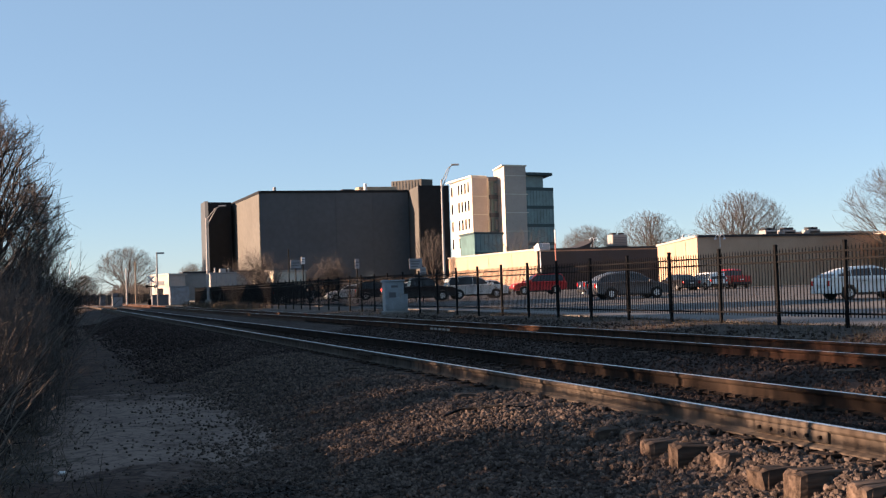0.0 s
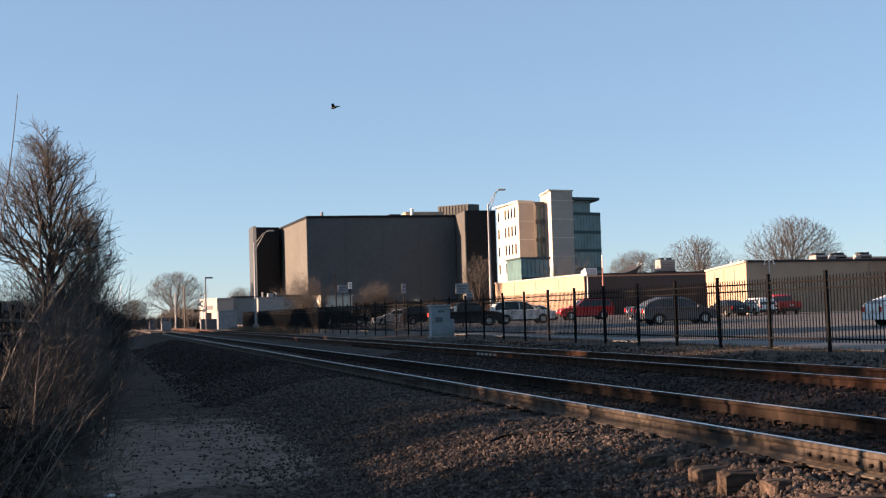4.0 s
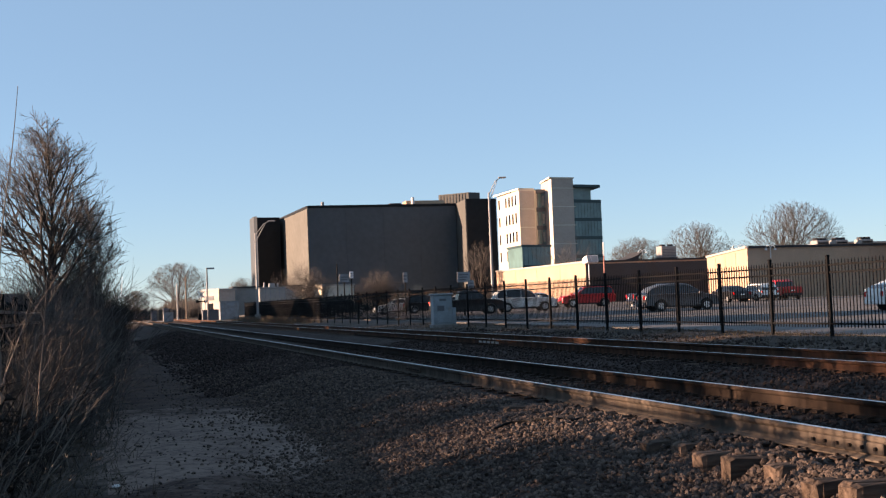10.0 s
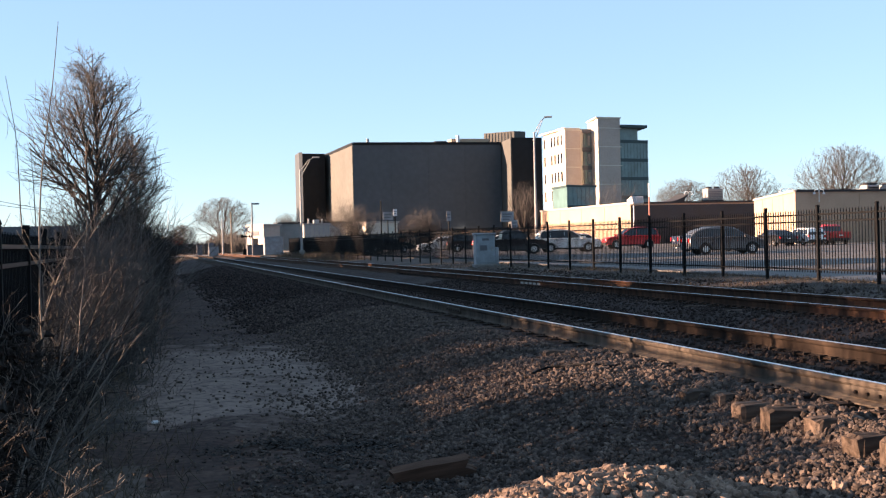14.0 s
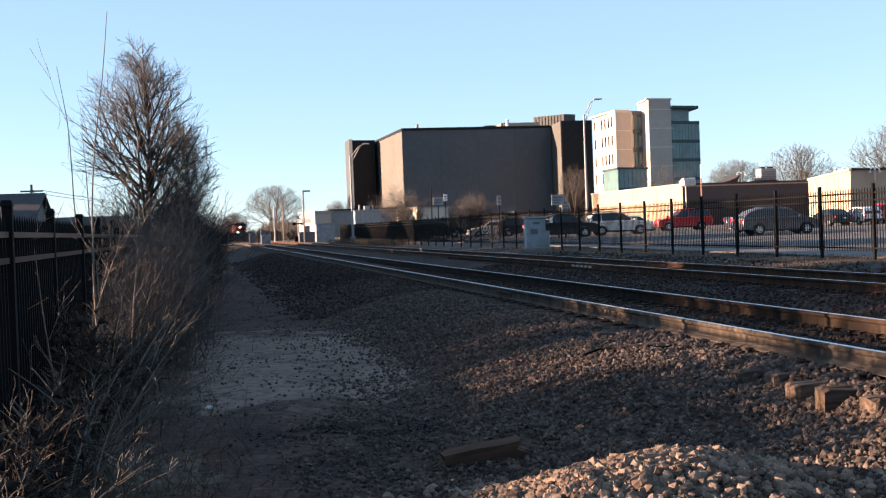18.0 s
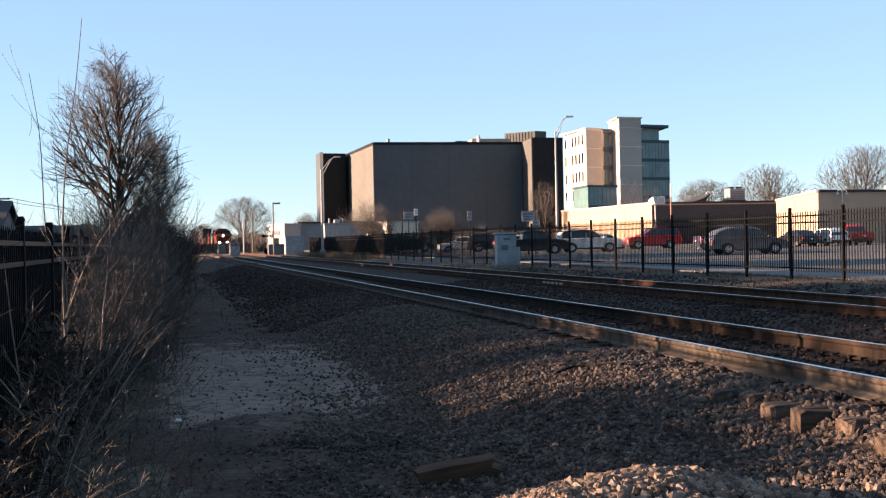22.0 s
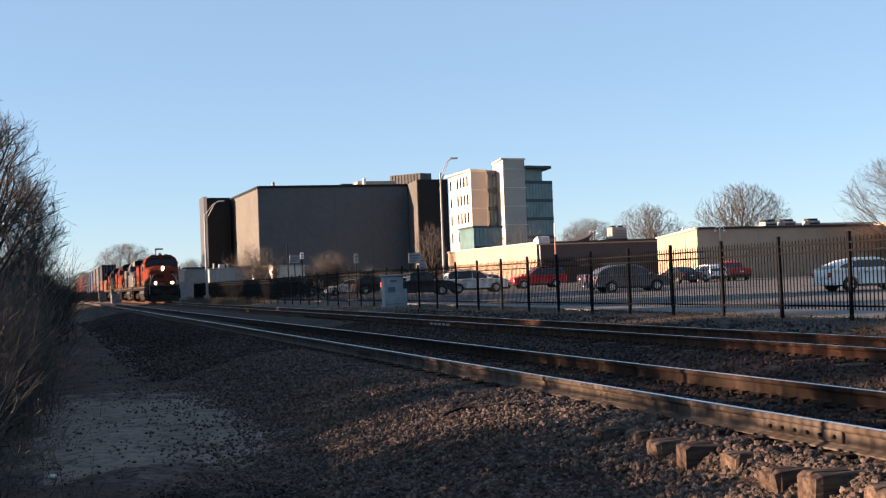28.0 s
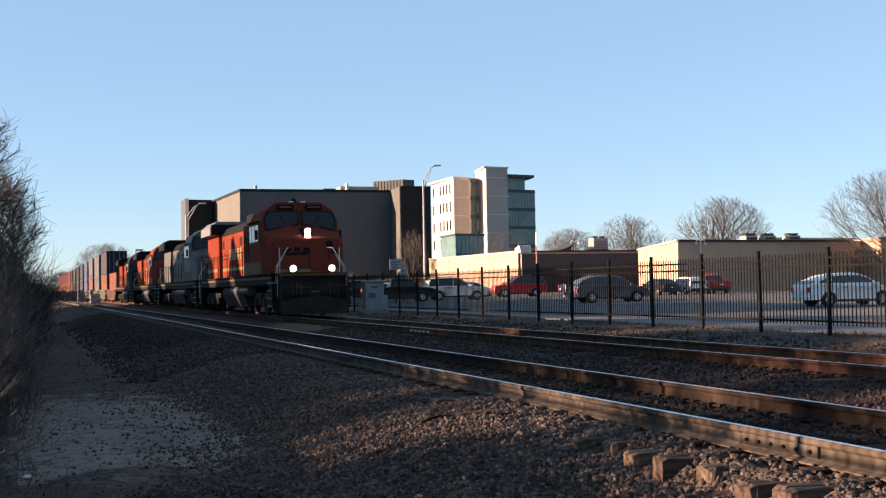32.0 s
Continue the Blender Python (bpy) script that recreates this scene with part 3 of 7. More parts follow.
def tie_mesh(seed):
    """A split, rounded old tie: worn top with grooves along the grain, ragged ends."""
    me = bpy.data.meshes.new("tie")
    rng = random.Random(seed)
    bm = bmesh.new()
    xs = [-1.3, -1.27, -1.1, -0.75, -0.3, 0.3, 0.75, 1.1, 1.27, 1.3]
    ring = [(-0.1, -0.17), (-0.104, -0.012), (-0.094, -0.002), (-0.04, 0.0), (-0.026, -0.016), (-0.012, -0.002), (0.05, 0.0), (0.092, -0.003), (0.103, -0.014), (0.1, -0.17)]
    rows = []
    for i, x in enumerate(xs):
        end = i in (0, len(xs) - 1)
        rows.append([bm.verts.new((x + (rng.uniform(-0.02, 0.02) if end else 0), y * (0.93 if end else 1) + rng.uniform(-0.006, 0.006), z * (1.0 if not end else 1.04) - (0.012 if end else 0) + rng.uniform(-0.007, 0.006))) for y, z in ring])
    for p, q in zip(rows, rows[1:]):
        for k in range(len(ring) - 1):
            bm.faces.new((p[k], p[k + 1], q[k + 1], q[k]))
    bm.faces.new(rows[0])
    bm.faces.new(rows[-1][::-1])
    bmesh.ops.recalc_face_normals(bm, faces=bm.faces)
    bm.to_mesh(me)
    bm.free()
    me.materials.append(M["tie_wood"])
    return me


def track(name, cx, ties):
    t = thing(name, pose(cx, 0, 0), "weathered railway track with rusty rails on wooden ties", "railway track", kind="structure")
    rng = random.Random(name)
    z0 = RAIL_TOP - 0.17
    for s in (-1, 1):
        # near left rail takes the sunlit rust tone, the rest darker rust
        web = part("rail", ex([(s * 0.75 + x, z0 + z) for x, z in RAIL], "y", 2.0, 900), "rail_rust_lit" if cx < 8 and s < 0 else "rail_rust" if cx < 8 else "rail_red", t, "rust-brown steel rail")
        part("railhead", bx(s * 0.75 - 0.02, s * 0.75 + 0.02, 2.0, 900, RAIL_TOP - 0.002, RAIL_TOP + 0.002), "rail_steel", web, "polished running surface")
    kinds = [tie_mesh(k) for k in range(5)]
    shift = -0.15 if cx < 8 else 0.0
    y = 3.55
    rest = bmesh.new()
    for i in range(700):
        if i < ties:
            o = new("tie", kinds[i % 5 if i % 7 else 2])
            o.parent = t
            o.matrix_basis = pose(shift + rng.uniform(-0.06, 0.1), y + rng.uniform(-0.06, 0.06), z0 - 0.014 + rng.uniform(-0.02, 0.004), rng.uniform(-2, 2), rng.uniform(-0.8, 0.8), rng.uniform(-2.2, 2.2))
        else:
            box(rest, -1.3, 1.3, y - 0.11, y + 0.11, z0 - 0.18, z0 - 0.012)
        y += 0.5
    part("far_tie_run", rest, "tie_wood", t)["kind"] = "stuff"
    # plates and spikes under the rails
    fix = bmesh.new()
    y = 3.55
    for i in range(90):
        for s in (-1, 1):
            box(fix, s * 0.75 - 0.19, s * 0.75 + 0.19, y - 0.09, y + 0.09, z0 - 0.012, z0 + 0.006)
            for dx, dy in ((-0.09, -0.05), (0.09, 0.05), (-0.09, 0.06), (0.09, -0.06)):
                box(fix, s * 0.75 + dx - 0.01, s * 0.75 + dx + 0.01, y + dy - 0.01, y + dy + 0.01, z0, z0 + 0.022)
        y += 0.5
    # rail anchors gripping the base on both sides of a tie
    y = 3.55
    for i in range(90):
        for s in (-1, 1):
            if cx < 8 and s < 0:
                continue
            for dy in (-0.15, 0.15):
                box(fix, s * 0.75 - 0.1, s * 0.75 + 0.1, y + dy - 0.016, y + dy + 0.016, z0 - 0.03, z0 + 0.035)
        y += 0.5
    part("spike_and_plate_run", fix, "plate", t)["kind"] = "stuff"
    return t


_near = track("railway_track", NEAR_TRACK, 300)
_far = track("railway_track", FAR_TRACK, 260)
# joint bars with bolts on the near rail, and painted marks on the far one
for _y in (7.6, 20.0):
    _j = part("joint_bar", bx(-0.75 - 0.04, -0.75 - 0.011, _y - 0.45, _y + 0.45, 0.52, 0.6, bevel=0.006), "rail_rust_lit", _near)
    for _i in range(6):
        part("bolt", tb((-0.75 - 0.06, _y - 0.38 + _i * 0.15, 0.56), (-0.75 - 0.035, _y - 0.38 + _i * 0.15, 0.56), 0.014, n=6), "plate", _j)
for _k, (_y, _n, _w) in enumerate(((30.0, 5, 0.36),)):
    for _i in range(_n):
        part("painted_mark", bx(-0.75 - 0.016, -0.75 - 0.0115, _y + _i * _w, _y + _i * _w + _w * 0.7, 0.53, 0.585), "roof_white", _far, "faded white painted bar")


# ---- fences ----
def picket_mesh():
    me = bpy.data.meshes.new("picket")
    bm = bmesh.new()
    v = [bm.verts.new(p) for p in ((-0.009, -0.009, 0.2), (0.009, -0.009, 0.2), (0.009, 0.009, 0.2), (-0.009, 0.009, 0.2), (-0.009, -0.009, 1.68), (0.009, -0.009, 1.68), (0.009, 0.009, 1.68), (-0.009, 0.009, 1.68), (0, 0, 1.74))]
    for q in ((3, 2, 1, 0), (0, 1, 5, 4), (1, 2, 6, 5), (2, 3, 7, 6), (3, 0, 4, 7), (4, 5, 8), (5, 6, 8), (6, 7, 8), (7, 4, 8)):
        bm.faces.new([v[i] for i in q])
    bm.to_mesh(me)
    bm.free()
    me.materials.append(M["black_iron"])
    return me


def post_mesh():
    me = bpy.data.meshes.new("post")
    bm = bx(-0.034, 0.034, -0.034, 0.034, -0.15, 1.79, bevel=0.004)
    box(bm, -0.042, 0.042, -0.042, 0.042, 1.785, 1.825, taper=0.012)
    bm.to_mesh(me)
    bm.free()
    me.materials.append(M["black_iron"])
    return me


PICKET, POST = picket_mesh(), post_mesh()


def iron_fence(label, x, y0, panels, zf, single, gap=2.43, per=19, rng_seed=1, turn=0.0, bars="black_iron"):
    """A picket fence along y; the first `single` pickets stand as parts of their own, those farther off are joined."""
    t = thing("iron_fence", pose(x, 0, 0, 0, 0, turn), label, "fence")
    rng = random.Random(rng_seed)
    rest, count = bmesh.new(), 0
    for k in range(panels + 1):
        y = y0 + k * gap
        o = new("post", POST)
        o.parent = t
        o.matrix_basis = pose(0, y, zf(y), rng.uniform(-0.4, 0.4), rng.uniform(-0.6, 0.6), 0)
        if k == panels:
            break
        za, zb = zf(y), zf(y + gap)
        for h in (1.60, 1.43, 0.28):
            bm = bmesh.new()
            ends = [[bm.verts.new((x, yy, z + h + dz)) for x, dz in ((-0.019, -0.019), (0.019, -0.019), (0.019, 0.019), (-0.019, 0.019))] for yy, z in ((y + 0.03, za), (y + gap - 0.03, zb))]
            for i in range(4):
                bm.faces.new((ends[0][i], ends[0][(i + 1) % 4], ends[1][(i + 1) % 4], ends[1][i]))
            part("rail", bm, bars, t)
        for i in range(1, per + 1):
            yy = y + gap * i / (per + 1)
            zz = zf(yy)
            if count < single:
                o = new("picket", PICKET)
                o.parent = t
                o.matrix_basis = pose(0, yy, zz)
                count += 1
            else:
                box(rest, -0.0095, 0.0095, yy - 0.0095, yy + 0.0095, zz + 0.2, zz + 1.72)
    part("far_picket_run", rest, "black_iron", t)["kind"] = "stuff"
    return t


iron_fence("black iron picket fence between the tracks and the car park", 16.1, 21.5 - 2.43 * 3, 46, lambda y: 0.56 + 0.0008 * max(0, y - 25), 300, turn=0.85)
iron_fence("black iron picket fence overgrown with bare brush", -1.13, 3.59, 24, lambda y: 0.16, 240, rng_seed=2, bars="iron_worn")


# ---- poles, signs and railway cabinets ----
def lamp_pole(x, y, z0, h, arms, reach, rise, label):
    """A tapered steel pole with truss arms that carry flat lamp heads; arms: bearings in degrees."""
    t = thing("street_lamp", pose(x, y, z0), label, "street lamp", "car park lamps")
    part("base", tb((0, 0, 0), (0, 0, 0.7), 0.28, n=12), "concrete", t)
    part("pole", tb((0, 0, 0.6), (0, 0, h), 0.12, 0.07, n=10), "galv", t)
    for a in arms:
        dx, dy = math.cos(radians(a)) * reach, math.sin(radians(a)) * reach
        bm = tb((0, 0, h - 0.8), (dx * 0.55, dy * 0.55, h + rise * 0.45), 0.045, 0.035, n=6)
        tube(bm, (0, 0, h - 0.2), (dx * 0.6, dy * 0.6, h + rise * 0.8), 0.045, 0.035, n=6)
        tube(bm, (dx * 0.6, dy * 0.6, h + rise * 0.8), (dx, dy, h + rise), 0.035, 0.03, n=6)
        tube(bm, (dx * 0.55, dy * 0.55, h + rise * 0.45), (dx * 0.75, dy * 0.75, h + rise * 0.85), 0.035, 0.03, n=6)
        part("arm", bm, "galv", t)
        q = bmesh.new()
        box(q, -0.14, 0.5, -0.14, 0.14, -0.05, 0.08, bevel=0.03)
        o = part("lamp_head", q, "grey_paint", t)
        o.matrix_basis = pose(dx, dy, h + rise, 0, 0, a)
    return t


lamp_pole(30.3, 93, 0.6, 9.7, (-18,), 0.95, 1.15, "tall galvanised street lamp with a truss arm")
lamp_pole(13.95, 113, 0.5, 8.2, (-18,), 1.35, 1.05, "galvanised street lamp with a curved truss arm")


def plain_pole(x, y, h, r, material, label, head=False):
    t = thing("pole", pose(x, y, 0), label, "pole")
    part("shaft", tb((0, 0, -0.2), (0, 0, h), r, r * 0.75, n=8), material, t)
    if head:
        part("lamp_head", bx(-0.1, 0.9, -0.15, 0.15, h - 0.1, h + 0.1, bevel=0.03), "grey_paint", t)
    return t


plain_pole(12.8, 153.5, 6.95, 0.1, "bar_grey", "slim grey lamp pole by the crossing", True)
plain_pole(12.6, 190, 7.0, 0.14, "pole_wood", "wooden utility pole by the crossing")
plain_pole(10.2, 172, 5.6, 0.13, "galv", "pale steel pole beside the far trees")
_up = plain_pole(-15.4, 120, 7.2, 0.14, "pole_wood", "wooden utility pole with a cross-arm beyond the fence")
part("cross_arm", bx(-1.0, 1.0, -0.06, 0.06, 6.5, 6.65), "pole_wood", _up)
part("transformer", tb((0.35, -0.1, 5.3), (0.35, -0.1, 6.2), 0.26, n=10), "galv", _up)
for _dx in (-0.9, 0.9):
    _bm, _a = bmesh.new(), Vector((_dx, 0, 6.65))
    for _k in range(1, 9):
        _u = _k / 8
        _b = Vector((_dx + 13.4 * _u, 120 * _u, 6.65 + 1.9 * _u - 3.2 * _u * (1 - _u)))
        tube(_bm, _a, _b, 0.025, n=4, cap=False)
        _a = _b
    part("wire", _bm, "black_iron", _up)
plain_pole(-2.0, 240, 9.0, 0.16, "pole_wood", "wooden utility pole beyond the crossing")


def sign(x, y, z0, h, w, sh, material, label, bars=2):
    t = thing("sign", pose(x, y, z0), label, "sign")
    part("post", tb((0, 0, -0.1), (0, 0, h), 0.05, n=6), "black_iron", t)
    board = part("board", bx(-w / 2, w / 2, -0.08, -0.05, h - sh, h + 0.02, bevel=0.01), material, t)
    for i in range(bars):
        z = h - sh * (i + 1) / (bars + 1)
        part("text_bar", bx(-w * 0.36, w * (0.36 - 0.1 * i), -0.088, -0.081, z - sh * 0.07, z + sh * 0.07), "bar_grey", board)
    return t


sign(25.85, 86.2, 0.6, 3.2, 1.0, 0.75, "grey_paint", "grey street sign board on a dark post", 3)
sign(26.3, 85.9, 0.6, 2.55, 0.5, 0.6, "grey_paint", "small grey sign on a dark post", 2)
sign(18.95, 93.7, 0.6, 3.7, 0.3, 0.5, "white_paint", "narrow white sign on a dark post")
sign(18.4, 93.9, 0.6, 3.5, 0.8, 0.6, "grey_paint", "grey sign board above the fence")
sign(22.95, 92.4, 0.6, 3.45, 0.35, 0.75, "grey_paint", "upright pale sign on a dark post")
plain_pole(20.7, 108.8, 5.5, 0.07, "black_iron", "thin dark post by the car park")


def signal_cabinet():
    t = thing("signal_cabinet", pose(14.7, 52.6, 0.55, 0, 0, -6), "grey steel railway signal cabinet on a plinth", "cabinet")
    part("plinth", bx(-0.5, 0.62, -0.5, 0.5, -0.3, 0.12, bevel=0.02), "concrete", t)
    part("body", bx(-0.42, 0.42, -0.4, 0.4, 0.12, 1.42, bevel=0.02), "cabinet_paint", t)
    part("roof", bx(-0.48, 0.48, -0.46, 0.46, 1.42, 1.5, bevel=0.02), "cabinet_paint", t)
    d = part("door", bx(-0.36, 0.36, -0.43, -0.4, 0.2, 1.36, bevel=0.008), "cabinet_paint", t)
    part("handle", bx(0.24, 0.3, -0.46, -0.43, 0.7, 0.9, bevel=0.005), "galv", d)
    part("vent", bx(-0.15, 0.15, -0.438, -0.431, 1.16, 1.26), "bar_grey", d)
    part("placard", bx(-0.26, 0.06, -0.438, -0.431, 0.72, 0.95), "bar_grey", d)
    part("side_box", bx(0.42, 0.6, -0.35, 0.3, 0.12, 0.85, bevel=0.02), "cabinet_paint", t)
    part("apron", bx(-1.6, 1.4, -0.8, 0.7, -0.4, -0.05, bevel=0.04), "concrete", t)


signal_cabinet()


# ---- plants ----
M["bark"] = mat("bark", (0.035, 0.029, 0.025), 0.95, fine=30, broad=4, var=0.3, bump=0.3)
M["twig"] = mat("twig", (0.056, 0.049, 0.044), 0.9, fine=20, broad=1.5, var=0.25, island=0.3, bump=0)
M["twig_pale"] = mat("twig_pale", (0.1148, 0.0984, 0.08364), 0.9, fine=20, broad=1.5, var=0.25, island=0.35, bump=0)
# twig copy darkened to stand for unlit brush
M["twig_dark"] = mat("twig_dark", (0.0312, 0.02565, 0.0228), 0.95, fine=20, broad=1.5, var=0.3, island=0.4, bump=0, spec=0.1)
M["dry_grass"] = mat("dry_grass", (0.06, 0.045, 0.027), 0.95, fine=20, broad=1.5, var=0.3, island=0.4, bump=0)
M["leaf_litter"] = mat("leaf_litter", (0.014, 0.0115, 0.0095), 0.95, fine=20, var=0.3, island=0.5, bump=0)


class Sticks:
    """Collects tapered sticks and turns them into one mesh."""

    def __init__(self):
        self.v, self.f = [], []

    def add(self, a, b, r0, r1, n=3):
        d = b - a
        if d.length < 1e-5:
            return
        d.normalize()
        u = d.cross(Vector((0.3, 0.9, 0.2)))
        if u.length < 0.05:
            u = d.cross(Vector((1, 0, 0)))
        u.normalize()
        w = d.cross(u)
        k = len(self.v)
        for p, r in ((a, r0), (b, r1)):
            for i in range(n):
                t = 2 * math.pi * i / n
                self.v.append(tuple(p + (u * math.cos(t) + w * math.sin(t)) * r))
        for i in range(n):
            j = (i + 1) % n
            self.f.append((k + i, k + j, k + n + j, k + n + i))

    def mesh(self, name, material, parent=None):
        return tagged(raw(name, self.v, self.f, material, parent, smooth=True), kind="stuff")


def branch(out, fine, p, d, length, r, level, rng, rise, wander, kids, rmin, dome=None):
    """One limb with its side shoots; limbs thinner than rmin go to the twigs."""
    n = 4 if level < 2 else 3
    a = p.copy()
    for i in range(n):
        d = (d + Vector((rng.gauss(0, wander), rng.gauss(0, wander), rng.gauss(0, wander * 0.6) + rise))).normalized()
        b = a + d * (length / n)
        if dome and (b.x / dome[0]) ** 2 + (b.y / dome[0]) ** 2 + ((b.z - dome[1]) / dome[2]) ** 2 > rng.uniform(0.86, 1.06):
            return
        ra, rb = r * (1 - 0.75 * i / n), r * (1 - 0.75 * (i + 1) / n)
        (out if ra > rmin else fine).add(a, b, max(ra, rmin * 0.35), max(rb, rmin * 0.3), 6 if ra > rmin * 3 else 3)
        if level < len(kids):
            for _ in range(kids[level] if i else max(1, kids[level] // 2)):
                q = a.lerp(b, rng.random())
                side = Vector((rng.gauss(0, 1), rng.gauss(0, 1), rng.gauss(0.15, 0.5))).normalized()
                dd = (d * rng.uniform(0.55, 1.0) + side * rng.uniform(0.5, 0.95)).normalized()
                branch(out, fine, q, dd, length * rng.uniform(0.42, 0.68), rb * 0.72, level + 1, rng, rise, wander * 1.15, kids, rmin, dome)
        a = b


def bare_tree(x, y, z, h, label, seed, r=None, kids=(3, 4, 3, 2), clear=0.2, rmin=0.02, lean=0.0, spread=1.0, stems=1, group="bare trees", clip=True):
    t = thing("tree", pose(x, y, z), label, "tree", group)
    rng = random.Random(seed)
    limbs, twigs = Sticks(), Sticks()
    r = r or h * 0.02
    for s in range(stems):
        p = Vector((rng.uniform(-0.4, 0.4) * (s > 0), rng.uniform(-0.4, 0.4) * (s > 0), -0.1))
        top = p + Vector((lean * h * clear + rng.gauss(0, 0.1), rng.gauss(0, 0.1), h * clear))
        limbs.add(p, top, r, r * 0.8, 7)
        n = 10
        for i in range(n):
            ang = 2.4 * i + rng.random() * 0.6
            tilt = min(1.25, (0.08 + 0.95 * (i / (n - 1)) ** 0.8) * (0.55 + 0.35 * spread))
            d = Vector((math.cos(ang) * math.sin(tilt), math.sin(ang) * math.sin(tilt), math.cos(tilt)))
            branch(limbs, twigs, top - Vector((0, 0, rng.random() * h * clear * 0.35)), d, h * (1 - clear) * rng.uniform(0.95, 1.15) * (1.0 if clip else 0.72), r * (0.42 if i else 0.62), 1, rng, 0.02, 0.08, kids, rmin, (h * 0.4 * spread, h * 0.56, h * 0.45) if clip else None)
    limbs.mesh("trunk", "bark", t)
    twigs.mesh("crown", "twig", t)
    return t


bare_tree(20.4, 340, 0, 15.5, "broad bare tree beyond the crossing", 11, spread=1.5, rmin=0.05)
bare_tree(45.5, 405, 0, 12.5, "bare tree beside the dark office block", 12, rmin=0.05, spread=1.2)
bare_tree(-4, 420, 0, 10.0, "far bare tree along the railway", 13, rmin=0.05, spread=1.3)
bare_tree(12, 437, 0, 10.0, "far bare tree along the railway", 14, rmin=0.05, spread=1.3)
bare_tree(33.4, 197.8, 0, 7.2, "small bare street tree before the dark block", 15, rmin=0.022, spread=0.8, clip=False)
bare_tree(45.5, 199.8, 0, 6.2, "small bare street tree before the dark block", 16, rmin=0.022, spread=0.8, clip=False)
bare_tree(54.0, 172, 0, 11, "pale bare tree beside the tall lamp", 17, rmin=0.028, spread=0.62)
bare_tree(75.0, 190, 0, 11.0, "bare tree before the pale office building", 18, rmin=0.02, kids=(4, 3, 3), spread=1.2, clip=False)
bare_tree(109.7, 237.5, 0, 14, "bare tree behind the warehouse roofs", 19, rmin=0.05, spread=1.45)
bare_tree(107.8, 206.5, 0, 15, "rounded bare tree behind the warehouse roofs", 20, rmin=0.045, spread=1.3)
bare_tree(102.9, 166, 0, 15.2, "broad bare tree behind the shop roof", 21, rmin=0.042, spread=1.4)
bare_tree(82.5, 101, 0.6, 12.4, "spreading bare tree with dark limbs by the garage", 22, rmin=0.026, spread=1.6, r=0.2)


def leader_tree(x, y, z, h, half, seed, label, r=0.075, low=0.5, every=0.07, lean=0.02):
    """A bare tree with one straight leader and rising side limbs, fullest at a third of its height."""
    t = thing("tree", pose(x, y, z), label, "tree")
    rng = random.Random(seed)
    limbs, twigs = Sticks(), Sticks()
    p, d, pts, n = Vector((0, 0, -0.1)), Vector((lean, 0, 1)).normalized(), [], 14
    for i in range(n):
        q = p + d * (h / n)
        limbs.add(p, q, r * (1 - i / n) + 0.008, r * (1 - (i + 1) / n) + 0.006, 7)
        pts.append((p, q))
        p, d = q, (d + Vector((rng.gauss(0, 0.05), rng.gauss(0, 0.05), 0.1))).normalized()
    zz = low
    while zz < h * 0.97:
        k = min(n - 1, int(zz / h * n))
        a = pts[k][0].lerp(pts[k][1], zz / h * n - k)
        u = zz / h
        width = half * min(1.0, (u + 0.12) / 0.42) if u < 0.3 else half * (1 - ((u - 0.3) / 0.74) ** 1.5)
        ang = rng.uniform(0, 2 * math.pi)
        d = Vector((math.cos(ang), math.sin(ang), rng.uniform(0.7, 1.5))).normalized()
        length = max(0.35, width * rng.uniform(0.7, 1.15) / math.hypot(d.x, d.y))
        length = min(length, (h - zz) * 0.8 + 0.35)
        branch(limbs, twigs, a, d, length, 0.009 + 0.013 * length, 1, rng, 0.03, 0.1, (2, 3, 2), 0.012, (half * rng.uniform(0.85, 1.25), h * 0.46, h * rng.uniform(0.5, 0.6)))
        zz += every * rng.uniform(0.6, 1.4)
    limbs.mesh("trunk", "bark", t)
    twigs.mesh("crown", "twig", t)
    return t


leader_tree(-1.35, 31.5, 0.2, 6.45, 1.85, 23, "tall bare tree grown through the fence line", every=0.085)
leader_tree(-0.45, 36.0, 0.1, 5.2, 1.15, 24, "smaller bare tree beside the fence line", r=0.05, every=0.06)


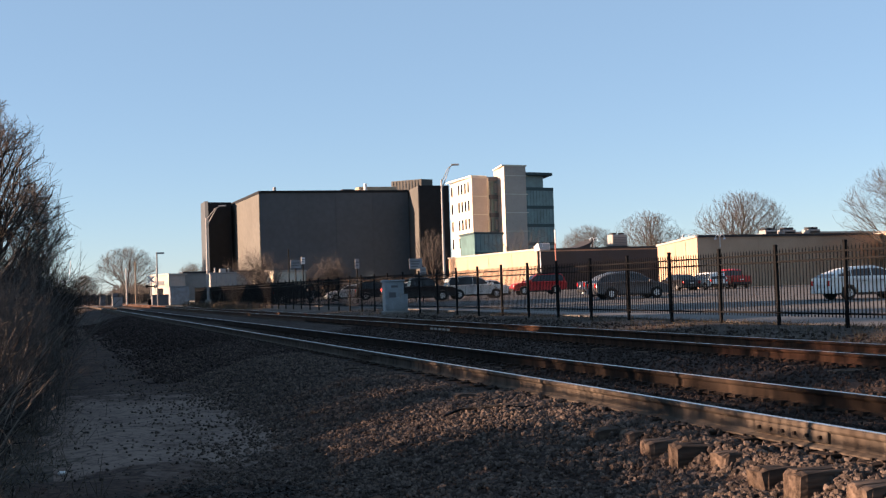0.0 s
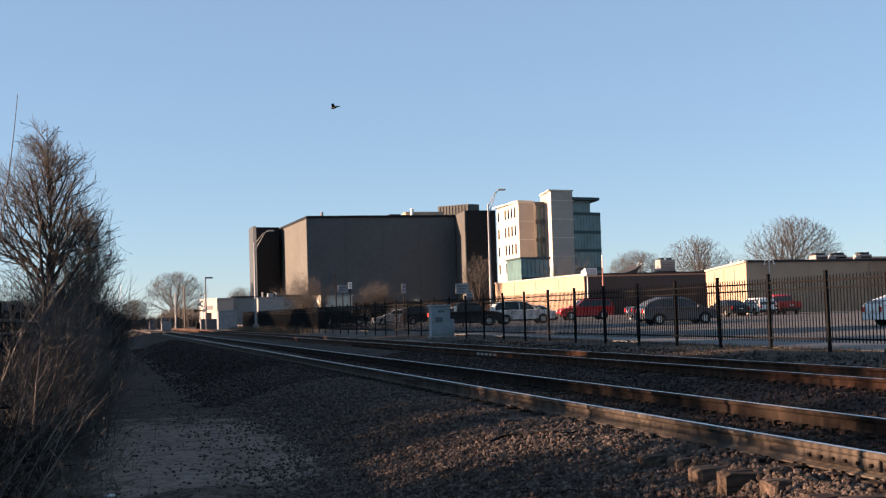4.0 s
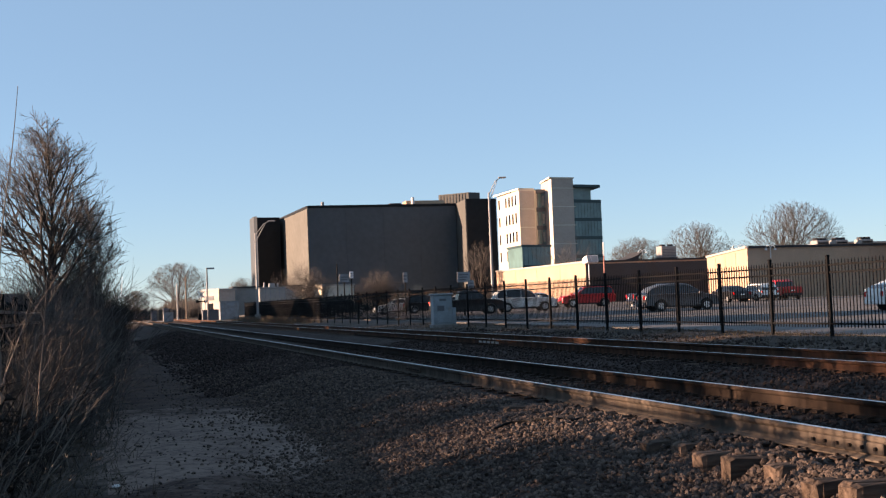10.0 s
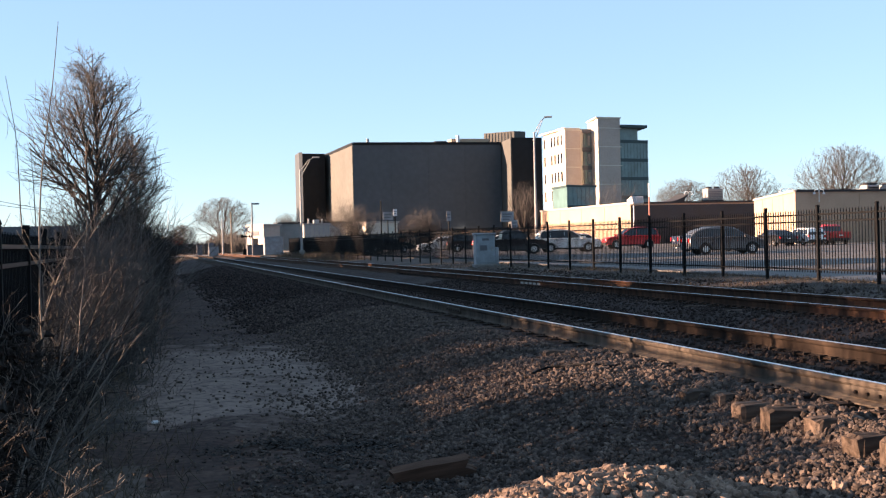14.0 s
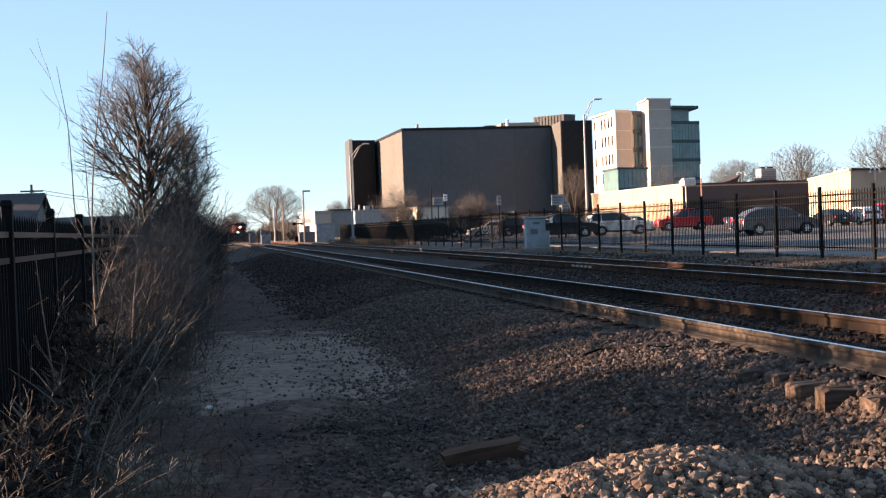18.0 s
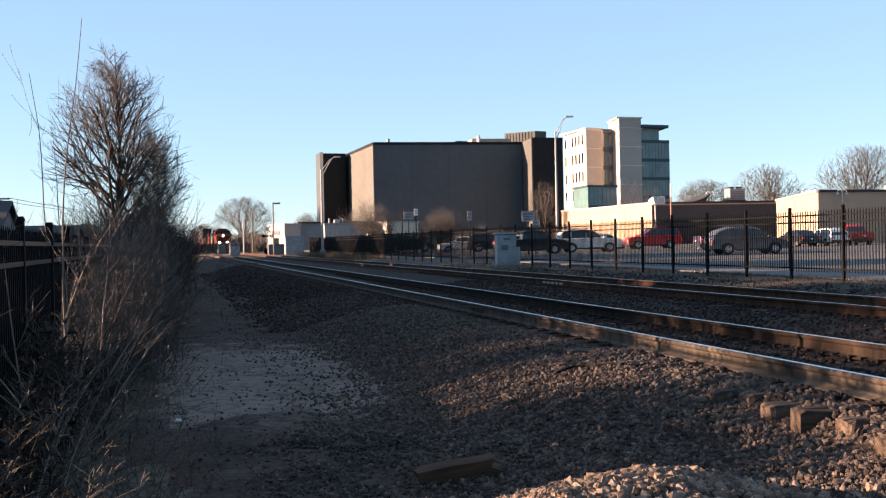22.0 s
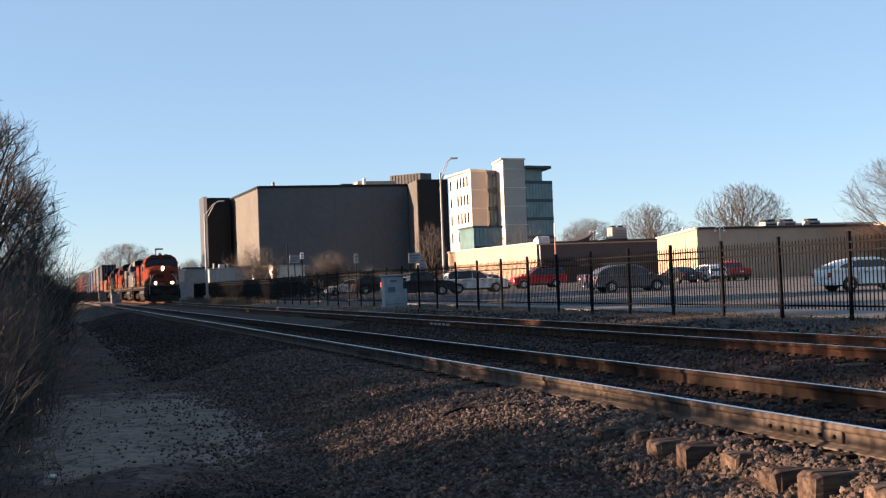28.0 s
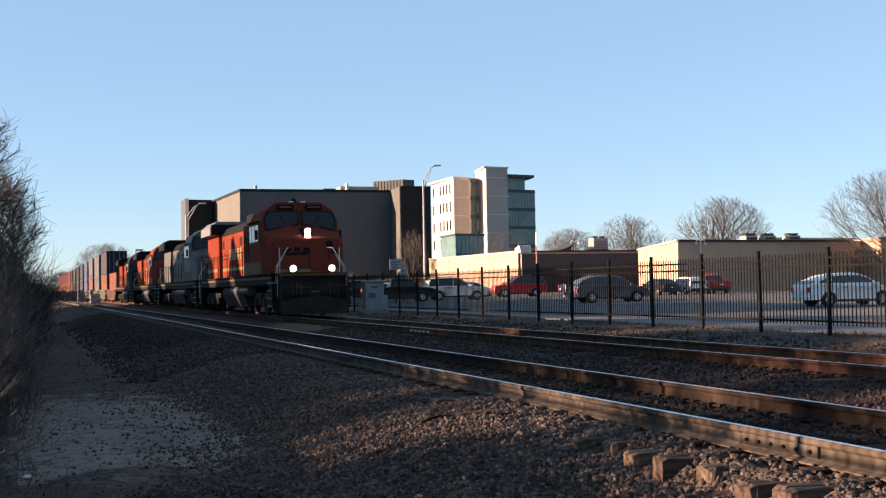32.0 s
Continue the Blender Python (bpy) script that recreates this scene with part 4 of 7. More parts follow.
def shrub(x, y, z, h, n, seed, material, spread=0.5, bushy=5, label="tangled bare brush beside the path", thick=1.0):
    """A clump of arching bare stems with side twigs."""
    t = thing("shrub", pose(x, y, z), label, "shrub", "brush along the path")
    rng = random.Random(seed)
    s, twigs = Sticks(), Sticks()
    for _ in range(n):
        p = Vector((rng.gauss(0, 0.28), rng.gauss(0, 0.55), -0.05))
        ang, tilt = rng.uniform(0, 2 * math.pi), rng.uniform(0.05, spread)
        d = Vector((math.cos(ang) * tilt, math.sin(ang) * tilt, 1)).normalized()
        length, r = h * rng.uniform(0.35, 1.0), rng.uniform(0.0035, 0.009) * (0.7 + h * 0.2) * thick
        k = 6
        bend = Vector((rng.gauss(0, 0.1), rng.gauss(0, 0.1), -0.05))
        for i in range(k):
            q = p + d * (length / k)
            s.add(p, q, r * (1 - i / k * 0.7), r * (1 - (i + 1) / k * 0.7))
            for _ in range(bushy if i else 1):
                if rng.random() < 0.55:
                    dd = (d * 0.6 + Vector((rng.gauss(0, 0.6), rng.gauss(0, 0.6), rng.gauss(0.2, 0.4)))).normalized()
                    e = p + dd * length * rng.uniform(0.08, 0.26)
                    g = e + (dd + Vector((rng.gauss(0, 0.3), rng.gauss(0, 0.3), 0.15))).normalized() * length * 0.12
                    twigs.add(p, e, r * 0.5, r * 0.35)
                    twigs.add(e, g, r * 0.35, r * 0.2)
            d = (d + bend + Vector((rng.gauss(0, 0.12), rng.gauss(0, 0.12), 0))).normalized()
            p = q
    s.mesh("stem_tangle", material, t)
    twigs.mesh("twig_tangle", material, t)
    return t


def thicket(x, y, z, h, seed, label, leaves=420, n=26):
    """Tangled growth coloured dark as in shade: crooked stems closed with leaf flakes added to block sun."""
    t = thing("thicket", pose(x, y, z), label, "shrub", "brush along the path")
    rng = random.Random(seed)
    s, dead = Sticks(), Sticks()
    for _ in range(n):
        p = Vector((rng.gauss(0, 0.16), rng.uniform(-0.45, 0.45), -0.05))
        d = Vector((rng.gauss(0, 0.3), rng.gauss(0, 0.45), 1)).normalized()
        length, r = h * rng.uniform(0.7, 1.1), rng.uniform(0.005, 0.01)
        for i in range(5):
            q = p + d * (length / 5)
            s.add(p, q, r * (1 - i * 0.14), r * (0.86 - i * 0.14))
            for _ in range(2):
                e = q + Vector((rng.gauss(0, 0.14), rng.gauss(0, 0.2), rng.gauss(0.03, 0.1)))
                s.add(q, e, r * 0.5, r * 0.2)
            d, p = (d + Vector((rng.gauss(0, 0.2), rng.gauss(0, 0.25), 0.05))).normalized(), q
    for _ in range(leaves):
        p = Vector((rng.gauss(0, 0.17), rng.uniform(-0.5, 0.5), h * rng.random() ** 0.8 * (0.86 + 0.12 * math.sin(seed + 9 * p.y))))
        e = p + Vector((rng.gauss(0, 0.06), rng.gauss(0, 0.06), rng.gauss(0, 0.05)))
        dead.add(p, e, rng.uniform(0.022, 0.048), 0.006)
    s.mesh("stem_tangle", "twig_dark", t)
    dead.mesh("dead_foliage", "twig_dark", t)
    return t


def sapling(x, y, z, h, seed, material, label, r=0.012, lean=(0.0, 0.0), kids=(3, 2), arch=0.0, rise=0.05, wander=0.07, stems=1, bushy=0.4):
    """A thin stem with alternate side shoots; arch bends it over towards its lean."""
    t = thing("sapling", pose(x, y, z), label, "shrub", "brush along the path")
    rng = random.Random(seed)
    out, side = Sticks(), Sticks()
    for k in range(stems):
        p, d = Vector((rng.gauss(0, 0.05) * (k > 0), rng.gauss(0, 0.08) * (k > 0), -0.05)), Vector((lean[0] + rng.gauss(0, 0.1) * (k > 0), lean[1] + rng.gauss(0, 0.1) * (k > 0), 1)).normalized()
        n, hh, rr = 12, h * (1 - 0.2 * k * rng.random()), r * (1 - 0.15 * k)
        for i in range(n):
            q = p + d * (hh / n)
            ra, rb = rr * (1 - 0.8 * i / n), rr * (1 - 0.8 * (i + 1) / n)
            out.add(p, q, ra, rb, 5)
            if i > 1 and rng.random() < bushy:
                a = rng.uniform(0, 2 * math.pi)
                dd = (d * 0.8 + Vector((math.cos(a), math.sin(a), 0.3)) * 0.7).normalized()
                branch(side, side, p.lerp(q, rng.random()), dd, hh * rng.uniform(0.14, 0.3) * (1 - 0.4 * i / n), rb * 0.7, 0, rng, rise, wander, kids, 0.0062)
            d = (d + Vector((lean[0] * arch + rng.gauss(0, 0.03), lean[1] * arch + rng.gauss(0, 0.03), -abs(arch) * 0.09 * i / n))).normalized()
            p = q
    out.mesh("stem", material, t)
    side.mesh("side_growth", material, t)
    return t


def build_brush():
    rng = random.Random(77)
    k = 0
    # closed dark growth just behind and in the fence; heights set to block the low sun or let it over
    y = 3.6
    while y < 17:
        top = 0.74
        if 8.3 < y < 9.4:
            top = 1.4
        elif 9.4 <= y < 11.0:
            top = 1.5
        elif 11.0 <= y < 16:
            top = 1.3 if y < 12.2 else 0.8 + 0.25 * max(0.0, math.sin(y * 2.3)) * (y < 13.5)
        elif y >= 16:
            top = 1.6
        thicket(-1.85 + rng.uniform(-0.08, 0.08), y, 0.22, top - 0.22 + rng.uniform(-0.05, 0.05), 200 + k, "dark thicket behind the iron fence", leaves=620)
        thicket(-0.95 + rng.uniform(-0.1, 0.1), y + 0.3, 0.2, rng.uniform(0.35, 0.6) if not 9.4 < y < 11 else 0.95, 240 + k, "low dark tangle at the foot of the fence", leaves=50, n=30)
        y += 0.72
        k += 1
    # arching pale stems in front of it
    y = 4.8
    while y < 15:
        a = rng.uniform(-0.5, 0.6)
        sapling(-0.85 + rng.uniform(-0.3, 0.2), y + rng.uniform(-0.3, 0.3), 0.12, rng.uniform(0.7, 1.25), 300 + k, "twig_pale" if k % 2 == 0 else "twig", "arching bare stems of brush beside the path", rng.uniform(0.006, 0.01), (a, rng.uniform(-0.6, 0.4)), (1,), 0.22, 0.02, 0.09, stems=2)
        k += 1
        y += 0.36
    y = 4.9
    while y < 9.5:
        sapling(-0.9 + rng.uniform(-0.2, 0.2), y, 0.12, rng.uniform(0.6, 1.0), 450 + k, "twig_pale" if k % 3 == 0 else "twig", "leaning bare stems of brush beside the path", rng.uniform(0.006, 0.01), (rng.uniform(-0.55, 0.55), rng.uniform(-0.5, 0.5)), (1,), 0.2, 0.02, 0.1, stems=2)
        k += 1
        y += 0.24
    y = 8.0
    while y < 16:
        a = rng.choice((-1, 1)) * rng.uniform(0.1, 0.5)
        sapling(-0.8 + rng.uniform(-0.25, 0.3), y, 0.1, rng.uniform(0.9, 1.6), 800 + k, rng.choice(("twig_pale", "twig", "twig_dark")), "long arching bare stems of brush beside the path", rng.uniform(0.006, 0.011), (a, rng.uniform(-0.4, 0.4)), (1,), 0.16, 0.02, 0.07, bushy=0.3)
        k += 1
        y += 0.12
    # unseen open brush, added behind the fence to break up the low sun
    for i in range(9):
        shrub(-2.6 + rng.uniform(-0.2, 0.2), 9.4 + 0.76 * i, 0.2, rng.uniform(1.4, 2.2), 20, 760 + i, "twig", 0.6, 5, "unseen open brush added to break up the sun", thick=1.3)
    # weeds and twigs low on the ground before it
    y = 5.0
    while y < 16:
        shrub(-0.75 + rng.uniform(-0.15, 0.15), y, 0.1, rng.uniform(0.2, 0.4), 9, 600 + k, "twig_dark", 1.0, 3, "low dry weeds at the edge of the path")
        y += 0.7
        k += 1
    # slender saplings that stand clear of the tangle
    for i, (x, yy, h, r, lx, arch, many) in enumerate(((-0.88, 12.0, 3.75, 0.014, 0.0, 0.0, 0.35), (-1.12, 13.4, 3.45, 0.013, 0.0, 0.0, 0.5), (-0.68, 12.6, 2.0, 0.013, 0.1, 0.0, 0.5), (-0.95, 9.8, 1.7, 0.01, -0.12, 0.05, 0.4), (-0.75, 10.6, 1.5, 0.01, 0.16, 0.05, 0.4), (-1.05, 15.0, 2.9, 0.014, -0.06, 0.0, 0.6), (-0.8, 11.2, 2.2, 0.012, -0.42, 0.08, 0.25), (-0.7, 10.2, 1.6, 0.011, 0.4, 0.1, 0.3), (-0.6, 9.0, 1.3, 0.01, 0.3, 0.1, 0.3), (-0.9, 8.2, 1.25, 0.01, -0.35, 0.12, 0.3))):
        sapling(x, yy, 0.15, h, 340 + i, "twig_pale", "slender pale sapling with upright stems" if abs(lx) < 0.2 else "pale sapling arching over the brush", r, (lx, rng.uniform(-0.06, 0.06)), (1,), arch, 0.06, 0.05, bushy=many)
    y = 15.0
    while y < 34:
        for _ in range(2):
            shrub(-0.7 + rng.uniform(-0.7, 0.35), y + rng.uniform(-0.4, 0.4), 0.1, rng.uniform(1.3, 2.3) + 0.05 * (y - 15), 55, 400 + k, "twig" if y < 24 else "twig_dark", 0.5, 4)
            k += 1
        y += 1.1
    while y < 70:
        for _ in range(2):
            shrub(rng.uniform(-1.4, 0.4), y, 0.05, rng.uniform(2.3, 3.6), 70, 500 + k, "twig_dark", 0.5, 5, "dense dark brush along the fence")
            k += 1
        y += 2.4
    y = 17.0
    while y < 30:
        shrub(-1.95 + rng.uniform(-0.2, 0.2), y, 0.2, rng.uniform(1.1, 1.5), 55, 700 + k, "twig", 0.7, 6, "dark thicket behind the iron fence", thick=1.6)
        y += 0.8
        k += 1
    # dry grass and fallen twigs at the foot of the brush
    s = Sticks()
    for _ in range(5200):
        y = 4.2 + 40 * rng.random() ** 1.7
        x = -0.55 + rng.gauss(0, 0.42) + 0.12 * math.sin(y * 0.9)
        z = ground_z(x, y)
        p = Vector((x, y, z - 0.01))
        d = Vector((rng.gauss(0, 0.5), rng.gauss(0, 0.5), rng.uniform(0.3, 1))).normalized()
        q = p + d * rng.uniform(0.06, 0.3)
        s.add(p, q, 0.004, 0.0015)
    tagged(s.mesh("dry_grass", "dry_grass"), "dry tan grass under the brush", "grass", kind="stuff")
    s = Sticks()
    for _ in range(7000):
        y = 16 + 46 * rng.random() ** 1.3
        x = rng.uniform(12.4, 18.0)
        p = Vector((x, y, ground_z(x, y) - 0.01))
        s.add(p, p + Vector((rng.gauss(0, 0.06), rng.gauss(0, 0.06), rng.uniform(0.04, 0.16))), 0.006, 0.002)
    for _ in range(2600):
        y = 85 + 40 * rng.random()
        x = rng.uniform(12.6, 15.4)
        p = Vector((x, y, 0.4))
        s.add(p, p + Vector((rng.gauss(0, 0.15), rng.gauss(0, 0.15), rng.uniform(0.2, 0.75))), 0.012, 0.004)
    tagged(s.mesh("verge_grass", "dry_grass"), "short dry grass along the iron fence", "grass", kind="stuff")


build_brush()


# ---- loose stone ----
def stones(name, label, count, place, size, seed, material="stone"):
    """Angular stones: squashed, jittered icosahedra, joined. place(rng) gives x, y; size(rng, x, y) a radius."""
    rng = np.random.RandomState(seed)
    g = (1 + 5 ** 0.5) / 2
    base = np.array([(-1, g, 0), (1, g, 0), (-1, -g, 0), (1, -g, 0), (0, -1, g), (0, 1, g), (0, -1, -g), (0, 1, -g), (g, 0, -1), (g, 0, 1), (-g, 0, -1), (-g, 0, 1)]) / 1.9
    tri = np.array([(0, 11, 5), (0, 5, 1), (0, 1, 7), (0, 7, 10), (0, 10, 11), (1, 5, 9), (5, 11, 4), (11, 10, 2), (10, 7, 6), (7, 1, 8), (3, 9, 4), (3, 4, 2), (3, 2, 6), (3, 6, 8), (3, 8, 9), (4, 9, 5), (2, 4, 11), (6, 2, 10), (8, 6, 7), (9, 8, 1)])
    vs, fs = [], []
    for i in range(count):
        x, y = place(rng)
        r = size(rng, x, y)
        q = rng.normal(size=4)
        q /= np.linalg.norm(q)
        w, a, b, c = q
        rot = np.array([[1 - 2 * (b * b + c * c), 2 * (a * b - w * c), 2 * (a * c + w * b)], [2 * (a * b + w * c), 1 - 2 * (a * a + c * c), 2 * (b * c - w * a)], [2 * (a * c - w * b), 2 * (b * c + w * a), 1 - 2 * (a * a + b * b)]])
        sh = base * rng.uniform(0.6, 1.2, (1, 3)) * rng.uniform(0.7, 1.25, (12, 1))
        vs.append(sh @ rot.T * r + (x, y, ground_z(x, y) + r * rng.uniform(0.0, 0.55)))
        fs.append(tri + 12 * i)
    me = bpy.data.meshes.new(name)
    me.from_pydata(np.concatenate(vs).tolist(), [], np.concatenate(fs).tolist())
    me.materials.append(M[material])
    return tagged(new(name, me), label, "gravel", kind="stuff")


def on_shoulder(rng):
    while True:
        y = 5.5 + 26 * rng.rand() ** 1.8
        x = rng.uniform(1.2, 4.75)
        if rng.rand() < 0.06 + 0.94 * smoothstep(2.0, 3.0, x + 0.5 * noise.noise((x * 0.8, y * 0.5, 5.0))):
            return x, y


def on_heap(rng):
    return rng.normal(2.4, 0.66), 6.7 + rng.normal(0, 0.42)


stones("ballast", "grey-brown crushed stone on the track shoulder", 36000, on_shoulder, lambda r, x, y: r.uniform(0.01, 0.026) * (1 + 0.008 * max(0, y - 8)), 1)
stones("ballast_heap", "heap of brown crushed stone by the path, coloured as sunlit", 4200, on_heap, lambda r, x, y: r.uniform(0.018, 0.044), 2, "stone_sunlit")
stones("ballast_between", "dark crushed stone between the tracks", 17000, lambda r: (r.uniform(6.7, 9.9) if r.rand() < 0.75 else r.uniform(5.15, 6.55), 8 + 30 * r.rand() ** 1.5), lambda r, x, y: r.uniform(0.015, 0.034), 3, "stone_dark")
stones("ballast_verge", "scattered stone beyond the far track", 3200, lambda r: (r.uniform(11.5, 14.5), 14 + 34 * r.rand() ** 1.3), lambda r, x, y: r.uniform(0.015, 0.045), 4, "stone_dark")
stones("ballast_far", "dark red-brown crushed stone along the line", 13000, lambda r: (1.7 + 3.1 * r.rand() ** 0.6, 24 + 54 * r.rand() ** 1.5), lambda r, x, y: r.uniform(0.022, 0.04) * (1 + 0.012 * (y - 26)), 8, "stone_dark")
stones("pebbles", "loose pebbles scattered over the path", 2200, lambda r: (r.uniform(-0.2, 2.6), 7.5 + 44 * r.rand() ** 1.5), lambda r, x, y: r.uniform(0.006, 0.022), 5)


def at_path_edge(rng):
    while True:
        x, y = rng.uniform(0.6, 3.0), 6.6 + 7.5 * rng.rand() ** 1.3
        if rng.rand() < smoothstep(0.5, 2.2, x + 0.9 * noise.noise((x * 0.9, y * 0.7, 2.0)) + 0.16 * (10 - y)):
            return x, y


def at_tie_ends(rng):
    y = 5.8 + 7.5 * rng.rand()
    y += 0.22 * math.sin(2 * math.pi * (y - 3.8) / 0.5) * 0.5
    return rng.uniform(4.1, 5.02), y


stones("path_edge_stone", "dark crushed stone trodden into the edge of the path", 7000, at_path_edge, lambda r, x, y: r.uniform(0.009, 0.024), 6)
stones("tie_end_stone", "grey crushed stone heaped between the tie ends", 3600, at_tie_ends, lambda r, x, y: r.uniform(0.015, 0.035), 7)


def litter():
    rng = random.Random(9)
    v, f = [], []
    for _ in range(5200):
        y = 7 + 48 * rng.random() ** 1.4
        x = rng.uniform(-0.3, 3.4)
        if noise.noise((x * 1.6, y * 1.3, 11.0)) < -0.15 + 0.25 * rng.random():
            continue
        z = ground_z(x, y) + 0.006
        a, r = rng.uniform(0, 6.3), rng.uniform(0.01, 0.035) * (1 + 0.02 * max(0, y - 12))
        k = len(v)
        for i in range(4):
            t = a + i * math.pi / 2
            q = r * (1 if i % 2 else 0.5)
            v.append((x + q * math.cos(t), y + q * math.sin(t), z + rng.uniform(0, 0.014)))
        f.append((k, k + 1, k + 2, k + 3))
    for _ in range(5200):
        x, y = rng.gauss(1.5, 0.5), rng.choice((rng.gauss(9.0, 0.7), rng.gauss(10.4, 0.22)))
        if noise.noise((x * 2.2, y * 1.8, 4.0)) < -0.12:
            continue
        z = ground_z(x, y) + 0.005
        a, r = rng.uniform(0, 6.3), rng.uniform(0.008, 0.03)
        k = len(v)
        for i in range(4):
            t = a + i * math.pi / 2
            q = r * (1 if i % 2 else 0.45)
            v.append((x + q * math.cos(t), y + q * math.sin(t), z + rng.uniform(0, 0.018)))
        f.append((k, k + 1, k + 2, k + 3))
    tagged(raw("leaf_litter", v, f, "leaf_litter"), "dark dead leaves strewn over the path", "leaves", kind="stuff")


litter()


def timber():
    t = thing("timber", pose(2.1, 8.78, ground_z(2.1, 8.78) + 0.02, 6, -6, 8), "short weathered timber half buried in gravel", "timber")
    for x, y0, y1, dz, nm in ((0.0, -0.1, 0.0, 0.0, "beam"), (0.05, 0.004, 0.1, -0.02, "split_half")):
        rag = [(-0.37, -0.1), (-0.33, -0.01), (-0.39, 0.04), (-0.35, 0.08), (-0.36, 0.125), (-0.1, 0.13), (0.12, 0.118), (0.24, 0.12), (0.2, 0.06), (0.29, 0.02), (0.25, -0.03), (0.31, -0.1)]
        part(nm, ex([(x + p, q + dz) for p, q in rag], "y", y0, y1), "timber", t)
    c = thing("cable", pose(0, 0, 0), "loose dark cable lying on the ballast", "cable")
    bm = bmesh.new()
    pts = [Vector((3.75 + 0.08 * i, 11.6 + 0.2 * math.sin(i * 0.55) - 0.02 * i, 0)) for i in range(11)]
    for p in pts:
        p.z = ground_z(p.x, p.y) + 0.03
    rings = [[bm.verts.new(p + Vector((0, 0.014 * math.cos(u * math.pi / 3), 0.014 * math.sin(u * math.pi / 3)))) for u in range(6)] for p in pts]
    for p, q in zip(rings, rings[1:]):
        for u in range(6):
            bm.faces.new((p[u], p[(u + 1) % 6], q[(u + 1) % 6], q[u]))
    bm.faces.new(rings[0][::-1])
    bm.faces.new(rings[-1])
    part("lead", bm, "black_iron", c)
    w = thing("litter", pose(0.12, 12.5, ground_z(0.12, 12.5)), "crumpled scrap of white litter on the path", "litter")
    part("scrap", bx(-0.04, 0.04, -0.03, 0.03, 0, 0.035, bevel=0.012), "white_paint", w)


timber()


# ---- cars ----
def paint(name, c, rough=0.3):
    M[name] = mat(name, c, rough, 0.0, fine=40, broad=2.0, var=0.05, bump=0.0, spec=0.6)
    return name


for _n, _c in (("car_white", (0.72, 0.72, 0.7)), ("car_red", (0.5, 0.012, 0.014)), ("car_grey", (0.085, 0.087, 0.092)), ("car_blue", (0.018, 0.028, 0.055)), ("car_black", (0.012, 0.012, 0.014)), ("car_silver", (0.42, 0.43, 0.44))):
    paint(_n, _c)
M["tyre"] = mat("tyre", (0.018, 0.018, 0.018), 0.9, fine=40, var=0.2)
M["alloy"] = mat("alloy", (0.55, 0.55, 0.56), 0.3, 0.8, fine=30, var=0.1, bump=0)
M["car_glass"] = mat("car_glass", (0.012, 0.014, 0.016), 0.05, fine=3, var=0.2, bump=0, spec=0.8)
M["tail_red"] = mat("tail_red", (0.5, 0.01, 0.01), 0.2, fine=30, var=0.1, bump=0)
M["tail_lit"] = mat("tail_lit", (1.0, 0.06, 0.04), 0.3, emit=3.0, bump=0)
M["lens_clear"] = mat("lens_clear", (0.8, 0.8, 0.78), 0.15, fine=30, var=0.05, bump=0)
M["trim_black"] = mat("trim_black", (0.02, 0.02, 0.02), 0.7, fine=30, var=0.2)

# outlines (x forward from the middle, z) as fractions of the length and height: lower body, then glasshouse
SHAPES = {
    "suv": ([(-0.485, 0.22), (-0.5, 0.34), (-0.497, 0.46), (-0.485, 0.58), (-0.3, 0.61), (0.2, 0.6), (0.36, 0.57), (0.45, 0.53), (0.487, 0.46), (0.5, 0.34), (0.49, 0.2)], [(-0.478, 0.57), (-0.455, 0.78), (-0.425, 0.92), (-0.36, 0.975), (-0.2, 1.0), (-0.05, 0.99), (0.06, 0.945), (0.235, 0.59)]),
    "crossover": ([(-0.48, 0.24), (-0.498, 0.38), (-0.5, 0.5), (-0.485, 0.6), (-0.2, 0.63), (0.2, 0.615), (0.34, 0.575), (0.43, 0.515), (0.485, 0.43), (0.5, 0.31), (0.485, 0.2)], [(-0.482, 0.59), (-0.452, 0.72), (-0.4, 0.85), (-0.3, 0.945), (-0.17, 0.99), (-0.06, 1.0), (0.04, 0.975), (0.12, 0.91), (0.3, 0.59)]),
    "hatch": ([(-0.48, 0.2), (-0.495, 0.34), (-0.5, 0.5), (-0.49, 0.66), (-0.3, 0.66), (0.2, 0.6), (0.38, 0.52), (0.465, 0.43), (0.5, 0.3), (0.49, 0.17)], [(-0.485, 0.65), (-0.4, 0.79), (-0.26, 0.93), (-0.12, 0.99), (0.0, 1.0), (0.08, 0.96), (0.15, 0.88), (0.34, 0.54)]),
    "sedan": ([(-0.485, 0.22), (-0.5, 0.38), (-0.495, 0.54), (-0.48, 0.64), (-0.3, 0.66), (0.2, 0.63), (0.4, 0.56), (0.47, 0.48), (0.5, 0.34), (0.49, 0.18)], [(-0.38, 0.65), (-0.24, 0.94), (-0.12, 0.995), (0.0, 1.0), (0.08, 0.96), (0.25, 0.62)]),
    "pickup": ([(-0.49, 0.26), (-0.5, 0.4), (-0.497, 0.62), (-0.3, 0.62), (0.25, 0.62), (0.42, 0.58), (0.49, 0.5), (0.5, 0.36), (0.49, 0.22)], [(-0.14, 0.61), (-0.12, 0.93), (-0.08, 0.985), (0.0, 1.0), (0.08, 0.99), (0.14, 0.95), (0.26, 0.61)]),
}


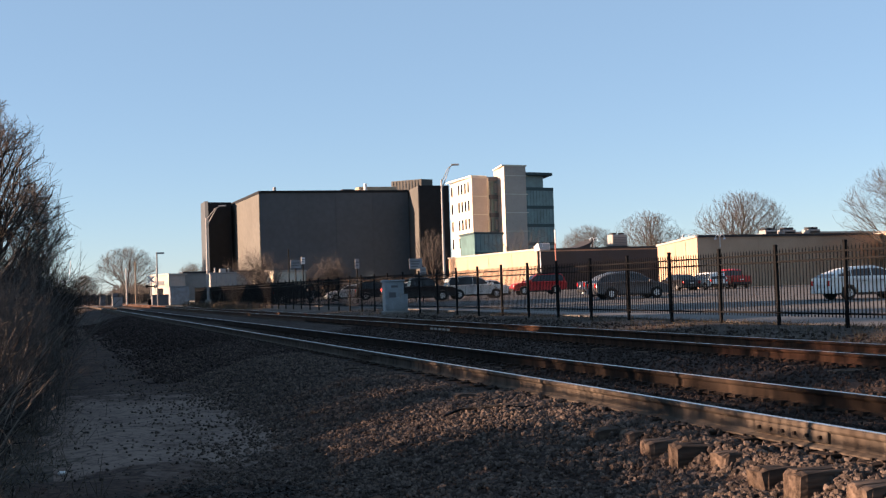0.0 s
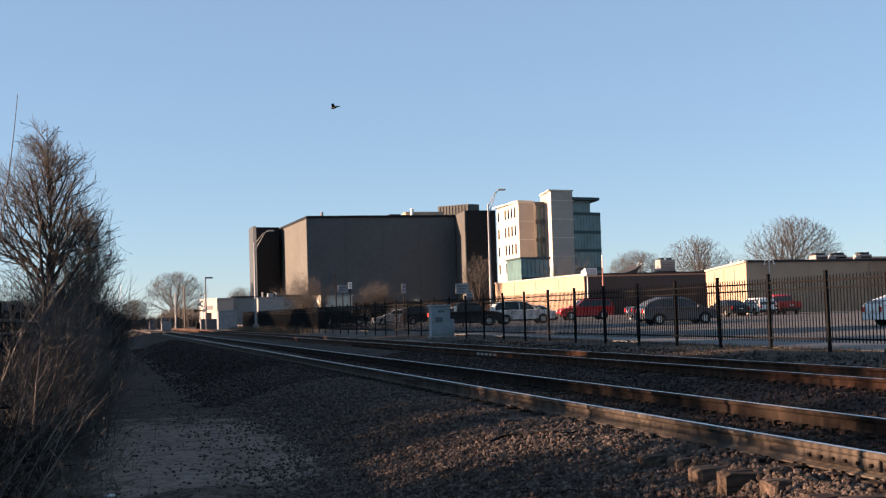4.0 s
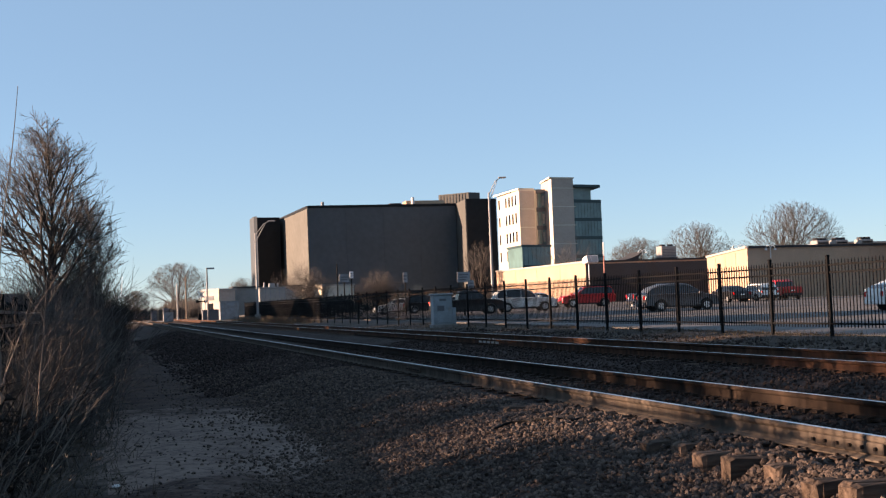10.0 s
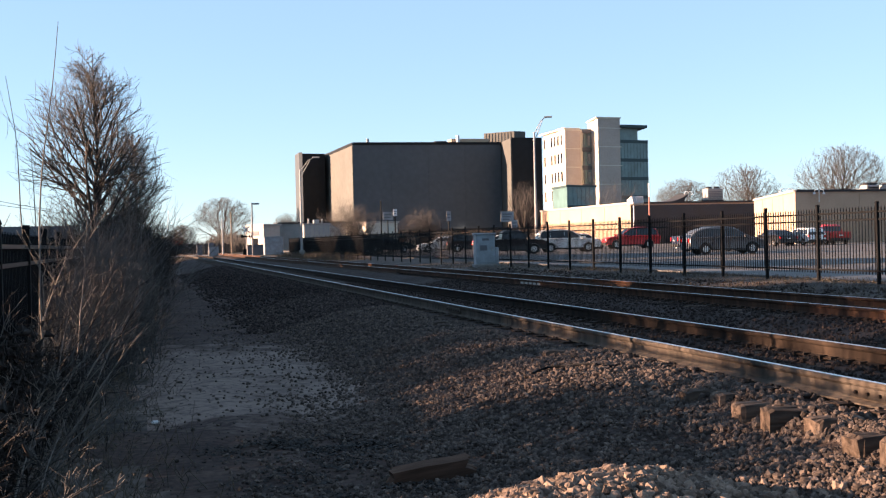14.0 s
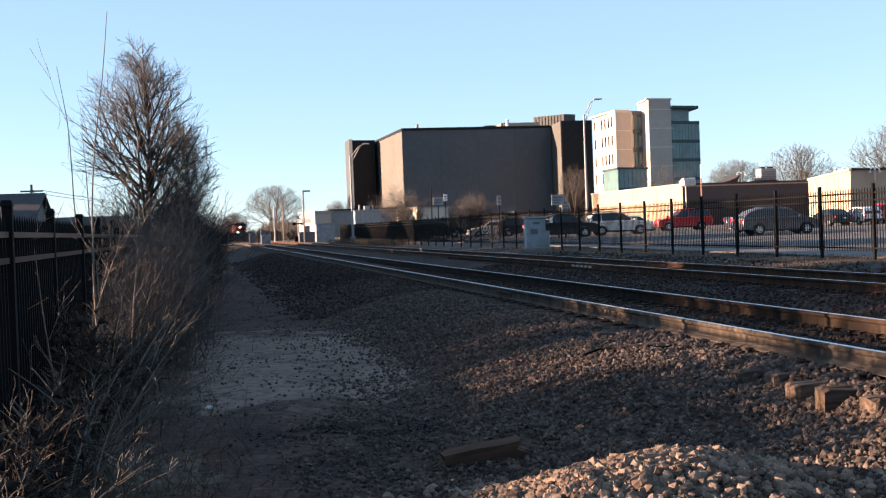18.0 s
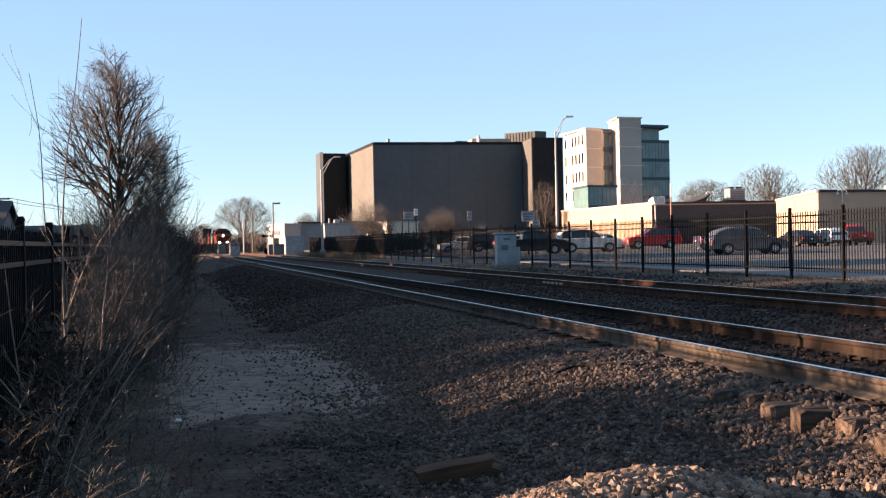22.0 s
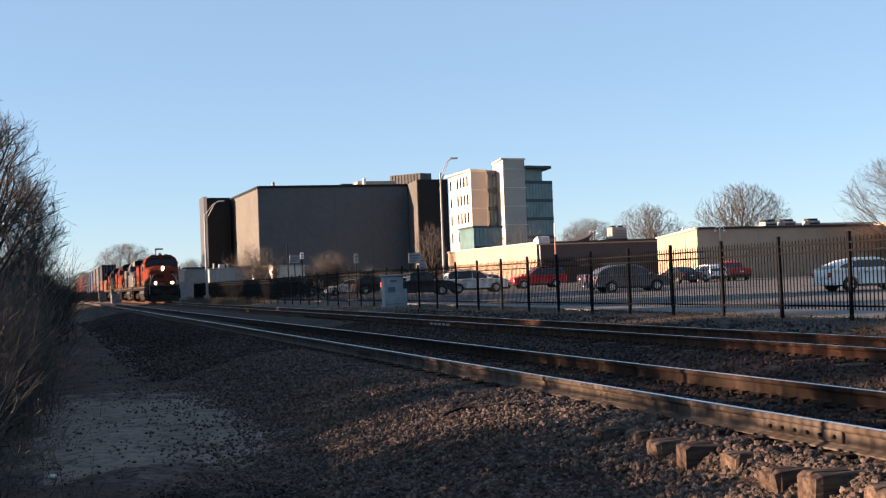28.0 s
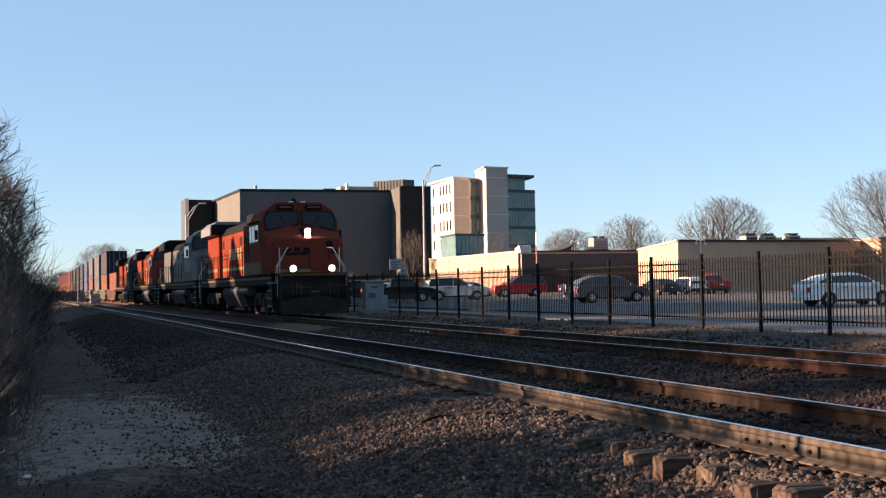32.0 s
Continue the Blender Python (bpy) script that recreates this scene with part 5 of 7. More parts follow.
def car(shape, x, y, heading, L, W, H, colour, label, category="car", lit=False):
    t = thing(category.replace(" ", "_"), pose(x, y, lot_z(y) + 0.003, 0, 0, heading), label, category, "parked cars")
    low, glass = SHAPES[shape]
    wr = 0.205 * H if shape != "hatch" else 0.215 * H
    ax = (-0.29 * L, 0.3 * L)
    # lower body with wheel arches, sides drawn in towards sill and shoulder
    top = [(fx * L, fz * H) for fx, fz in low]
    bottom = []
    for a in reversed(ax):
        bottom += [(a + wr * 1.18 * math.cos(k), wr + wr * 1.18 * math.sin(k)) for k in [math.pi * j / 8 for j in range(9)]]
    sill = 0.17 * H
    bottom = [(p, max(q, sill)) for p, q in bottom]
    outline = top + bottom
    bm = bmesh.new()
    rings = []
    for wy, pull, drop in ((-0.49, 0.955, 0.03), (-0.5, 0.97, 0.012), (-0.47, 0.99, 0.0), (-0.3, 1.0, -0.012), (0.3, 1.0, -0.012), (0.47, 0.99, 0.0), (0.5, 0.97, 0.012), (0.49, 0.955, 0.03)):
        rings.append([bm.verts.new((p * (pull if abs(p) > 0.44 * L else 1), W * wy * (1 - 0.06 * max(0, q / H - 0.42) - 0.05 * max(0, 0.3 - q / H)), q - (drop * H if q > 0.5 * H else 0))) for p, q in outline])
    n = len(outline)
    for a, b in zip(rings, rings[1:]):
        for i in range(n):
            bm.faces.new((a[i], a[(i + 1) % n], b[(i + 1) % n], b[i]))
    bm.faces.new(rings[0][::-1])
    bm.faces.new(rings[-1])
    body = part("body", bm, colour, t, smooth=True)
    body.data.set_sharp_from_angle(angle=radians(38))
    # cabin shell, narrower towards the roof
    g = [(fx * L, fz * H) for fx, fz in glass]
    zr = max(q for _, q in g)
    zb = g[0][1]

    def half(q):
        return W * (0.475 - 0.09 * (q - zb) / (zr - zb))
    bm = bmesh.new()
    shell = [[bm.verts.new((p, k * half(q), q - dz * (q > zb + 0.1))) for p, q in g] for k, dz in ((-1, 0.035), (-0.86, 0.0), (0.86, 0.0), (1, 0.035))]
    for a, b in zip(shell, shell[1:]):
        for i in range(len(g)):
            j = (i + 1) % len(g)
            bm.faces.new((a[i], a[j], b[j], b[i]))
    bm.faces.new(shell[0][::-1])
    bm.faces.new(shell[-1])
    part("cabin", bm, colour, t, smooth=True).data.set_sharp_from_angle(angle=radians(38))
    # windows: panes set 6 mm proud of the cabin
    def pane(name, pts):
        bm = bmesh.new()
        vs = [bm.verts.new(p) for p in pts]
        f = bm.faces.new(vs)
        r = bmesh.ops.extrude_face_region(bm, geom=[f])
        f.normal_update()
        nrm = f.normal.copy()
        for v in [e for e in r["geom"] if isinstance(e, bmesh.types.BMVert)]:
            v.co += nrm * 0.012
        o = part(name, bm, "car_glass", t)
        return o
    p0, p1, p2, p3 = g[0], g[1], g[-2], g[-1]
    z0 = zb + 0.05 * H

    def roof_line(px):
        for (xa, za), (xb, zc) in zip(g, g[1:]):
            if xa <= px <= xb:
                return za + (zc - za) * (px - xa) / max(1e-6, xb - xa)
        return zb

    def glass_top(px):
        return min(roof_line(px) - 0.05 * H, zr - 0.085 * H)
    # side windows follow the roof line, parted by pillars
    run = [p0[0] + (p3[0] - p0[0]) * k / 60 for k in range(61)]
    run = [px for px in run if glass_top(px) > z0 + 0.03 * H]
    back, front = run[0] + 0.012 * L, run[-1] - 0.012 * L
    cuts = [0.0, 0.24, 0.62, 1.0] if shape in ("suv", "hatch", "crossover") else [0.0, 0.48, 1.0]
    for s in (-1, 1):
        for u0, u1 in zip(cuts, cuts[1:]):
            xa, xb = back + (front - back) * u0 + 0.02, back + (front - back) * u1 - 0.02
            q = [(xa, z0), (xb, z0)] + [(xb + (xa - xb) * k / 4, glass_top(xb + (xa - xb) * k / 4)) for k in range(5)]
            pts = [(px, s * (half(qz) + 0.002), qz) for px, qz in q]
            pane("window", pts if s < 0 else pts[::-1])
    def slope(pa, pb, up, name):
        qs = []
        for k in (0.12, 0.9):
            px, qz = pa[0] + (pb[0] - pa[0]) * k, pa[1] + (pb[1] - pa[1]) * k
            qs.append((px, qz))
        (xa, za), (xb, zc) = qs
        o = 0.004 if up > 0 else -0.004
        pts = [(xa + o, -half(za) * 0.9, za), (xa + o, half(za) * 0.9, za), (xb + o, half(zc) * 0.9, zc), (xb + o, -half(zc) * 0.9, zc)]
        pane(name, pts if up > 0 else pts[::-1])
    slope(p3, p2, 1, "windscreen")
    slope(p0, p1, -1, "rear_window")
    # wheels
    for a in ax:
        for s in (-1, 1):
            w = part("wheel", tb((a, s * (W / 2 - 0.2), wr), (a, s * (W / 2 - 0.005), wr), wr, n=18), "tyre", t)
            part("rim", tb((a, s * (W / 2 - 0.03), wr), (a, s * (W / 2 + 0.004), wr), wr * 0.62, wr * 0.56, n=14), "alloy", w)
            for k in range(5):
                ang = 2 * math.pi * k / 5
                part("rim_gap", tb((a + wr * 0.36 * math.cos(ang), s * (W / 2), wr + wr * 0.36 * math.sin(ang)), (a + wr * 0.36 * math.cos(ang), s * (W / 2 + 0.008), wr + wr * 0.36 * math.sin(ang)), wr * 0.12, n=6), "trim_black", w)
    # lights, bumpers, mirrors, handles, plate
    for s in (-1, 1):
        part("tail_light", bx(-0.503 * L, -0.455 * L, s * W * 0.41 - 0.1, s * W * 0.41 + 0.1, 0.43 * H, 0.58 * H, bevel=0.02), "tail_lit" if lit else "tail_red", t)
        part("headlight", bx(0.425 * L, 0.492 * L, s * W * 0.4 - 0.13, s * W * 0.4 + 0.13, 0.4 * H, 0.48 * H, bevel=0.02), "lens_clear", t)
        part("mirror", bx(0.2 * L, 0.25 * L, s * (W * 0.53) - 0.07, s * (W * 0.53) + 0.07, 0.6 * H, 0.69 * H, bevel=0.02), colour, t)
        for u in ((-0.12, 0.08) if shape != "pickup" else (0.02,)):
            part("door_handle", bx(u * L - 0.09, u * L + 0.09, s * W * 0.497 - 0.02, s * W * 0.497 + 0.02, 0.55 * H, 0.57 * H), "trim_black", t)
            part("door_seam", bx((u - 0.075) * L, (u - 0.075) * L + 0.012, s * W * 0.4965 - 0.01, s * W * 0.4965 + 0.01, 0.22 * H, 0.58 * H), "trim_black", t)
        part("sill_trim", bx(ax[0] + wr * 1.2, ax[1] - wr * 1.2, s * W * 0.485 - 0.03, s * W * 0.485 + 0.03, 0.14 * H, 0.2 * H, bevel=0.01), "trim_black", t)
    part("rear_bumper", bx(-0.508 * L, -0.47 * L, -W * 0.46, W * 0.46, 0.2 * H, 0.33 * H, bevel=0.03), "trim_black" if shape in ("suv", "pickup") else colour, t)
    part("front_bumper", bx(0.47 * L, 0.506 * L, -W * 0.46, W * 0.46, 0.18 * H, 0.33 * H, bevel=0.03), "trim_black" if shape in ("suv", "pickup") else colour, t)
    part("plate_bar", bx(-0.511 * L, -0.505 * L, -0.16, 0.16, 0.42 * H, 0.48 * H), "lens_clear", t)
    if shape in ("suv", "crossover"):
        for s in (-1, 1):
            part("roof_rail", tb((-0.36 * L, s * W * 0.36, zr + 0.02), (-0.02 * L, s * W * 0.36, zr + 0.04), 0.02, n=6), "trim_black", t)
    return t


car("crossover", 33.6, 67.0, -8, 4.8, 1.86, 1.66, "car_grey", "dark grey sport utility vehicle parked behind the fence")
car("suv", 31.8, 90.0, -8, 5.0, 2.0, 1.8, "car_white", "white sport utility vehicle parked behind the fence")
car("suv", 41.4, 100.4, 172, 4.9, 1.9, 1.9, "car_red", "bright red sport utility vehicle")
car("hatch", 35.2, 46.6, -6, 4.5, 1.75, 1.5, "car_white", "white hatchback parked beside the fence")
car("crossover", 39.2, 45.0, -6, 4.6, 1.8, 1.55, "car_white", "white crossover behind the hatchback")
car("pickup", 37.9, 77.5, -8, 5.2, 1.9, 1.75, "car_blue", "dark blue pickup behind the grey car")
car("sedan", 39.0, 106.0, -8, 4.7, 1.8, 1.45, "car_white", "white saloon parked beyond the white utility vehicle")
car("pickup", 26.1, 86.4, -8, 5.4, 1.95, 1.8, "car_black", "black pickup with a glowing red tail light", "pickup", lit=True)
car("sedan", 52.0, 94.2, 90, 4.6, 1.8, 1.4, "car_black", "black saloon in the far row")
car("suv", 54.8, 94.4, 90, 4.5, 1.8, 1.5, "car_white", "white car in the far row")
car("pickup", 57.9, 95.4, 80, 5.0, 1.9, 1.75, "car_red", "red pickup in the far row", "pickup")
car("sedan", 26.0, 107.2, 172, 4.7, 1.8, 1.45, "car_white", "white saloon behind the fence", lit=True)
car("suv", 28.4, 106.0, -8, 4.7, 1.8, 1.6, "car_black", "black utility vehicle behind the fence")
car("suv", 23.0, 117, -8, 4.7, 1.8, 1.6, "car_black", "black utility vehicle in the shade of the fence")
car("sedan", 20.0, 121, -8, 4.7, 1.8, 1.45, "car_blue", "dark blue saloon in the shade of the fence")
car("sedan", 34.4, 115.5, -8, 4.8, 1.85, 1.5, "car_white", "white car parked far behind the cabinet")


# ---- left of the line and beyond the crossing ----
def house(x0, x1, y0, y1, eave, ridge, label):
    t = thing("house", pose(0, 0, 0), label, "house")
    part("wall", bx(x0, x1, y0, y1, 0, eave), "grey_paint", t)
    ym = (y0 + y1) / 2
    for x, xx in ((x0, x0 + 0.1), (x1 - 0.1, x1)):
        part("gable", ex([(y0, eave), (y1, eave), (ym, ridge - 0.1)], "x", x, xx), "bar_grey", t)
    for ya, yb in ((y0 - 0.4, ym), (y1 + 0.4, ym)):
        part("roof", ex([(ya, eave - 0.15), (ya, eave), (yb, ridge + 0.1), (yb, ridge - 0.05)], "x", x0 - 0.3, x1 + 0.3), "roof_dark", t)
    part("window", bx(x1, x1 + 0.03, ym - 0.6, ym + 0.6, 1.2, 2.2), "dark_glass", t)
    return t


house(-26, -8.4, 64, 74, 2.6, 4.3, "small house with a dark shingle roof behind the fence")
house(-21, -5.2, 84, 92, 2.2, 3.3, "long low grey shed with a metal roof")
# unseen houses and garden trees, added only to cast shade over the line
house(-27, -15, -14, 6.0, 3.2, 5.4, "unseen low house added to shade the path")
house(-36, -21, 22.6, 34.5, 5.6, 7.6, "unseen two-storey house added to shade the line")
house(-36, -21, 36.0, 48.5, 6.0, 8.8, "unseen two-storey house added to shade the line")
house(-40, -26, 63.0, 69.0, 6.8, 10.4, "unseen two-storey house added to shade the line")
house(-40, -26, 72.5, 92.0, 9.4, 12.4, "unseen long house added to shade the line")
house(-40, -26, 92.1, 107, 6.8, 10.4, "unseen two-storey house added to shade the line")
house(-40, -26, 107.1, 134, 6.8, 10.4, "unseen long building added to shade the line")
house(-36, -21, 49.8, 61.5, 7.8, 11.6, "unseen two-storey house added to shade the line")
# out-of-view trees added to break the sun into dapples on the rails
for _i, (_x, _y, _h) in enumerate(((-9.4, 11.7, 5.8), (-9.6, 15.6, 5.6), (-9.8, 20.4, 6.4))):
    bare_tree(_x, _y, 0.1, _h, "unseen fruit tree added to dapple the sunlight", 40 + _i, rmin=0.016, spread=0.8, clear=0.45)
bare_tree(-13, 19.0, 0.1, 7.0, "unseen garden tree added to dapple the sunlight", 31, rmin=0.02, spread=1.3)
bare_tree(-12, 35.0, 0.1, 7.0, "unseen garden tree added to dapple the sunlight", 32, rmin=0.02, spread=1.3)


def relay_case(x, y, z, w, d, h, material, label):
    t = thing("relay_case", pose(x, y, z), label, "cabinet", "crossing equipment")
    part("body", bx(-w / 2, w / 2, -d / 2, d / 2, 0.1, h, bevel=0.03), material, t)
    part("roof", bx(-w / 2 - 0.06, w / 2 + 0.06, -d / 2 - 0.06, d / 2 + 0.06, h, h + 0.1, bevel=0.02), material, t)
    part("base", bx(-w / 2 - 0.1, w / 2 + 0.1, -d / 2 - 0.1, d / 2 + 0.1, -0.3, 0.1), "concrete", t)
    dd = part("door", bx(-w / 2 + 0.08, w / 2 - 0.08, -d / 2 - 0.02, -d / 2, 0.2, h - 0.1), material, t)
    part("handle", bx(w / 2 - 0.25, w / 2 - 0.19, -d / 2 - 0.05, -d / 2 - 0.02, h * 0.45, h * 0.6), "galv", dd)


relay_case(0.72, 71, 0.0, 0.7, 0.6, 1.35, "grey_paint", "small grey relay case beside the track")
relay_case(15.2, 152, 0.4, 2.3, 1.8, 2.3, "grey_paint", "blue-grey steel crossing control hut")
relay_case(13.55, 157, 0.3, 2.4, 1.5, 1.45, "bar_grey", "dark steel relay case by the crossing")
relay_case(8.6, 166, 0.4, 1.3, 1.0, 1.2, "grey_paint", "grey trackside case by the crossing")
_e = thing("transformer_yard", pose(22.1, 164, 0.3), "pale steel electrical enclosure beside the road", "enclosure")
part("wall", bx(-1.75, 1.75, -1.5, 1.5, 0, 4.1, bevel=0.05), "unit_grey", _e)
for _i in range(6):
    part("rib", bx(-1.6 + _i * 0.62, -1.52 + _i * 0.62, -1.56, -1.5, 0.1, 4.0), "grey_paint", _e)
part("insulator", tb((-0.9, 0, 4.1), (-0.9, 0, 4.9), 0.12, n=8), "galv", _e)
part("insulator", tb((0.9, 0, 4.1), (0.9, 0, 4.8), 0.12, n=8), "galv", _e)
part("roof_edge", bx(-1.85, 1.85, -1.6, 1.6, 4.1, 4.22), "galv", _e)
part("vent_box", bx(-0.3, 0.5, -0.4, 0.4, 4.22, 4.75, bevel=0.05), "galv", _e)
part("warning_bar", bx(-0.4, 0.4, -1.56, -1.505, 1.8, 2.3), "bar_grey", _e)


def lit_shop():
    t = thing("corner_shop", pose(0, 0, 0), "small cream building by the level crossing", "building")
    p, q = (16.43, 208.5), (18.5, 200.6)
    part("wall", blk([p, q, (21.4, 203), (21, 210)], 0, 5.0), "limestone_dim", t)
    part("roof", blk([(16.2, 208.6), (18.5, 200.3), (21.7, 203), (21.2, 210.3)], 5.0, 5.25), "roof_white", t)
    part("window", wp(p, q, 2.5, 5.5, 1.4, 2.9, 0.0, 0.05), "dark_glass", t)
    part("sign_board", wp(p, q, 2.0, 6.0, 3.4, 4.1, 0.0, 0.08), "bar_grey", t)
    w = thing("long_store", pose(0, 0, 0), "long grey flat-roofed store beyond the crossing", "building")
    part("wall", bx(21.5, 33, 206, 212, 0, 5.3), "unit_grey", w)
    part("roof", bx(21.3, 33.2, 205.7, 212.3, 5.3, 5.55), "roof_dark", w)
    s = thing("road_shop", pose(0, 0, 0), "low cream shop beside the street trees", "building")
    part("wall", blk([(33.3, 215.8), (35.9, 202.6), (42, 206), (40, 218)], 0, 5.1), "limestone", s)
    part("roof", blk([(33.0, 215.9), (35.8, 202.2), (42.3, 206), (40, 218.3)], 5.1, 5.35), "roof_white", s)


lit_shop()


def pipe_rail():
    """Pale guard pipes along the road beside the enclosure."""
    t = thing("guard_rail", pose(26.2, 163, 0.3), "pale steel guard rail along the road", "guard rail")
    for i in range(7):
        part("post", tb((i * 0.95, 0, -0.1), (i * 0.95, 0, 2.3), 0.06, n=6), "white_paint", t)
    for z in (0.9, 1.6, 2.25):
        part("rail", tb((-0.1, 0, z), (5.8, 0, z), 0.05, n=6), "white_paint", t)


pipe_rail()


def crossing():
    r = raw("road_crossing", [(-60, 168, 0.52), (120, 168, 0.52), (120, 179, 0.52), (-60, 179, 0.52), (-60, 168, 0.2), (120, 168, 0.2), (120, 179, 0.2), (-60, 179, 0.2)], [(0, 1, 2, 3), (0, 4, 5, 1), (3, 2, 6, 7), (0, 3, 7, 4), (1, 5, 6, 2)], "concrete")
    tagged(r, "pale concrete road across the tracks", "road", kind="structure")
    for x, y in ((13.0, 166), (2.2, 181)):
        t = thing("crossing_signal", pose(x, y, 0.3), "level-crossing signal mast with raised white barrier", "crossing signal", "crossing equipment")
        part("mast", tb((0, 0, 0), (0, 0, 4.2), 0.08, n=8), "galv", t)
        part("base", bx(-0.5, 0.5, -0.4, 0.4, -0.1, 1.0, bevel=0.05), "black_iron", t)
        part("light_bar", bx(-0.7, 0.7, -0.12, -0.05, 2.6, 2.75), "black_iron", t)
        for s in (-1, 1):
            part("lamp", tb((s * 0.55, -0.2, 2.68), (s * 0.55, -0.06, 2.68), 0.22, n=12), "black_iron", t)
            q = bmesh.new()
            box(q, -0.6, 0.6, -0.02, 0.02, -0.11, 0.11)
            o = part("cross_board", q, "white_paint", t)
            o.matrix_basis = pose(0, -0.12, 3.6, 0, s * 45, 0)
        part("barrier", tb((0.4, -0.2, 1.0), (0.9, -0.2, 6.8), 0.07, 0.04, n=6), "white_paint", t)
        part("counterweight", bx(0.1, 0.6, -0.35, -0.05, 0.3, 0.9, bevel=0.04), "black_iron", t)


crossing()
for _i, (_x, _y, _h) in enumerate(((9.0, 163, 1.6), (10.6, 160, 1.9), (3.4, 150, 1.2))):
    relay_case(_x - 1.5, _y + 22, 0.3, 0.8, 0.6, _h, "bar_grey", "small dark trackside case beyond the crossing")


def hedge():
    """Bare woods along the horizon and nearer brush either side of the line, beyond the crossing."""
    for seed, count, x0, x1, y0, dy, tall, r, say in ((5, 7000, -70, 60, 460, 14, 4.5, 0.1, "low bare woods along the horizon"), (6, 5200, -50, 4.5, 262, 22, 4.2, 0.09, "dense bare brush beside the line"), (7, 4200, 16.5, 44, 330, 26, 5.0, 0.09, "dense bare brush beyond the crossing"), (8, 2400, 14.6, 19.5, 236, 12, 3.0, 0.06, "dense bare brush beyond the crossing")):
        s, rng = Sticks(), random.Random(seed)
        for _ in range(count):
            x = rng.uniform(x0, x1)
            p = Vector((x, y0 + rng.uniform(-dy, dy), 0))
            h = tall * (1 + 0.5 * noise.noise((x * 0.13, seed, 0))) * rng.uniform(0.35, 1.1)
            q = p + Vector((rng.gauss(0, 0.6), rng.gauss(0, 0.5), h))
            s.add(p, q, r, r * 0.3)
        tagged(s.mesh("far_woods", "twig"), say, "woods", kind="stuff")
    f = thing("board_fence", pose(0, 0, 0), "dark weathered board fence beyond the crossing", "fence")
    for i in range(26):
        part("board", bx(2.0 + i * 0.46, 2.42 + i * 0.46, 210 - i * 0.03, 210.06 - i * 0.03, 0.1, 2.1 + 0.12 * (i % 3)), "pole_wood" if i in (14, 15, 20) else "board_grey", f)


hedge()
for _x, _y in ((43.8, 96), (45.0, 96.5), (45.6, 97.0)):
    _b = thing("bollard", pose(_x, _y, lot_z(_y)), "pale concrete-filled bollard by the wall", "bollard", "bollards")
    part("tube", tb((0, 0, 0), (0, 0, 1.0), 0.11, n=10), "white_paint", _b)
    part("cap", tb((0, 0, 1.0), (0, 0, 1.08), 0.11, 0.04, n=10), "white_paint", _b)


# ---- the train ----
M["loco_orange"] = mat("loco_orange", (0.1445, 0.02507, 0.01403), 0.85, fine=18, broad=1.2, var=0.16, tint=(0.1062, 0.0221, 0.0119), bump=0.04, spec=0.06)
M["loco_glass"] = mat("loco_glass", (0.008, 0.011, 0.018), 0.2, fine=3, var=0.2, bump=0, spec=0.25)
M["loco_black"] = mat("loco_black", (0.0045, 0.0043, 0.0042), 0.8, fine=16, broad=1.0, var=0.3, tint=(0.009, 0.008, 0.007), bump=0.05, spec=0.1)
M["loco_yellow"] = mat("loco_yellow", (0.14, 0.085, 0.016), 0.5, fine=18, var=0.15, bump=0.03)
M["loco_silver"] = mat("loco_silver", (0.022, 0.022, 0.0225), 0.6, 0.1, fine=18, broad=1.2, var=0.15, tint=(0.06, 0.058, 0.056), bump=0.04)
M["loco_green"] = mat("loco_green", (0.03, 0.06, 0.035), 0.5, fine=18, broad=1.2, var=0.2, bump=0.04)
M["loco_grime"] = mat("loco_grime", (0.012, 0.0105, 0.009), 0.85, 0.1, fine=16, broad=1.5, var=0.4, tint=(0.026, 0.021, 0.017), bump=0.2, spec=0.2)
M["headlamp"] = mat("headlamp", (1.0, 0.95, 0.85), 0.3, emit=25.0, bump=0)
M["loco_olive"] = mat("loco_olive", (0.12, 0.06, 0.018), 0.7, fine=18, broad=1.2, var=0.25, tint=(0.05, 0.036, 0.016), bump=0.04, spec=0.2)
M["loco_wing"] = mat("loco_wing", (0.13, 0.135, 0.14), 0.5, 0.2, fine=18, broad=1.2, var=0.15, bump=0.03)
M["rail_pale"] = mat("rail_pale", (0.4, 0.38, 0.34), 0.5, fine=30, var=0.15, bump=0)
M["handrail"] = mat("handrail", (0.16, 0.15, 0.13), 0.5, fine=30, var=0.2, bump=0)


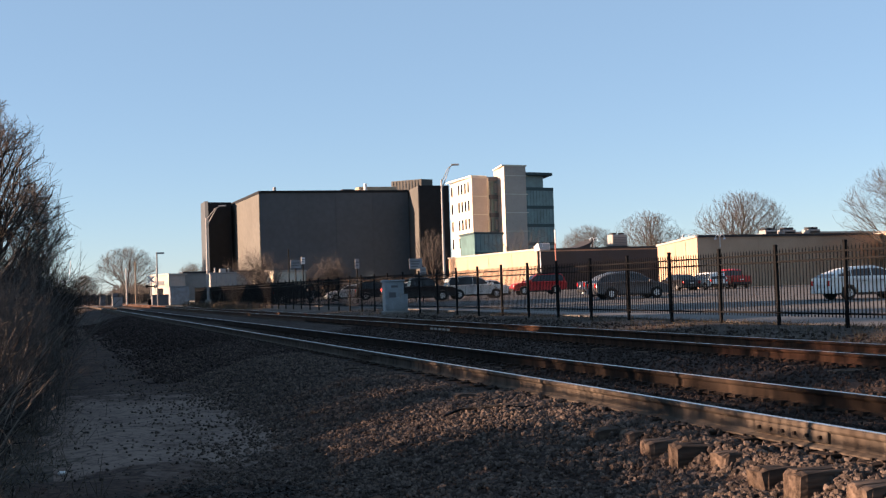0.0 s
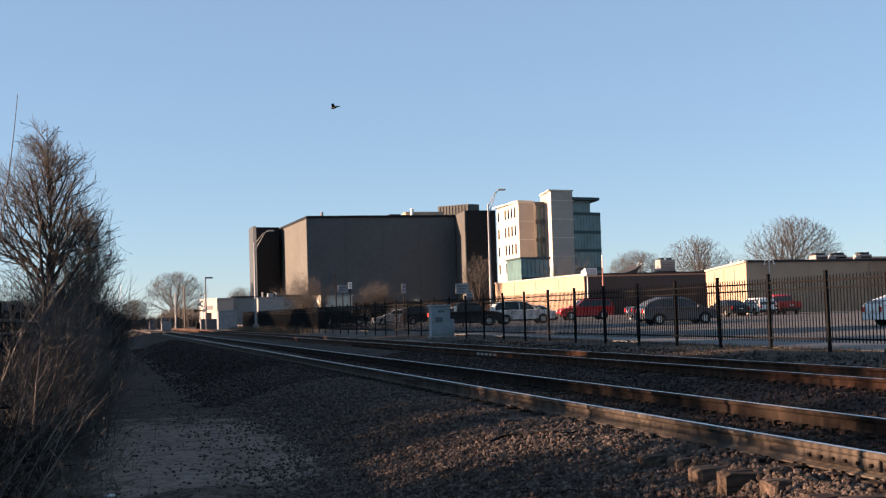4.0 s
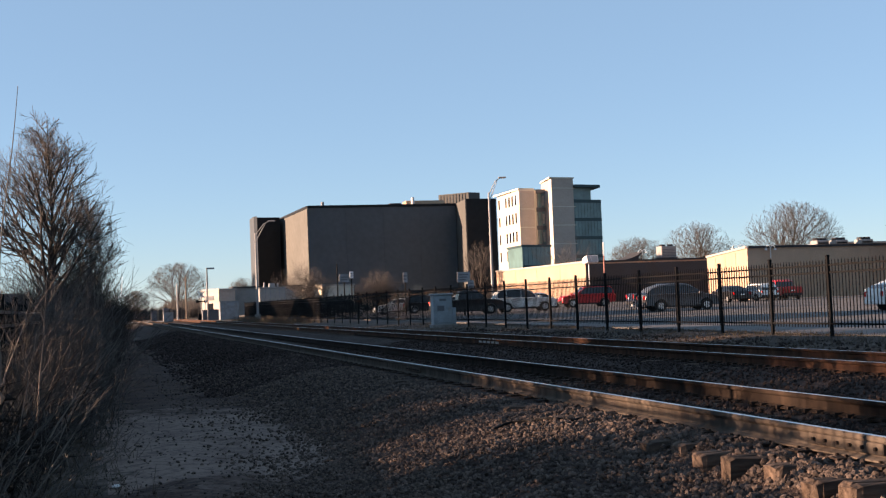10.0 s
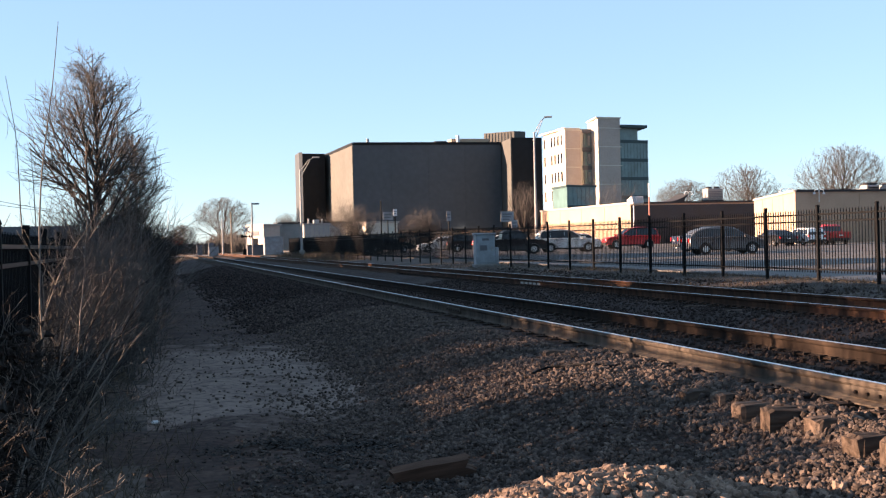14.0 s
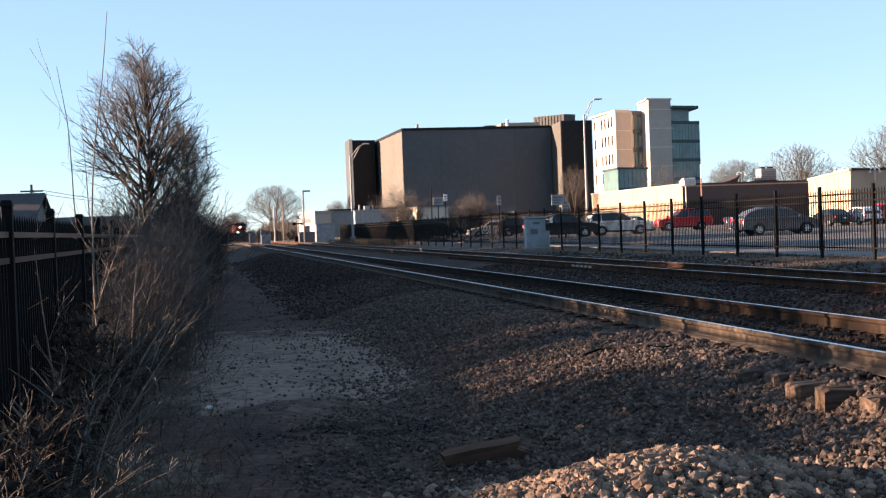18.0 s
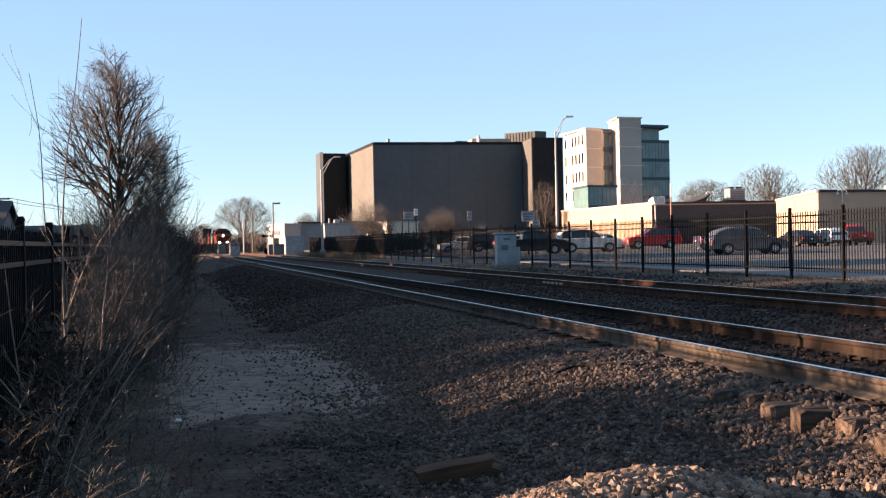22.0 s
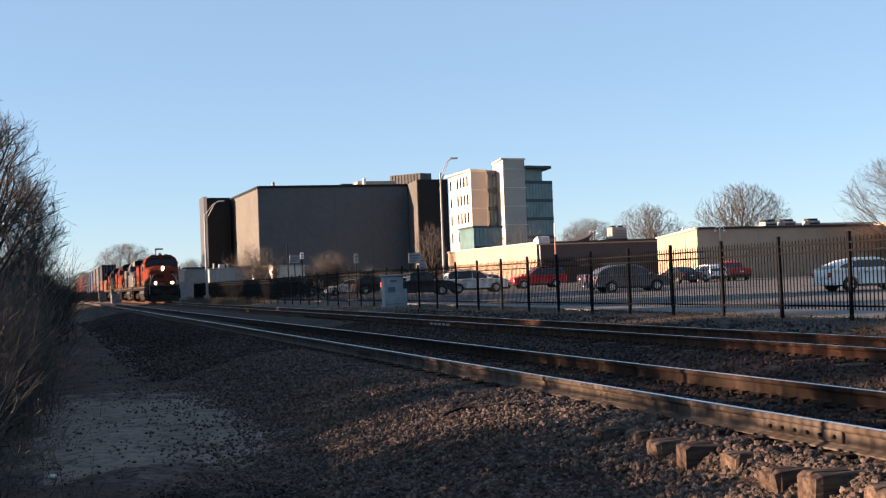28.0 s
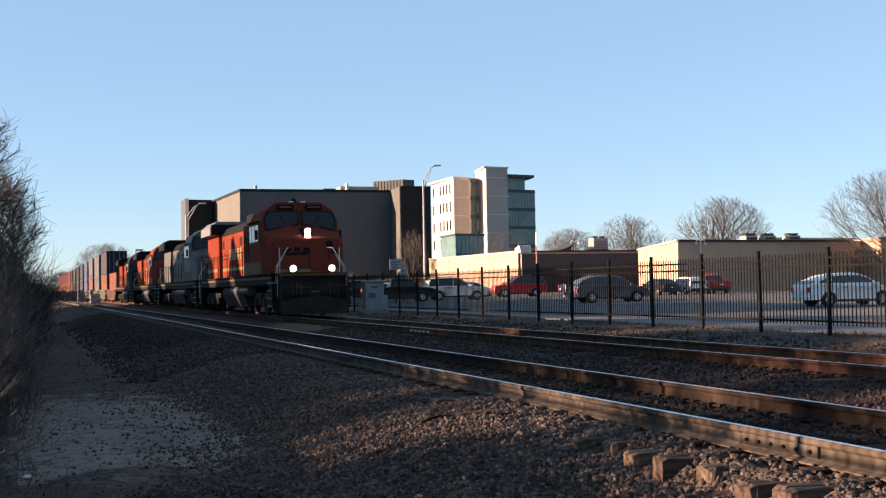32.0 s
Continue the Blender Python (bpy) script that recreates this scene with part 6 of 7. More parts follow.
def truck(t, yc, z):
    """A three-axle truck: side frames, wheels, journals and springs."""
    for s in (-1, 1):
        f = part("truck_frame", ex([(yc - 2.4, 0.75), (yc - 2.2, 0.95), (yc + 2.2, 0.95), (yc + 2.4, 0.75), (yc + 2.2, 0.5), (yc + 1.2, 0.42), (yc - 1.2, 0.42), (yc - 2.2, 0.5)], "x", s * 1.12 - 0.09, s * 1.12 + 0.09), "loco_grime", t)
        for dy in (-1.85, 0, 1.85):
            part("journal_box", bx(s * 1.24 - 0.06, s * 1.24 + 0.06, yc + dy - 0.17, yc + dy + 0.17, 0.38, 0.72, bevel=0.03), "loco_grime", f)
            part("spring", tb((s * 1.22, yc + dy + 0.4, 0.5), (s * 1.22, yc + dy + 0.4, 0.9), 0.09, n=8), "loco_grime", f)
    for dy in (-1.85, 0, 1.85):
        w = part("wheelset", tb((-0.85, yc + dy, 0.53), (0.85, yc + dy, 0.53), 0.1, n=8), "loco_grime", t)
        for s in (-1, 1):
            part("wheel", tb((s * 0.68, yc + dy, 0.53), (s * 0.81, yc + dy, 0.53), 0.53, n=24), "plate", w)


def locomotive(body, stripe, cabcol, label, big=True, front=True):
    """A six-axle diesel facing -y, its coupler face at y = 0, railhead at z = 0."""
    L = 22.3
    t = thing("locomotive", pose(FAR_TRACK, 0, RAIL_TOP), label, "locomotive")
    part("frame", bx(-1.5, 1.5, 1.0, L - 1.0, 1.25, 1.65, bevel=0.03), "loco_black", t)
    part("walkway", bx(-1.55, 1.55, 1.0, L - 1.0, 1.65, 1.7), "loco_black", t)
    part("frame_stripe", bx(-1.53, 1.53, 1.2, L - 1.2, 1.5, 1.58), "loco_olive", t)
    truck(t, 4.0, 0)
    truck(t, L - 4.0, 0)
    part("fuel_tank", ex([(-1.35, 1.2), (1.35, 1.2), (1.42, 0.9), (1.2, 0.32), (-1.2, 0.32), (-1.42, 0.9)], "y", 8.0, 14.2), "loco_grime", t)
    for s in (-1, 1):
        part("air_tank", tb((s * 1.25, 7.0, 1.05), (s * 1.25, 11.8, 1.05), 0.2, n=12), "loco_silver", t)
    # nose: full width, its face leaning back, a low ridge up to the windscreens
    def loft(sections, bevel=0.0):
        bm = bmesh.new()
        rings = [[bm.verts.new((x, y + lean * (z - 1.7), z)) for x, z in pts] for y, lean, pts in sections]
        n = len(rings[0])
        for p, q in zip(rings, rings[1:]):
            for i in range(n):
                bm.faces.new((p[i], p[(i + 1) % n], q[(i + 1) % n], q[i]))
        bm.faces.new(rings[0][::-1])
        bm.faces.new(rings[-1])
        if bevel:
            bmesh.ops.bevel(bm, geom=bm.edges[:], offset=bevel, segments=2, affect="EDGES")
        return bm

    def face_y(z):
        return 1.0 + 0.2 * (z - 1.7)

    nz = part("nose", loft([(1.0, 0.2, [(-1.3, 1.7), (1.3, 1.7), (1.34, 2.8), (1.18, 3.1), (-1.18, 3.1), (-1.34, 2.8)]), (1.16, 0.2, [(-1.42, 1.7), (1.42, 1.7), (1.45, 2.95), (1.28, 3.22), (-1.28, 3.22), (-1.45, 2.95)]), (2.75, 0.0, [(-1.6, 1.7), (1.6, 1.7), (1.6, 3.4), (0.5, 3.68), (-0.5, 3.68), (-1.6, 3.4)])], 0.03), cabcol, t)

    def on_face(name, outline, material, label="", out=0.02):
        bm = bmesh.new()
        lo, hi = [bm.verts.new((x, face_y(z) + 0.03, z)) for x, z in outline], [bm.verts.new((x, face_y(z) - out, z)) for x, z in outline]
        bm.faces.new(lo)
        bm.faces.new(hi[::-1])
        for i in range(len(outline)):
            j = (i + 1) % len(outline)
            bm.faces.new((lo[i], lo[j], hi[j], hi[i]))
        return part(name, bm, material, nz, label)
    door = on_face("nose_door", [(0.05, 1.76), (0.75, 1.76), (0.75, 2.7), (0.05, 2.7)], cabcol, out=0.015)
    for x0, x1 in ((0.0, 0.03), (0.78, 0.81)):
        on_face("door_seam", [(x0, 1.76), (x1, 1.76), (x1, 2.72), (x0, 2.72)], "loco_black", out=0.008)
    on_face("emblem_sweep", [(-1.12, 2.42), (-0.2, 2.42), (0.1, 2.5), (-0.15, 2.54), (-0.95, 2.5)], "loco_black", "dark swept emblem shape")
    for k in range(3):
        x = -1.0 + 0.37 * k
        on_face("emblem_block", [(x, 2.56), (x + 0.26, 2.56), (x + 0.32, 2.72), (x + 0.08, 2.72)], "loco_black", "dark plain emblem block")
    on_face("emblem_sweep", [(0.86, 2.5), (1.2, 2.44), (1.14, 2.62), (0.95, 2.66)], "loco_black", "dark swept emblem shape")
    on_face("lower_band", [(-1.2, 1.74), (1.2, 1.74), (1.2, 1.86), (-1.2, 1.86)], stripe, out=0.01)
    part("emblem_ring", tb((0.85, 1.6, 2.84), (0.85, face_y(2.84) - 0.03, 2.84), 0.15, n=16), "loco_black", nz)
    body_pts = [(-1.6, 1.7), (1.6, 1.7), (1.6, 3.85), (1.42, 4.28), (0.95, 4.62), (-0.95, 4.62), (-1.42, 4.28), (-1.6, 3.85)]
    front_pts = [(x * 0.97, z) for x, z in body_pts]
    cab = part("cab", loft([(2.3, 0.2, front_pts), (2.42, 0.2, body_pts), (5.4, 0.0, body_pts)]), cabcol, t)

    def screen_y(z):
        return 2.3 + 0.2 * (z - 1.7)
    for s in (-1, 1):
        pane = [(0.1, 3.74), (0.1, 4.22), (1.28, 4.2), (1.44, 3.95), (1.38, 3.5)]
        for nm, grow, mt, out in (("window_frame", 0.05, "loco_black", 0.02), ("windscreen", 0.0, "loco_glass", 0.035)):
            cx, cz = 0.72, 3.9
            q = [(s * (x + grow * (1 if x > cx else -1)), z + grow * (1 if z > cz else -1)) for x, z in pane]
            bm = bmesh.new()
            lo, hi = [bm.verts.new((x, screen_y(z) + 0.05, z)) for x, z in q], [bm.verts.new((x, screen_y(z) - out, z)) for x, z in q]
            bm.faces.new(lo)
            bm.faces.new(hi[::-1])
            for i in range(5):
                bm.faces.new((lo[i], lo[(i + 1) % 5], hi[(i + 1) % 5], hi[i]))
            part(nm, bm, mt, cab)
        part("wiper", tb((s * 0.6, screen_y(3.75) - 0.05, 3.75), (s * 0.85, screen_y(4.1) - 0.05, 4.1), 0.012, n=5), "loco_black", cab)
        num = part("number_board", bx(s * 0.58 - 0.34, s * 0.58 + 0.34, 2.74, 3.05, 4.32, 4.52, bevel=0.02), "loco_black", cab)
        part("number_bar", bx(s * 0.58 - 0.24, s * 0.58 + 0.24, 2.72, 2.745, 4.38, 4.45), "loco_silver", num)
        for y0, y1 in ((3.2, 3.85), (4.0, 4.6), (4.72, 5.2)):
            w = part("side_window", bx(s * 1.6 - 0.03, s * 1.6 + 0.03, y0, y1, 3.05, 3.72, bevel=0.01), "car_glass", cab)
            part("window_frame", bx(s * 1.6 - 0.02, s * 1.6 + 0.02, y0 - 0.06, y1 + 0.06, 2.98, 3.79), "loco_silver", w)
        part("mirror", bx(s * 1.74 - 0.06, s * 1.74 + 0.06, 2.95, 3.05, 3.1, 3.5, bevel=0.02), "loco_black", cab)
        part("sunshade", bx(s * 1.66 - 0.09, s * 1.66 + 0.09, 3.1, 5.3, 3.84, 3.88), cabcol, cab)
        part("beacon", bx(s * 0.25 - 0.08, s * 0.25 + 0.08, 3.1, 3.5, 4.58, 4.68, bevel=0.02), "white_paint", cab)
    part("horn", tb((0, 4.4, 4.7), (0, 3.9, 4.75), 0.05, 0.12, n=8), "loco_black", cab)
    part("roof_unit", bx(-0.8, 0.8, 4.2, 5.2, 4.58, 4.72, bevel=0.04), "loco_black", cab)
    # long hood
    hood = [(-0.95, 1.7), (0.95, 1.7), (0.95, 3.85), (0.7, 4.25), (-0.7, 4.25), (-0.95, 3.85)]
    part("hood", ex(hood, "y", 5.4, 17.5), body, t)
    part("hood_roof", ex([(-0.97, 3.86), (-0.71, 4.27), (0.71, 4.27), (0.97, 3.86), (0.9, 3.8), (-0.9, 3.8)], "y", 5.42, 17.48), "loco_black", t)
    part("blower_housing", bx(-1.48, 1.48, 5.45, 7.6, 1.7, 3.9, bevel=0.05), body, t)
    part("exhaust_stack", bx(-0.4, 0.4, 10.8, 11.9, 4.25, 4.55, bevel=0.04), "loco_black", t)
    part("dynamic_brake", bx(-1.0, 1.0, 7.7, 9.6, 3.9, 4.5, bevel=0.08), "loco_black", t)
    part("radiator_body", bx(-1.15, 1.15, 17.2, 21.0, 1.7, 3.85, bevel=0.04), body, t)
    part("radiator_wing", ex([(-1.55, 3.95), (1.55, 3.95), (1.55, 4.35), (1.2, 4.65), (-1.2, 4.65), (-1.55, 4.35)], "y", 17.3, 20.8), "loco_wing" if front else "loco_black", t)
    part("radiator_screen", bx(-1.5, 1.5, 17.22, 17.3, 3.97, 4.5), "loco_black", t)
    part("side_band", bx(-1.49, 1.49, 5.5, 7.55, 1.72, 2.25), "loco_olive", t)
    part("cab_band", bx(-1.61, 1.61, 2.8, 5.38, 1.72, 2.2), "loco_olive", t)
    for s in (-1, 1):
        for y in (5.7, 6.25, 6.8, 7.35):
            part("door_edge", bx(s * 1.48 - 0.015, s * 1.48 + 0.015, y, y + 0.06, 2.3, 3.4), "loco_black", t)
        part("door_edge", bx(s * 1.48 - 0.014, s * 1.48 + 0.014, 5.76, 7.35, 3.34, 3.4), "loco_black", t)
    part("hood_stripe", bx(-0.962, 0.962, 5.5, 17.4, 2.05, 2.2), stripe, t)
    part("hood_band", bx(-1.162, 1.162, 17.25, 20.95, 2.05, 2.2), stripe, t)
    for i in range(10):
        y = 8.2 + i * 0.9
        for s in (-1, 1):
            d = part("hood_door", bx(s * 0.955 - 0.012, s * 0.955 + 0.012, y, y + 0.84, 2.3, 3.7, bevel=0.006), body, t)
            part("latch", bx(s * 0.972 - 0.012, s * 0.972 + 0.012, y + 0.72, y + 0.77, 2.9, 3.05), "loco_black", d)
            if i % 3 == 0:
                part("vent", bx(s * 0.972 - 0.008, s * 0.972 + 0.008, y + 0.1, y + 0.65, 3.2, 3.6), "loco_black", d)
    for s in (-1, 1):
        for k in range(5 if body == "loco_orange" else 0):
            part("emblem_bar", bx(s * 0.972 - 0.006, s * 0.972 + 0.006, 11.2 + k * 0.75, 11.7 + k * 0.75, 2.55, 3.1), "loco_yellow" if body == "loco_orange" else "white_paint", t, "large plain emblem block")
    # handrails and stanchions
    for s in (-1, 1):
        rail = part("handrail", tb((s * 1.52, 5.6, 2.75), (s * 1.52, 20.9, 2.75), 0.02, n=6), "loco_black", t)
        for i in range(10):
            part("stanchion", tb((s * 1.52, 7.7 + i * 1.45, 1.7), (s * 1.52, 7.7 + i * 1.45, 2.75), 0.02, n=5), "loco_black", rail)
        for y in (1.1, L - 1.1):
            o = part("step_well", bx(s * 1.3 - 0.25, s * 1.3 + 0.25, y - 0.35, y + 0.35, 0.35, 1.3), "loco_black", t)
            for k in range(4):
                part("step", bx(s * 1.5 - 0.12, s * 1.5 + 0.12, y - 0.3, y + 0.3, 0.42 + k * 0.3, 0.46 + k * 0.3), "handrail", o)
        for dy in (0.0, 0.3):
            bm = tb((s * 0.9, 0.95 + dy, 2.7), (s * 1.34, 0.7 + dy, 1.95), 0.017, n=6)
            tube(bm, (s * 1.34, 0.7 + dy, 1.95), (s * 1.36, 0.7 + dy, 0.8), 0.017, n=6)
            tube(bm, (s * 0.9, 0.95 + dy, 2.7), (s * 0.75, 1.25, 2.7), 0.017, n=6)
            part("grab_rail", bm, "rail_pale", t)
        part("grab_rail", tb((s * 1.2, 1.0, 1.7), (s * 1.2, 1.0, 2.7), 0.022, n=6), "rail_pale", t)
    # pilot, coupler, lights
    part("pilot", ex([(0.55, 1.65), (0.25, 0.9), (0.1, 0.12), (0.35, 0.12), (1.0, 0.7), (1.0, 1.65)], "x", -1.34, 1.34), "loco_black", t)
    part("rear_pilot", ex([(L - 0.55, 1.65), (L - 0.3, 0.9), (L - 0.2, 0.3), (L - 0.4, 0.3), (L - 1.0, 0.8), (L - 1.0, 1.65)], "x", -1.5, 1.5), "loco_black", t)
    part("sill_stripe", bx(-1.33, 1.33, 0.47, 0.5, 1.6, 1.68), "loco_olive", t, "faded yellow sill edge")
    part("plow", ex([(-1.3, 0.12), (1.3, 0.12), (1.3, 0.62), (0.35, 0.78), (-0.35, 0.78), (-1.3, 0.62)], "y", 0.02, 0.08), "loco_grime", t)
    for k in range(6):
        u = (k % 3) * 0.16 + 0.55
        sx = 1 if k < 3 else -1
        part("hose", tb((sx * u, 0.16, 1.3), (sx * (u + 0.03), 0.0, 0.85), 0.028, n=6), "loco_grime", t)
    for sx in (-1, 1):
        part("corner_post", bx(sx * 1.3 - 0.04, sx * 1.3 + 0.04, 0.13, 0.2, 0.3, 1.6), "loco_grime", t)
        part("uncoupling_lever", tb((sx * 0.2, 0.08, 1.12), (sx * 1.25, 0.08, 1.2), 0.018, n=5), "loco_grime", t)
    part("front_porch", bx(-1.36, 1.36, 0.5, 1.5, 1.6, 1.7), "loco_black", t)
    for y in (0.25, L - 0.25):
        c = part("coupler", bx(-0.18, 0.18, y - 0.25, y + 0.35, 0.72, 1.0, bevel=0.05), "loco_grime", t)
        part("air_hose", tb((0.45, y, 0.9), (0.5, y - 0.1, 0.35), 0.03, n=6), "loco_black", c)
    lamp = "headlamp" if front else "car_glass"
    hl = part("headlight_case", bx(-0.16, 0.16, 1.34, 2.3, 2.98, 3.52, bevel=0.03), "loco_black", t)
    for z in (3.13, 3.37):
        part("headlight", tb((0, 1.36, z), (0, 1.31, z), 0.105, n=14), lamp, hl)
    for s in (-1, 1):
        d = part("ditch_light_case", tb((s * 0.77, 0.75, 1.88), (s * 0.77, 0.52, 1.88), 0.16, n=14), "loco_black", t)
        part("ditch_light", tb((s * 0.77, 0.53, 1.88), (s * 0.77, 0.49, 1.88), 0.11, n=14), lamp, d)
    return t


M["box_blue"] = mat("box_blue", (0.008, 0.012, 0.025), 0.6, fine=14, broad=0.8, var=0.18, bump=0.05, spec=0.2)
M["box_orange"] = mat("box_orange", (0.12, 0.026, 0.01), 0.6, fine=14, broad=0.8, var=0.18, bump=0.05, spec=0.2)
M["box_grey"] = mat("box_grey", (0.06, 0.063, 0.068), 0.6, fine=14, broad=0.8, var=0.15, bump=0.05, spec=0.2)
M["box_red"] = mat("box_red", (0.1, 0.013, 0.01), 0.6, fine=14, broad=0.8, var=0.18, bump=0.05, spec=0.2)
M["box_teal"] = mat("box_teal", (0.02, 0.045, 0.1), 0.6, fine=14, broad=0.8, var=0.18, bump=0.05, spec=0.2)
M["box_black"] = mat("box_black", (0.012, 0.013, 0.015), 0.7, fine=14, broad=0.8, var=0.18, bump=0.05, spec=0.2)
M["well_red"] = mat("well_red", (0.09, 0.035, 0.022), 0.75, fine=14, broad=1.0, var=0.3, bump=0.1)
M["well_yellow"] = mat("well_yellow", (0.11, 0.095, 0.075), 0.75, fine=14, broad=1.0, var=0.3, bump=0.1)

BOX_PARTS = {}


def corrugated(length, h):
    """Side sheet outline of a container, pressed in and out along its length."""
    pts, y = [], 0.25
    while y < length - 0.3:
        pts += [(1.2, y), (1.2, y + 0.1), (1.165, y + 0.14), (1.165, y + 0.24)]
        y += 0.28
    return pts


def container(colour, label, L=12.2, h=2.9):
    t = thing("container", pose(0, 0, 0), label, "container", "containers on the train")
    key = (L, h)
    if key not in BOX_PARTS:
        side = corrugated(L, h)
        bm = bmesh.new()
        full = [(-1.165, 0.12)] + [(-x, y) for x, y in side] + [(-1.165, L - 0.12), (1.165, L - 0.12)] + [(x, y) for x, y in reversed(side)] + [(1.165, 0.12)]
        extrude(bm, full, "z", 0.12, h - 0.06)
        shell = bm
        fr = bmesh.new()
        for sx in (-1, 1):
            for y in (0.0, L - 0.16):
                box(fr, sx * 1.14 - 0.08, sx * 1.14 + 0.08, y, y + 0.16, 0, h)
            box(fr, sx * 1.15 - 0.07, sx * 1.15 + 0.07, 0.16, L - 0.16, 0, 0.16)
            box(fr, sx * 1.17 - 0.05, sx * 1.17 + 0.05, 0.16, L - 0.16, h - 0.1, h)
        for y in (0.0, L - 0.16):
            box(fr, -1.06, 1.06, y + 0.02, y + 0.14, 0, 0.16)
            box(fr, -1.06, 1.06, y + 0.02, y + 0.14, h - 0.12, h)
        door = bmesh.new()
        for sx in (-0.85, -0.35, 0.35, 0.85):
            tube(door, (sx, 0.06, 0.2), (sx, 0.06, h - 0.2), 0.025, n=6)
        made = []
        for b in (shell, fr, door):
            bmesh.ops.recalc_face_normals(b, faces=b.faces)
            me = bpy.data.meshes.new("container_mesh")
            b.to_mesh(me)
            b.free()
            made.append(me)
        BOX_PARTS[key] = made
    for nm, me in zip(("shell", "frame", "locking_gear"), BOX_PARTS[key]):
        c = me.copy()
        c.materials.append(M["galv"] if nm == "locking_gear" else M[colour])
        o = new(nm, c)
        o.parent = t
    return t


def well_car(colour, label):
    """A well car 17 m long; its well carries one stack. Front coupler at y = 0."""
    L = 17.0
    t = thing("well_car", pose(0, 0, 0), label, "railway car", "well cars of the train")
    for s in (-1, 1):
        part("side_sill", ex([(1.6, 1.05), (2.4, 0.35), (L - 2.4, 0.35), (L - 1.6, 1.05), (L - 2.0, 1.5), (2.0, 1.5)], "x", s * 1.42 - 0.05, s * 1.42 + 0.05), colour, t)
        for i in range(9):
            part("rib", bx(s * 1.48 - 0.03, s * 1.48 + 0.03, 2.9 + i * 1.4, 3.0 + i * 1.4, 0.4, 1.45), colour, t)
    part("floor", bx(-1.37, 1.37, 2.3, L - 2.3, 0.36, 0.44), colour, t)
    for y0, y1 in ((0.3, 2.2), (L - 2.2, L - 0.3)):
        part("end_platform", bx(-1.4, 1.4, y0, y1, 0.98, 1.12, bevel=0.02), colour, t)
        yc = (y0 + y1) / 2
        for s in (-1, 1):
            f = part("truck_frame", ex([(yc - 1.1, 0.62), (yc - 0.5, 0.8), (yc + 0.5, 0.8), (yc + 1.1, 0.62), (yc + 0.9, 0.4), (yc - 0.9, 0.4)], "x", s * 1.02 - 0.07, s * 1.02 + 0.07), "loco_grime", t)
            for dy in (-0.85, 0.85):
                part("wheel", tb((s * 0.68, yc + dy, 0.44), (s * 0.81, yc + dy, 0.44), 0.44, n=18), "plate", f)
        part("brake_gear", bx(-0.8, 0.8, yc - 0.3, yc + 0.3, 1.12, 1.5, bevel=0.05), "loco_grime", t)
    part("coupler", bx(-0.14, 0.14, -0.3, 0.5, 0.72, 0.98), "loco_grime", t)
    return t


# ---- a bird that crosses the sky ----
def bird():
    t = thing("bird", pose(35.8, 51.9, 7.25), "small dark bird in flight", "bird")
    bm = bmesh.new()
    bmesh.ops.create_icosphere(bm, subdivisions=1, radius=0.09, matrix=Matrix.Diagonal((2.2, 0.8, 0.8, 1)))
    part("body", bm, "trim_black", t)
    for s in (-1, 1):
        bm = bmesh.new()
        v = [bm.verts.new(p) for p in ((0.1, 0, 0.02), (-0.08, 0, 0.02), (-0.12, s * 0.34, 0.12), (0.0, s * 0.36, 0.13), (0.1, 0, 0.04), (-0.08, 0, 0.04), (-0.12, s * 0.34, 0.13), (0.0, s * 0.36, 0.14))]
        for q in ((0, 1, 2, 3), (7, 6, 5, 4), (0, 3, 7, 4), (1, 5, 6, 2), (2, 6, 7, 3), (0, 4, 5, 1)):
            bm.faces.new([v[i] for i in q])
        part("wing", bm, "trim_black", t)
    part("tail", bx(-0.3, -0.14, -0.05, 0.05, -0.01, 0.02), "trim_black", t)
    return t


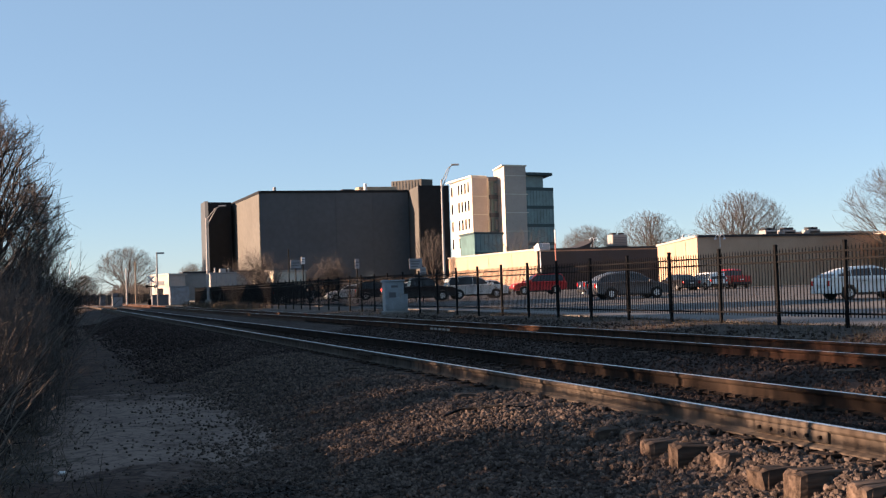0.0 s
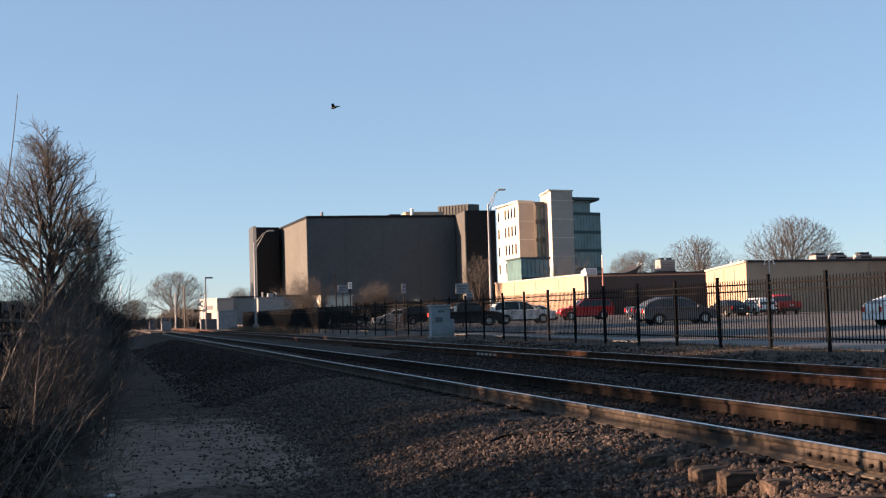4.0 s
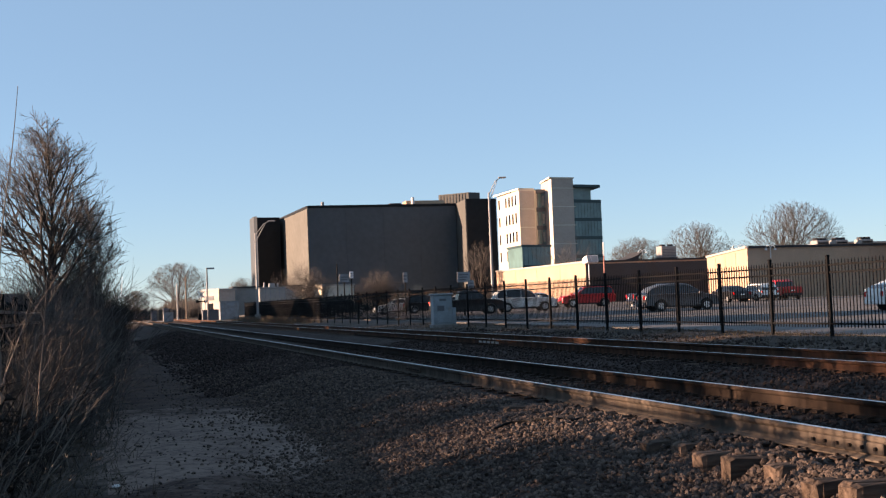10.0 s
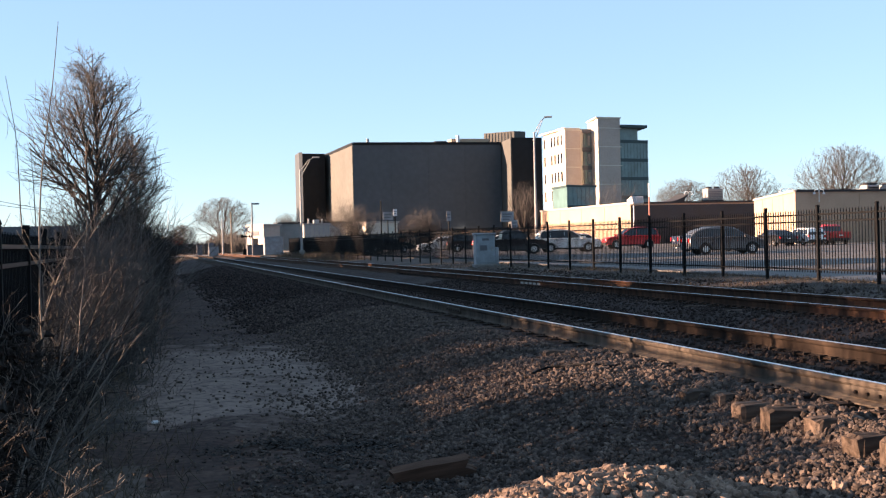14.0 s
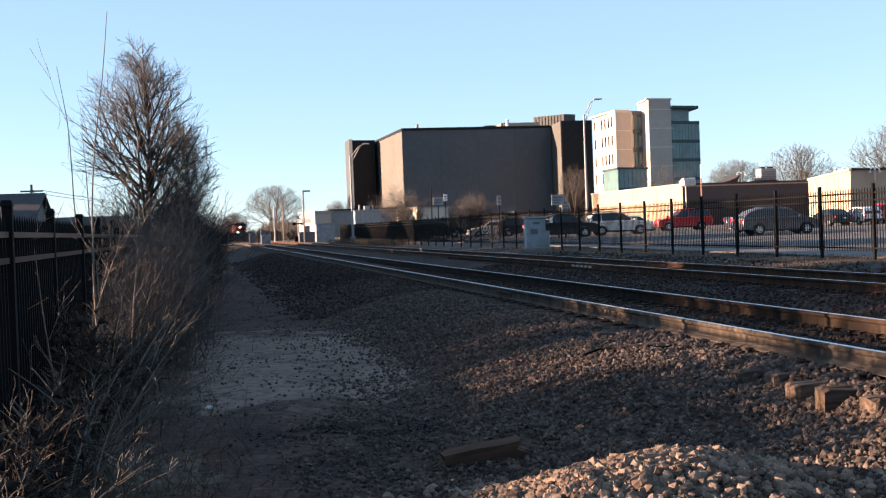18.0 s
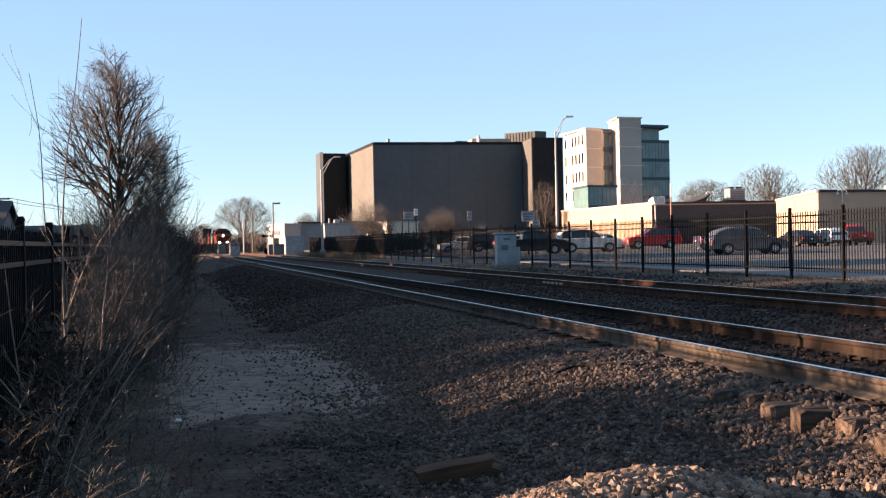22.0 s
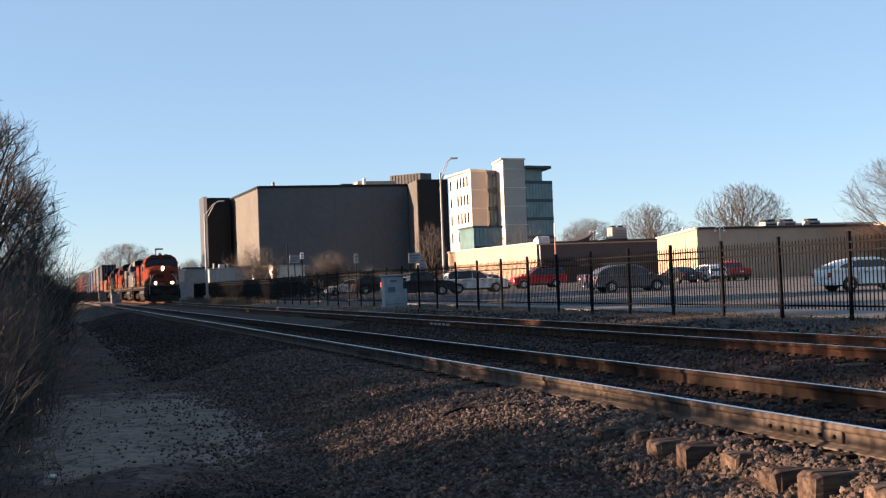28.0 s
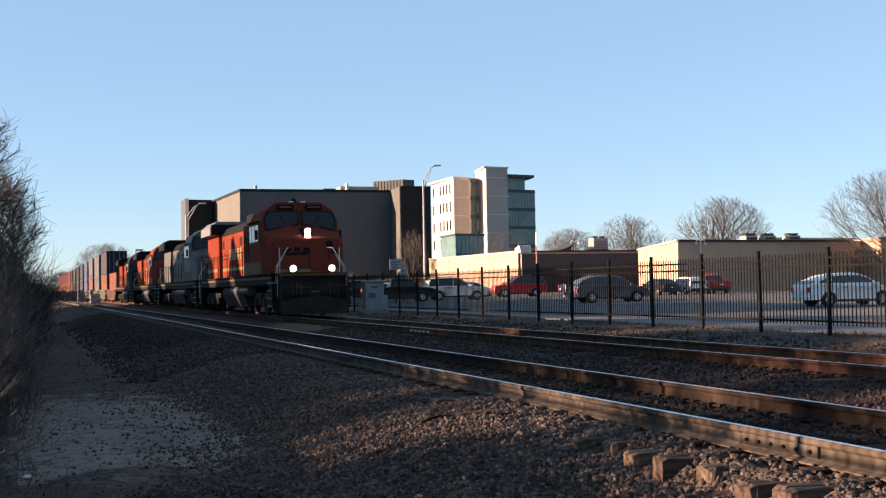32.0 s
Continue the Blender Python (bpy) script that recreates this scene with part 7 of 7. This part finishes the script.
# y of the leading coupler at each time: the train comes down the far track towards the eye
TRAIN = [(0.0, 713), (3.0, 655), (6.0, 594), (9.0, 536), (13.0, 458), (16.0, 386), (19.0, 315), (21.0, 270), (23.0, 226), (25.5, 170.5), (28.0, 118.6), (29.0, 99.6), (30.5, 72.2), (32.0, 46.2)]
RIDERS = []
_lead = [
    locomotive("loco_orange", "loco_yellow", "loco_orange", "orange and black diesel locomotive with headlights lit"),
    locomotive("loco_silver", "loco_olive", "loco_silver", "grimy silver-grey diesel locomotive, second in the train", front=False),
    locomotive("loco_orange", "loco_olive", "loco_orange", "faded orange diesel locomotive with a black roof, third in the train", front=False),
    locomotive("loco_orange", "loco_green", "loco_black", "orange and black diesel locomotive, fourth in the train", front=False),
]
for _i, _l in enumerate(_lead):
    RIDERS.append((_l, _i * 22.4, 0.0))
_STACKS = [("box_orange", ""), ("box_orange", "box_blue"), ("box_grey", "box_grey"), ("box_orange", "box_grey"), ("box_teal", "box_teal"), ("box_blue", "box_blue"), ("box_blue", "box_black"), ("box_black", "box_blue"), ("box_red", "box_black"), ("box_red", "box_red"), ("box_orange", "box_red"), ("box_red", "box_red"), ("box_orange", "box_red"), ("box_red", "box_orange"), ("box_red", "box_red")]
_SAY = {"box_blue": "dark blue", "box_orange": "rusty orange", "box_grey": "pale grey", "box_teal": "sky blue", "box_red": "dull red", "box_black": "dark charcoal"}
_y = 4 * 22.4
for _i, (_a, _b) in enumerate(_STACKS):
    RIDERS.append((well_car("well_yellow" if _i % 3 else "well_red", "weathered well car carrying two stacked containers" if _b else "weathered well car carrying one container"), _y, 0.0))
    RIDERS.append((container(_a, _SAY[_a] + " corrugated shipping container in a well car"), _y + 2.4, 0.46))
    if _b:
        RIDERS.append((container(_b, _SAY[_b] + " corrugated shipping container stacked on another"), _y + 2.4, 3.37))
    _y += 17.0
_bird = bird()


def motions():
    for ob, back, up in RIDERS:
        walk(ob, [(t, pose(FAR_TRACK, y + back, RAIL_TOP + 0.004 + up)) for t, y in TRAIN])
    walk(_bird, [(0.0, pose(53.5, 46.6, 5.5, 0, 0, 165)), (2.0, pose(36.15, 51.9, 6.93, 0, 0, 163)), (2.5, pose(31.65, 53.2, 7.38, 0, 5, 160)), (3.0, pose(25.6, 54.9, 8.52, 0, 8, 158)), (3.5, pose(18.4, 56.8, 10.2, 0, 8, 155)), (5.0, pose(-2.0, 63, 15.5, 0, 8, 150)), (32.0, pose(-340, 170, 80, 0, 8, 150))])


motions()
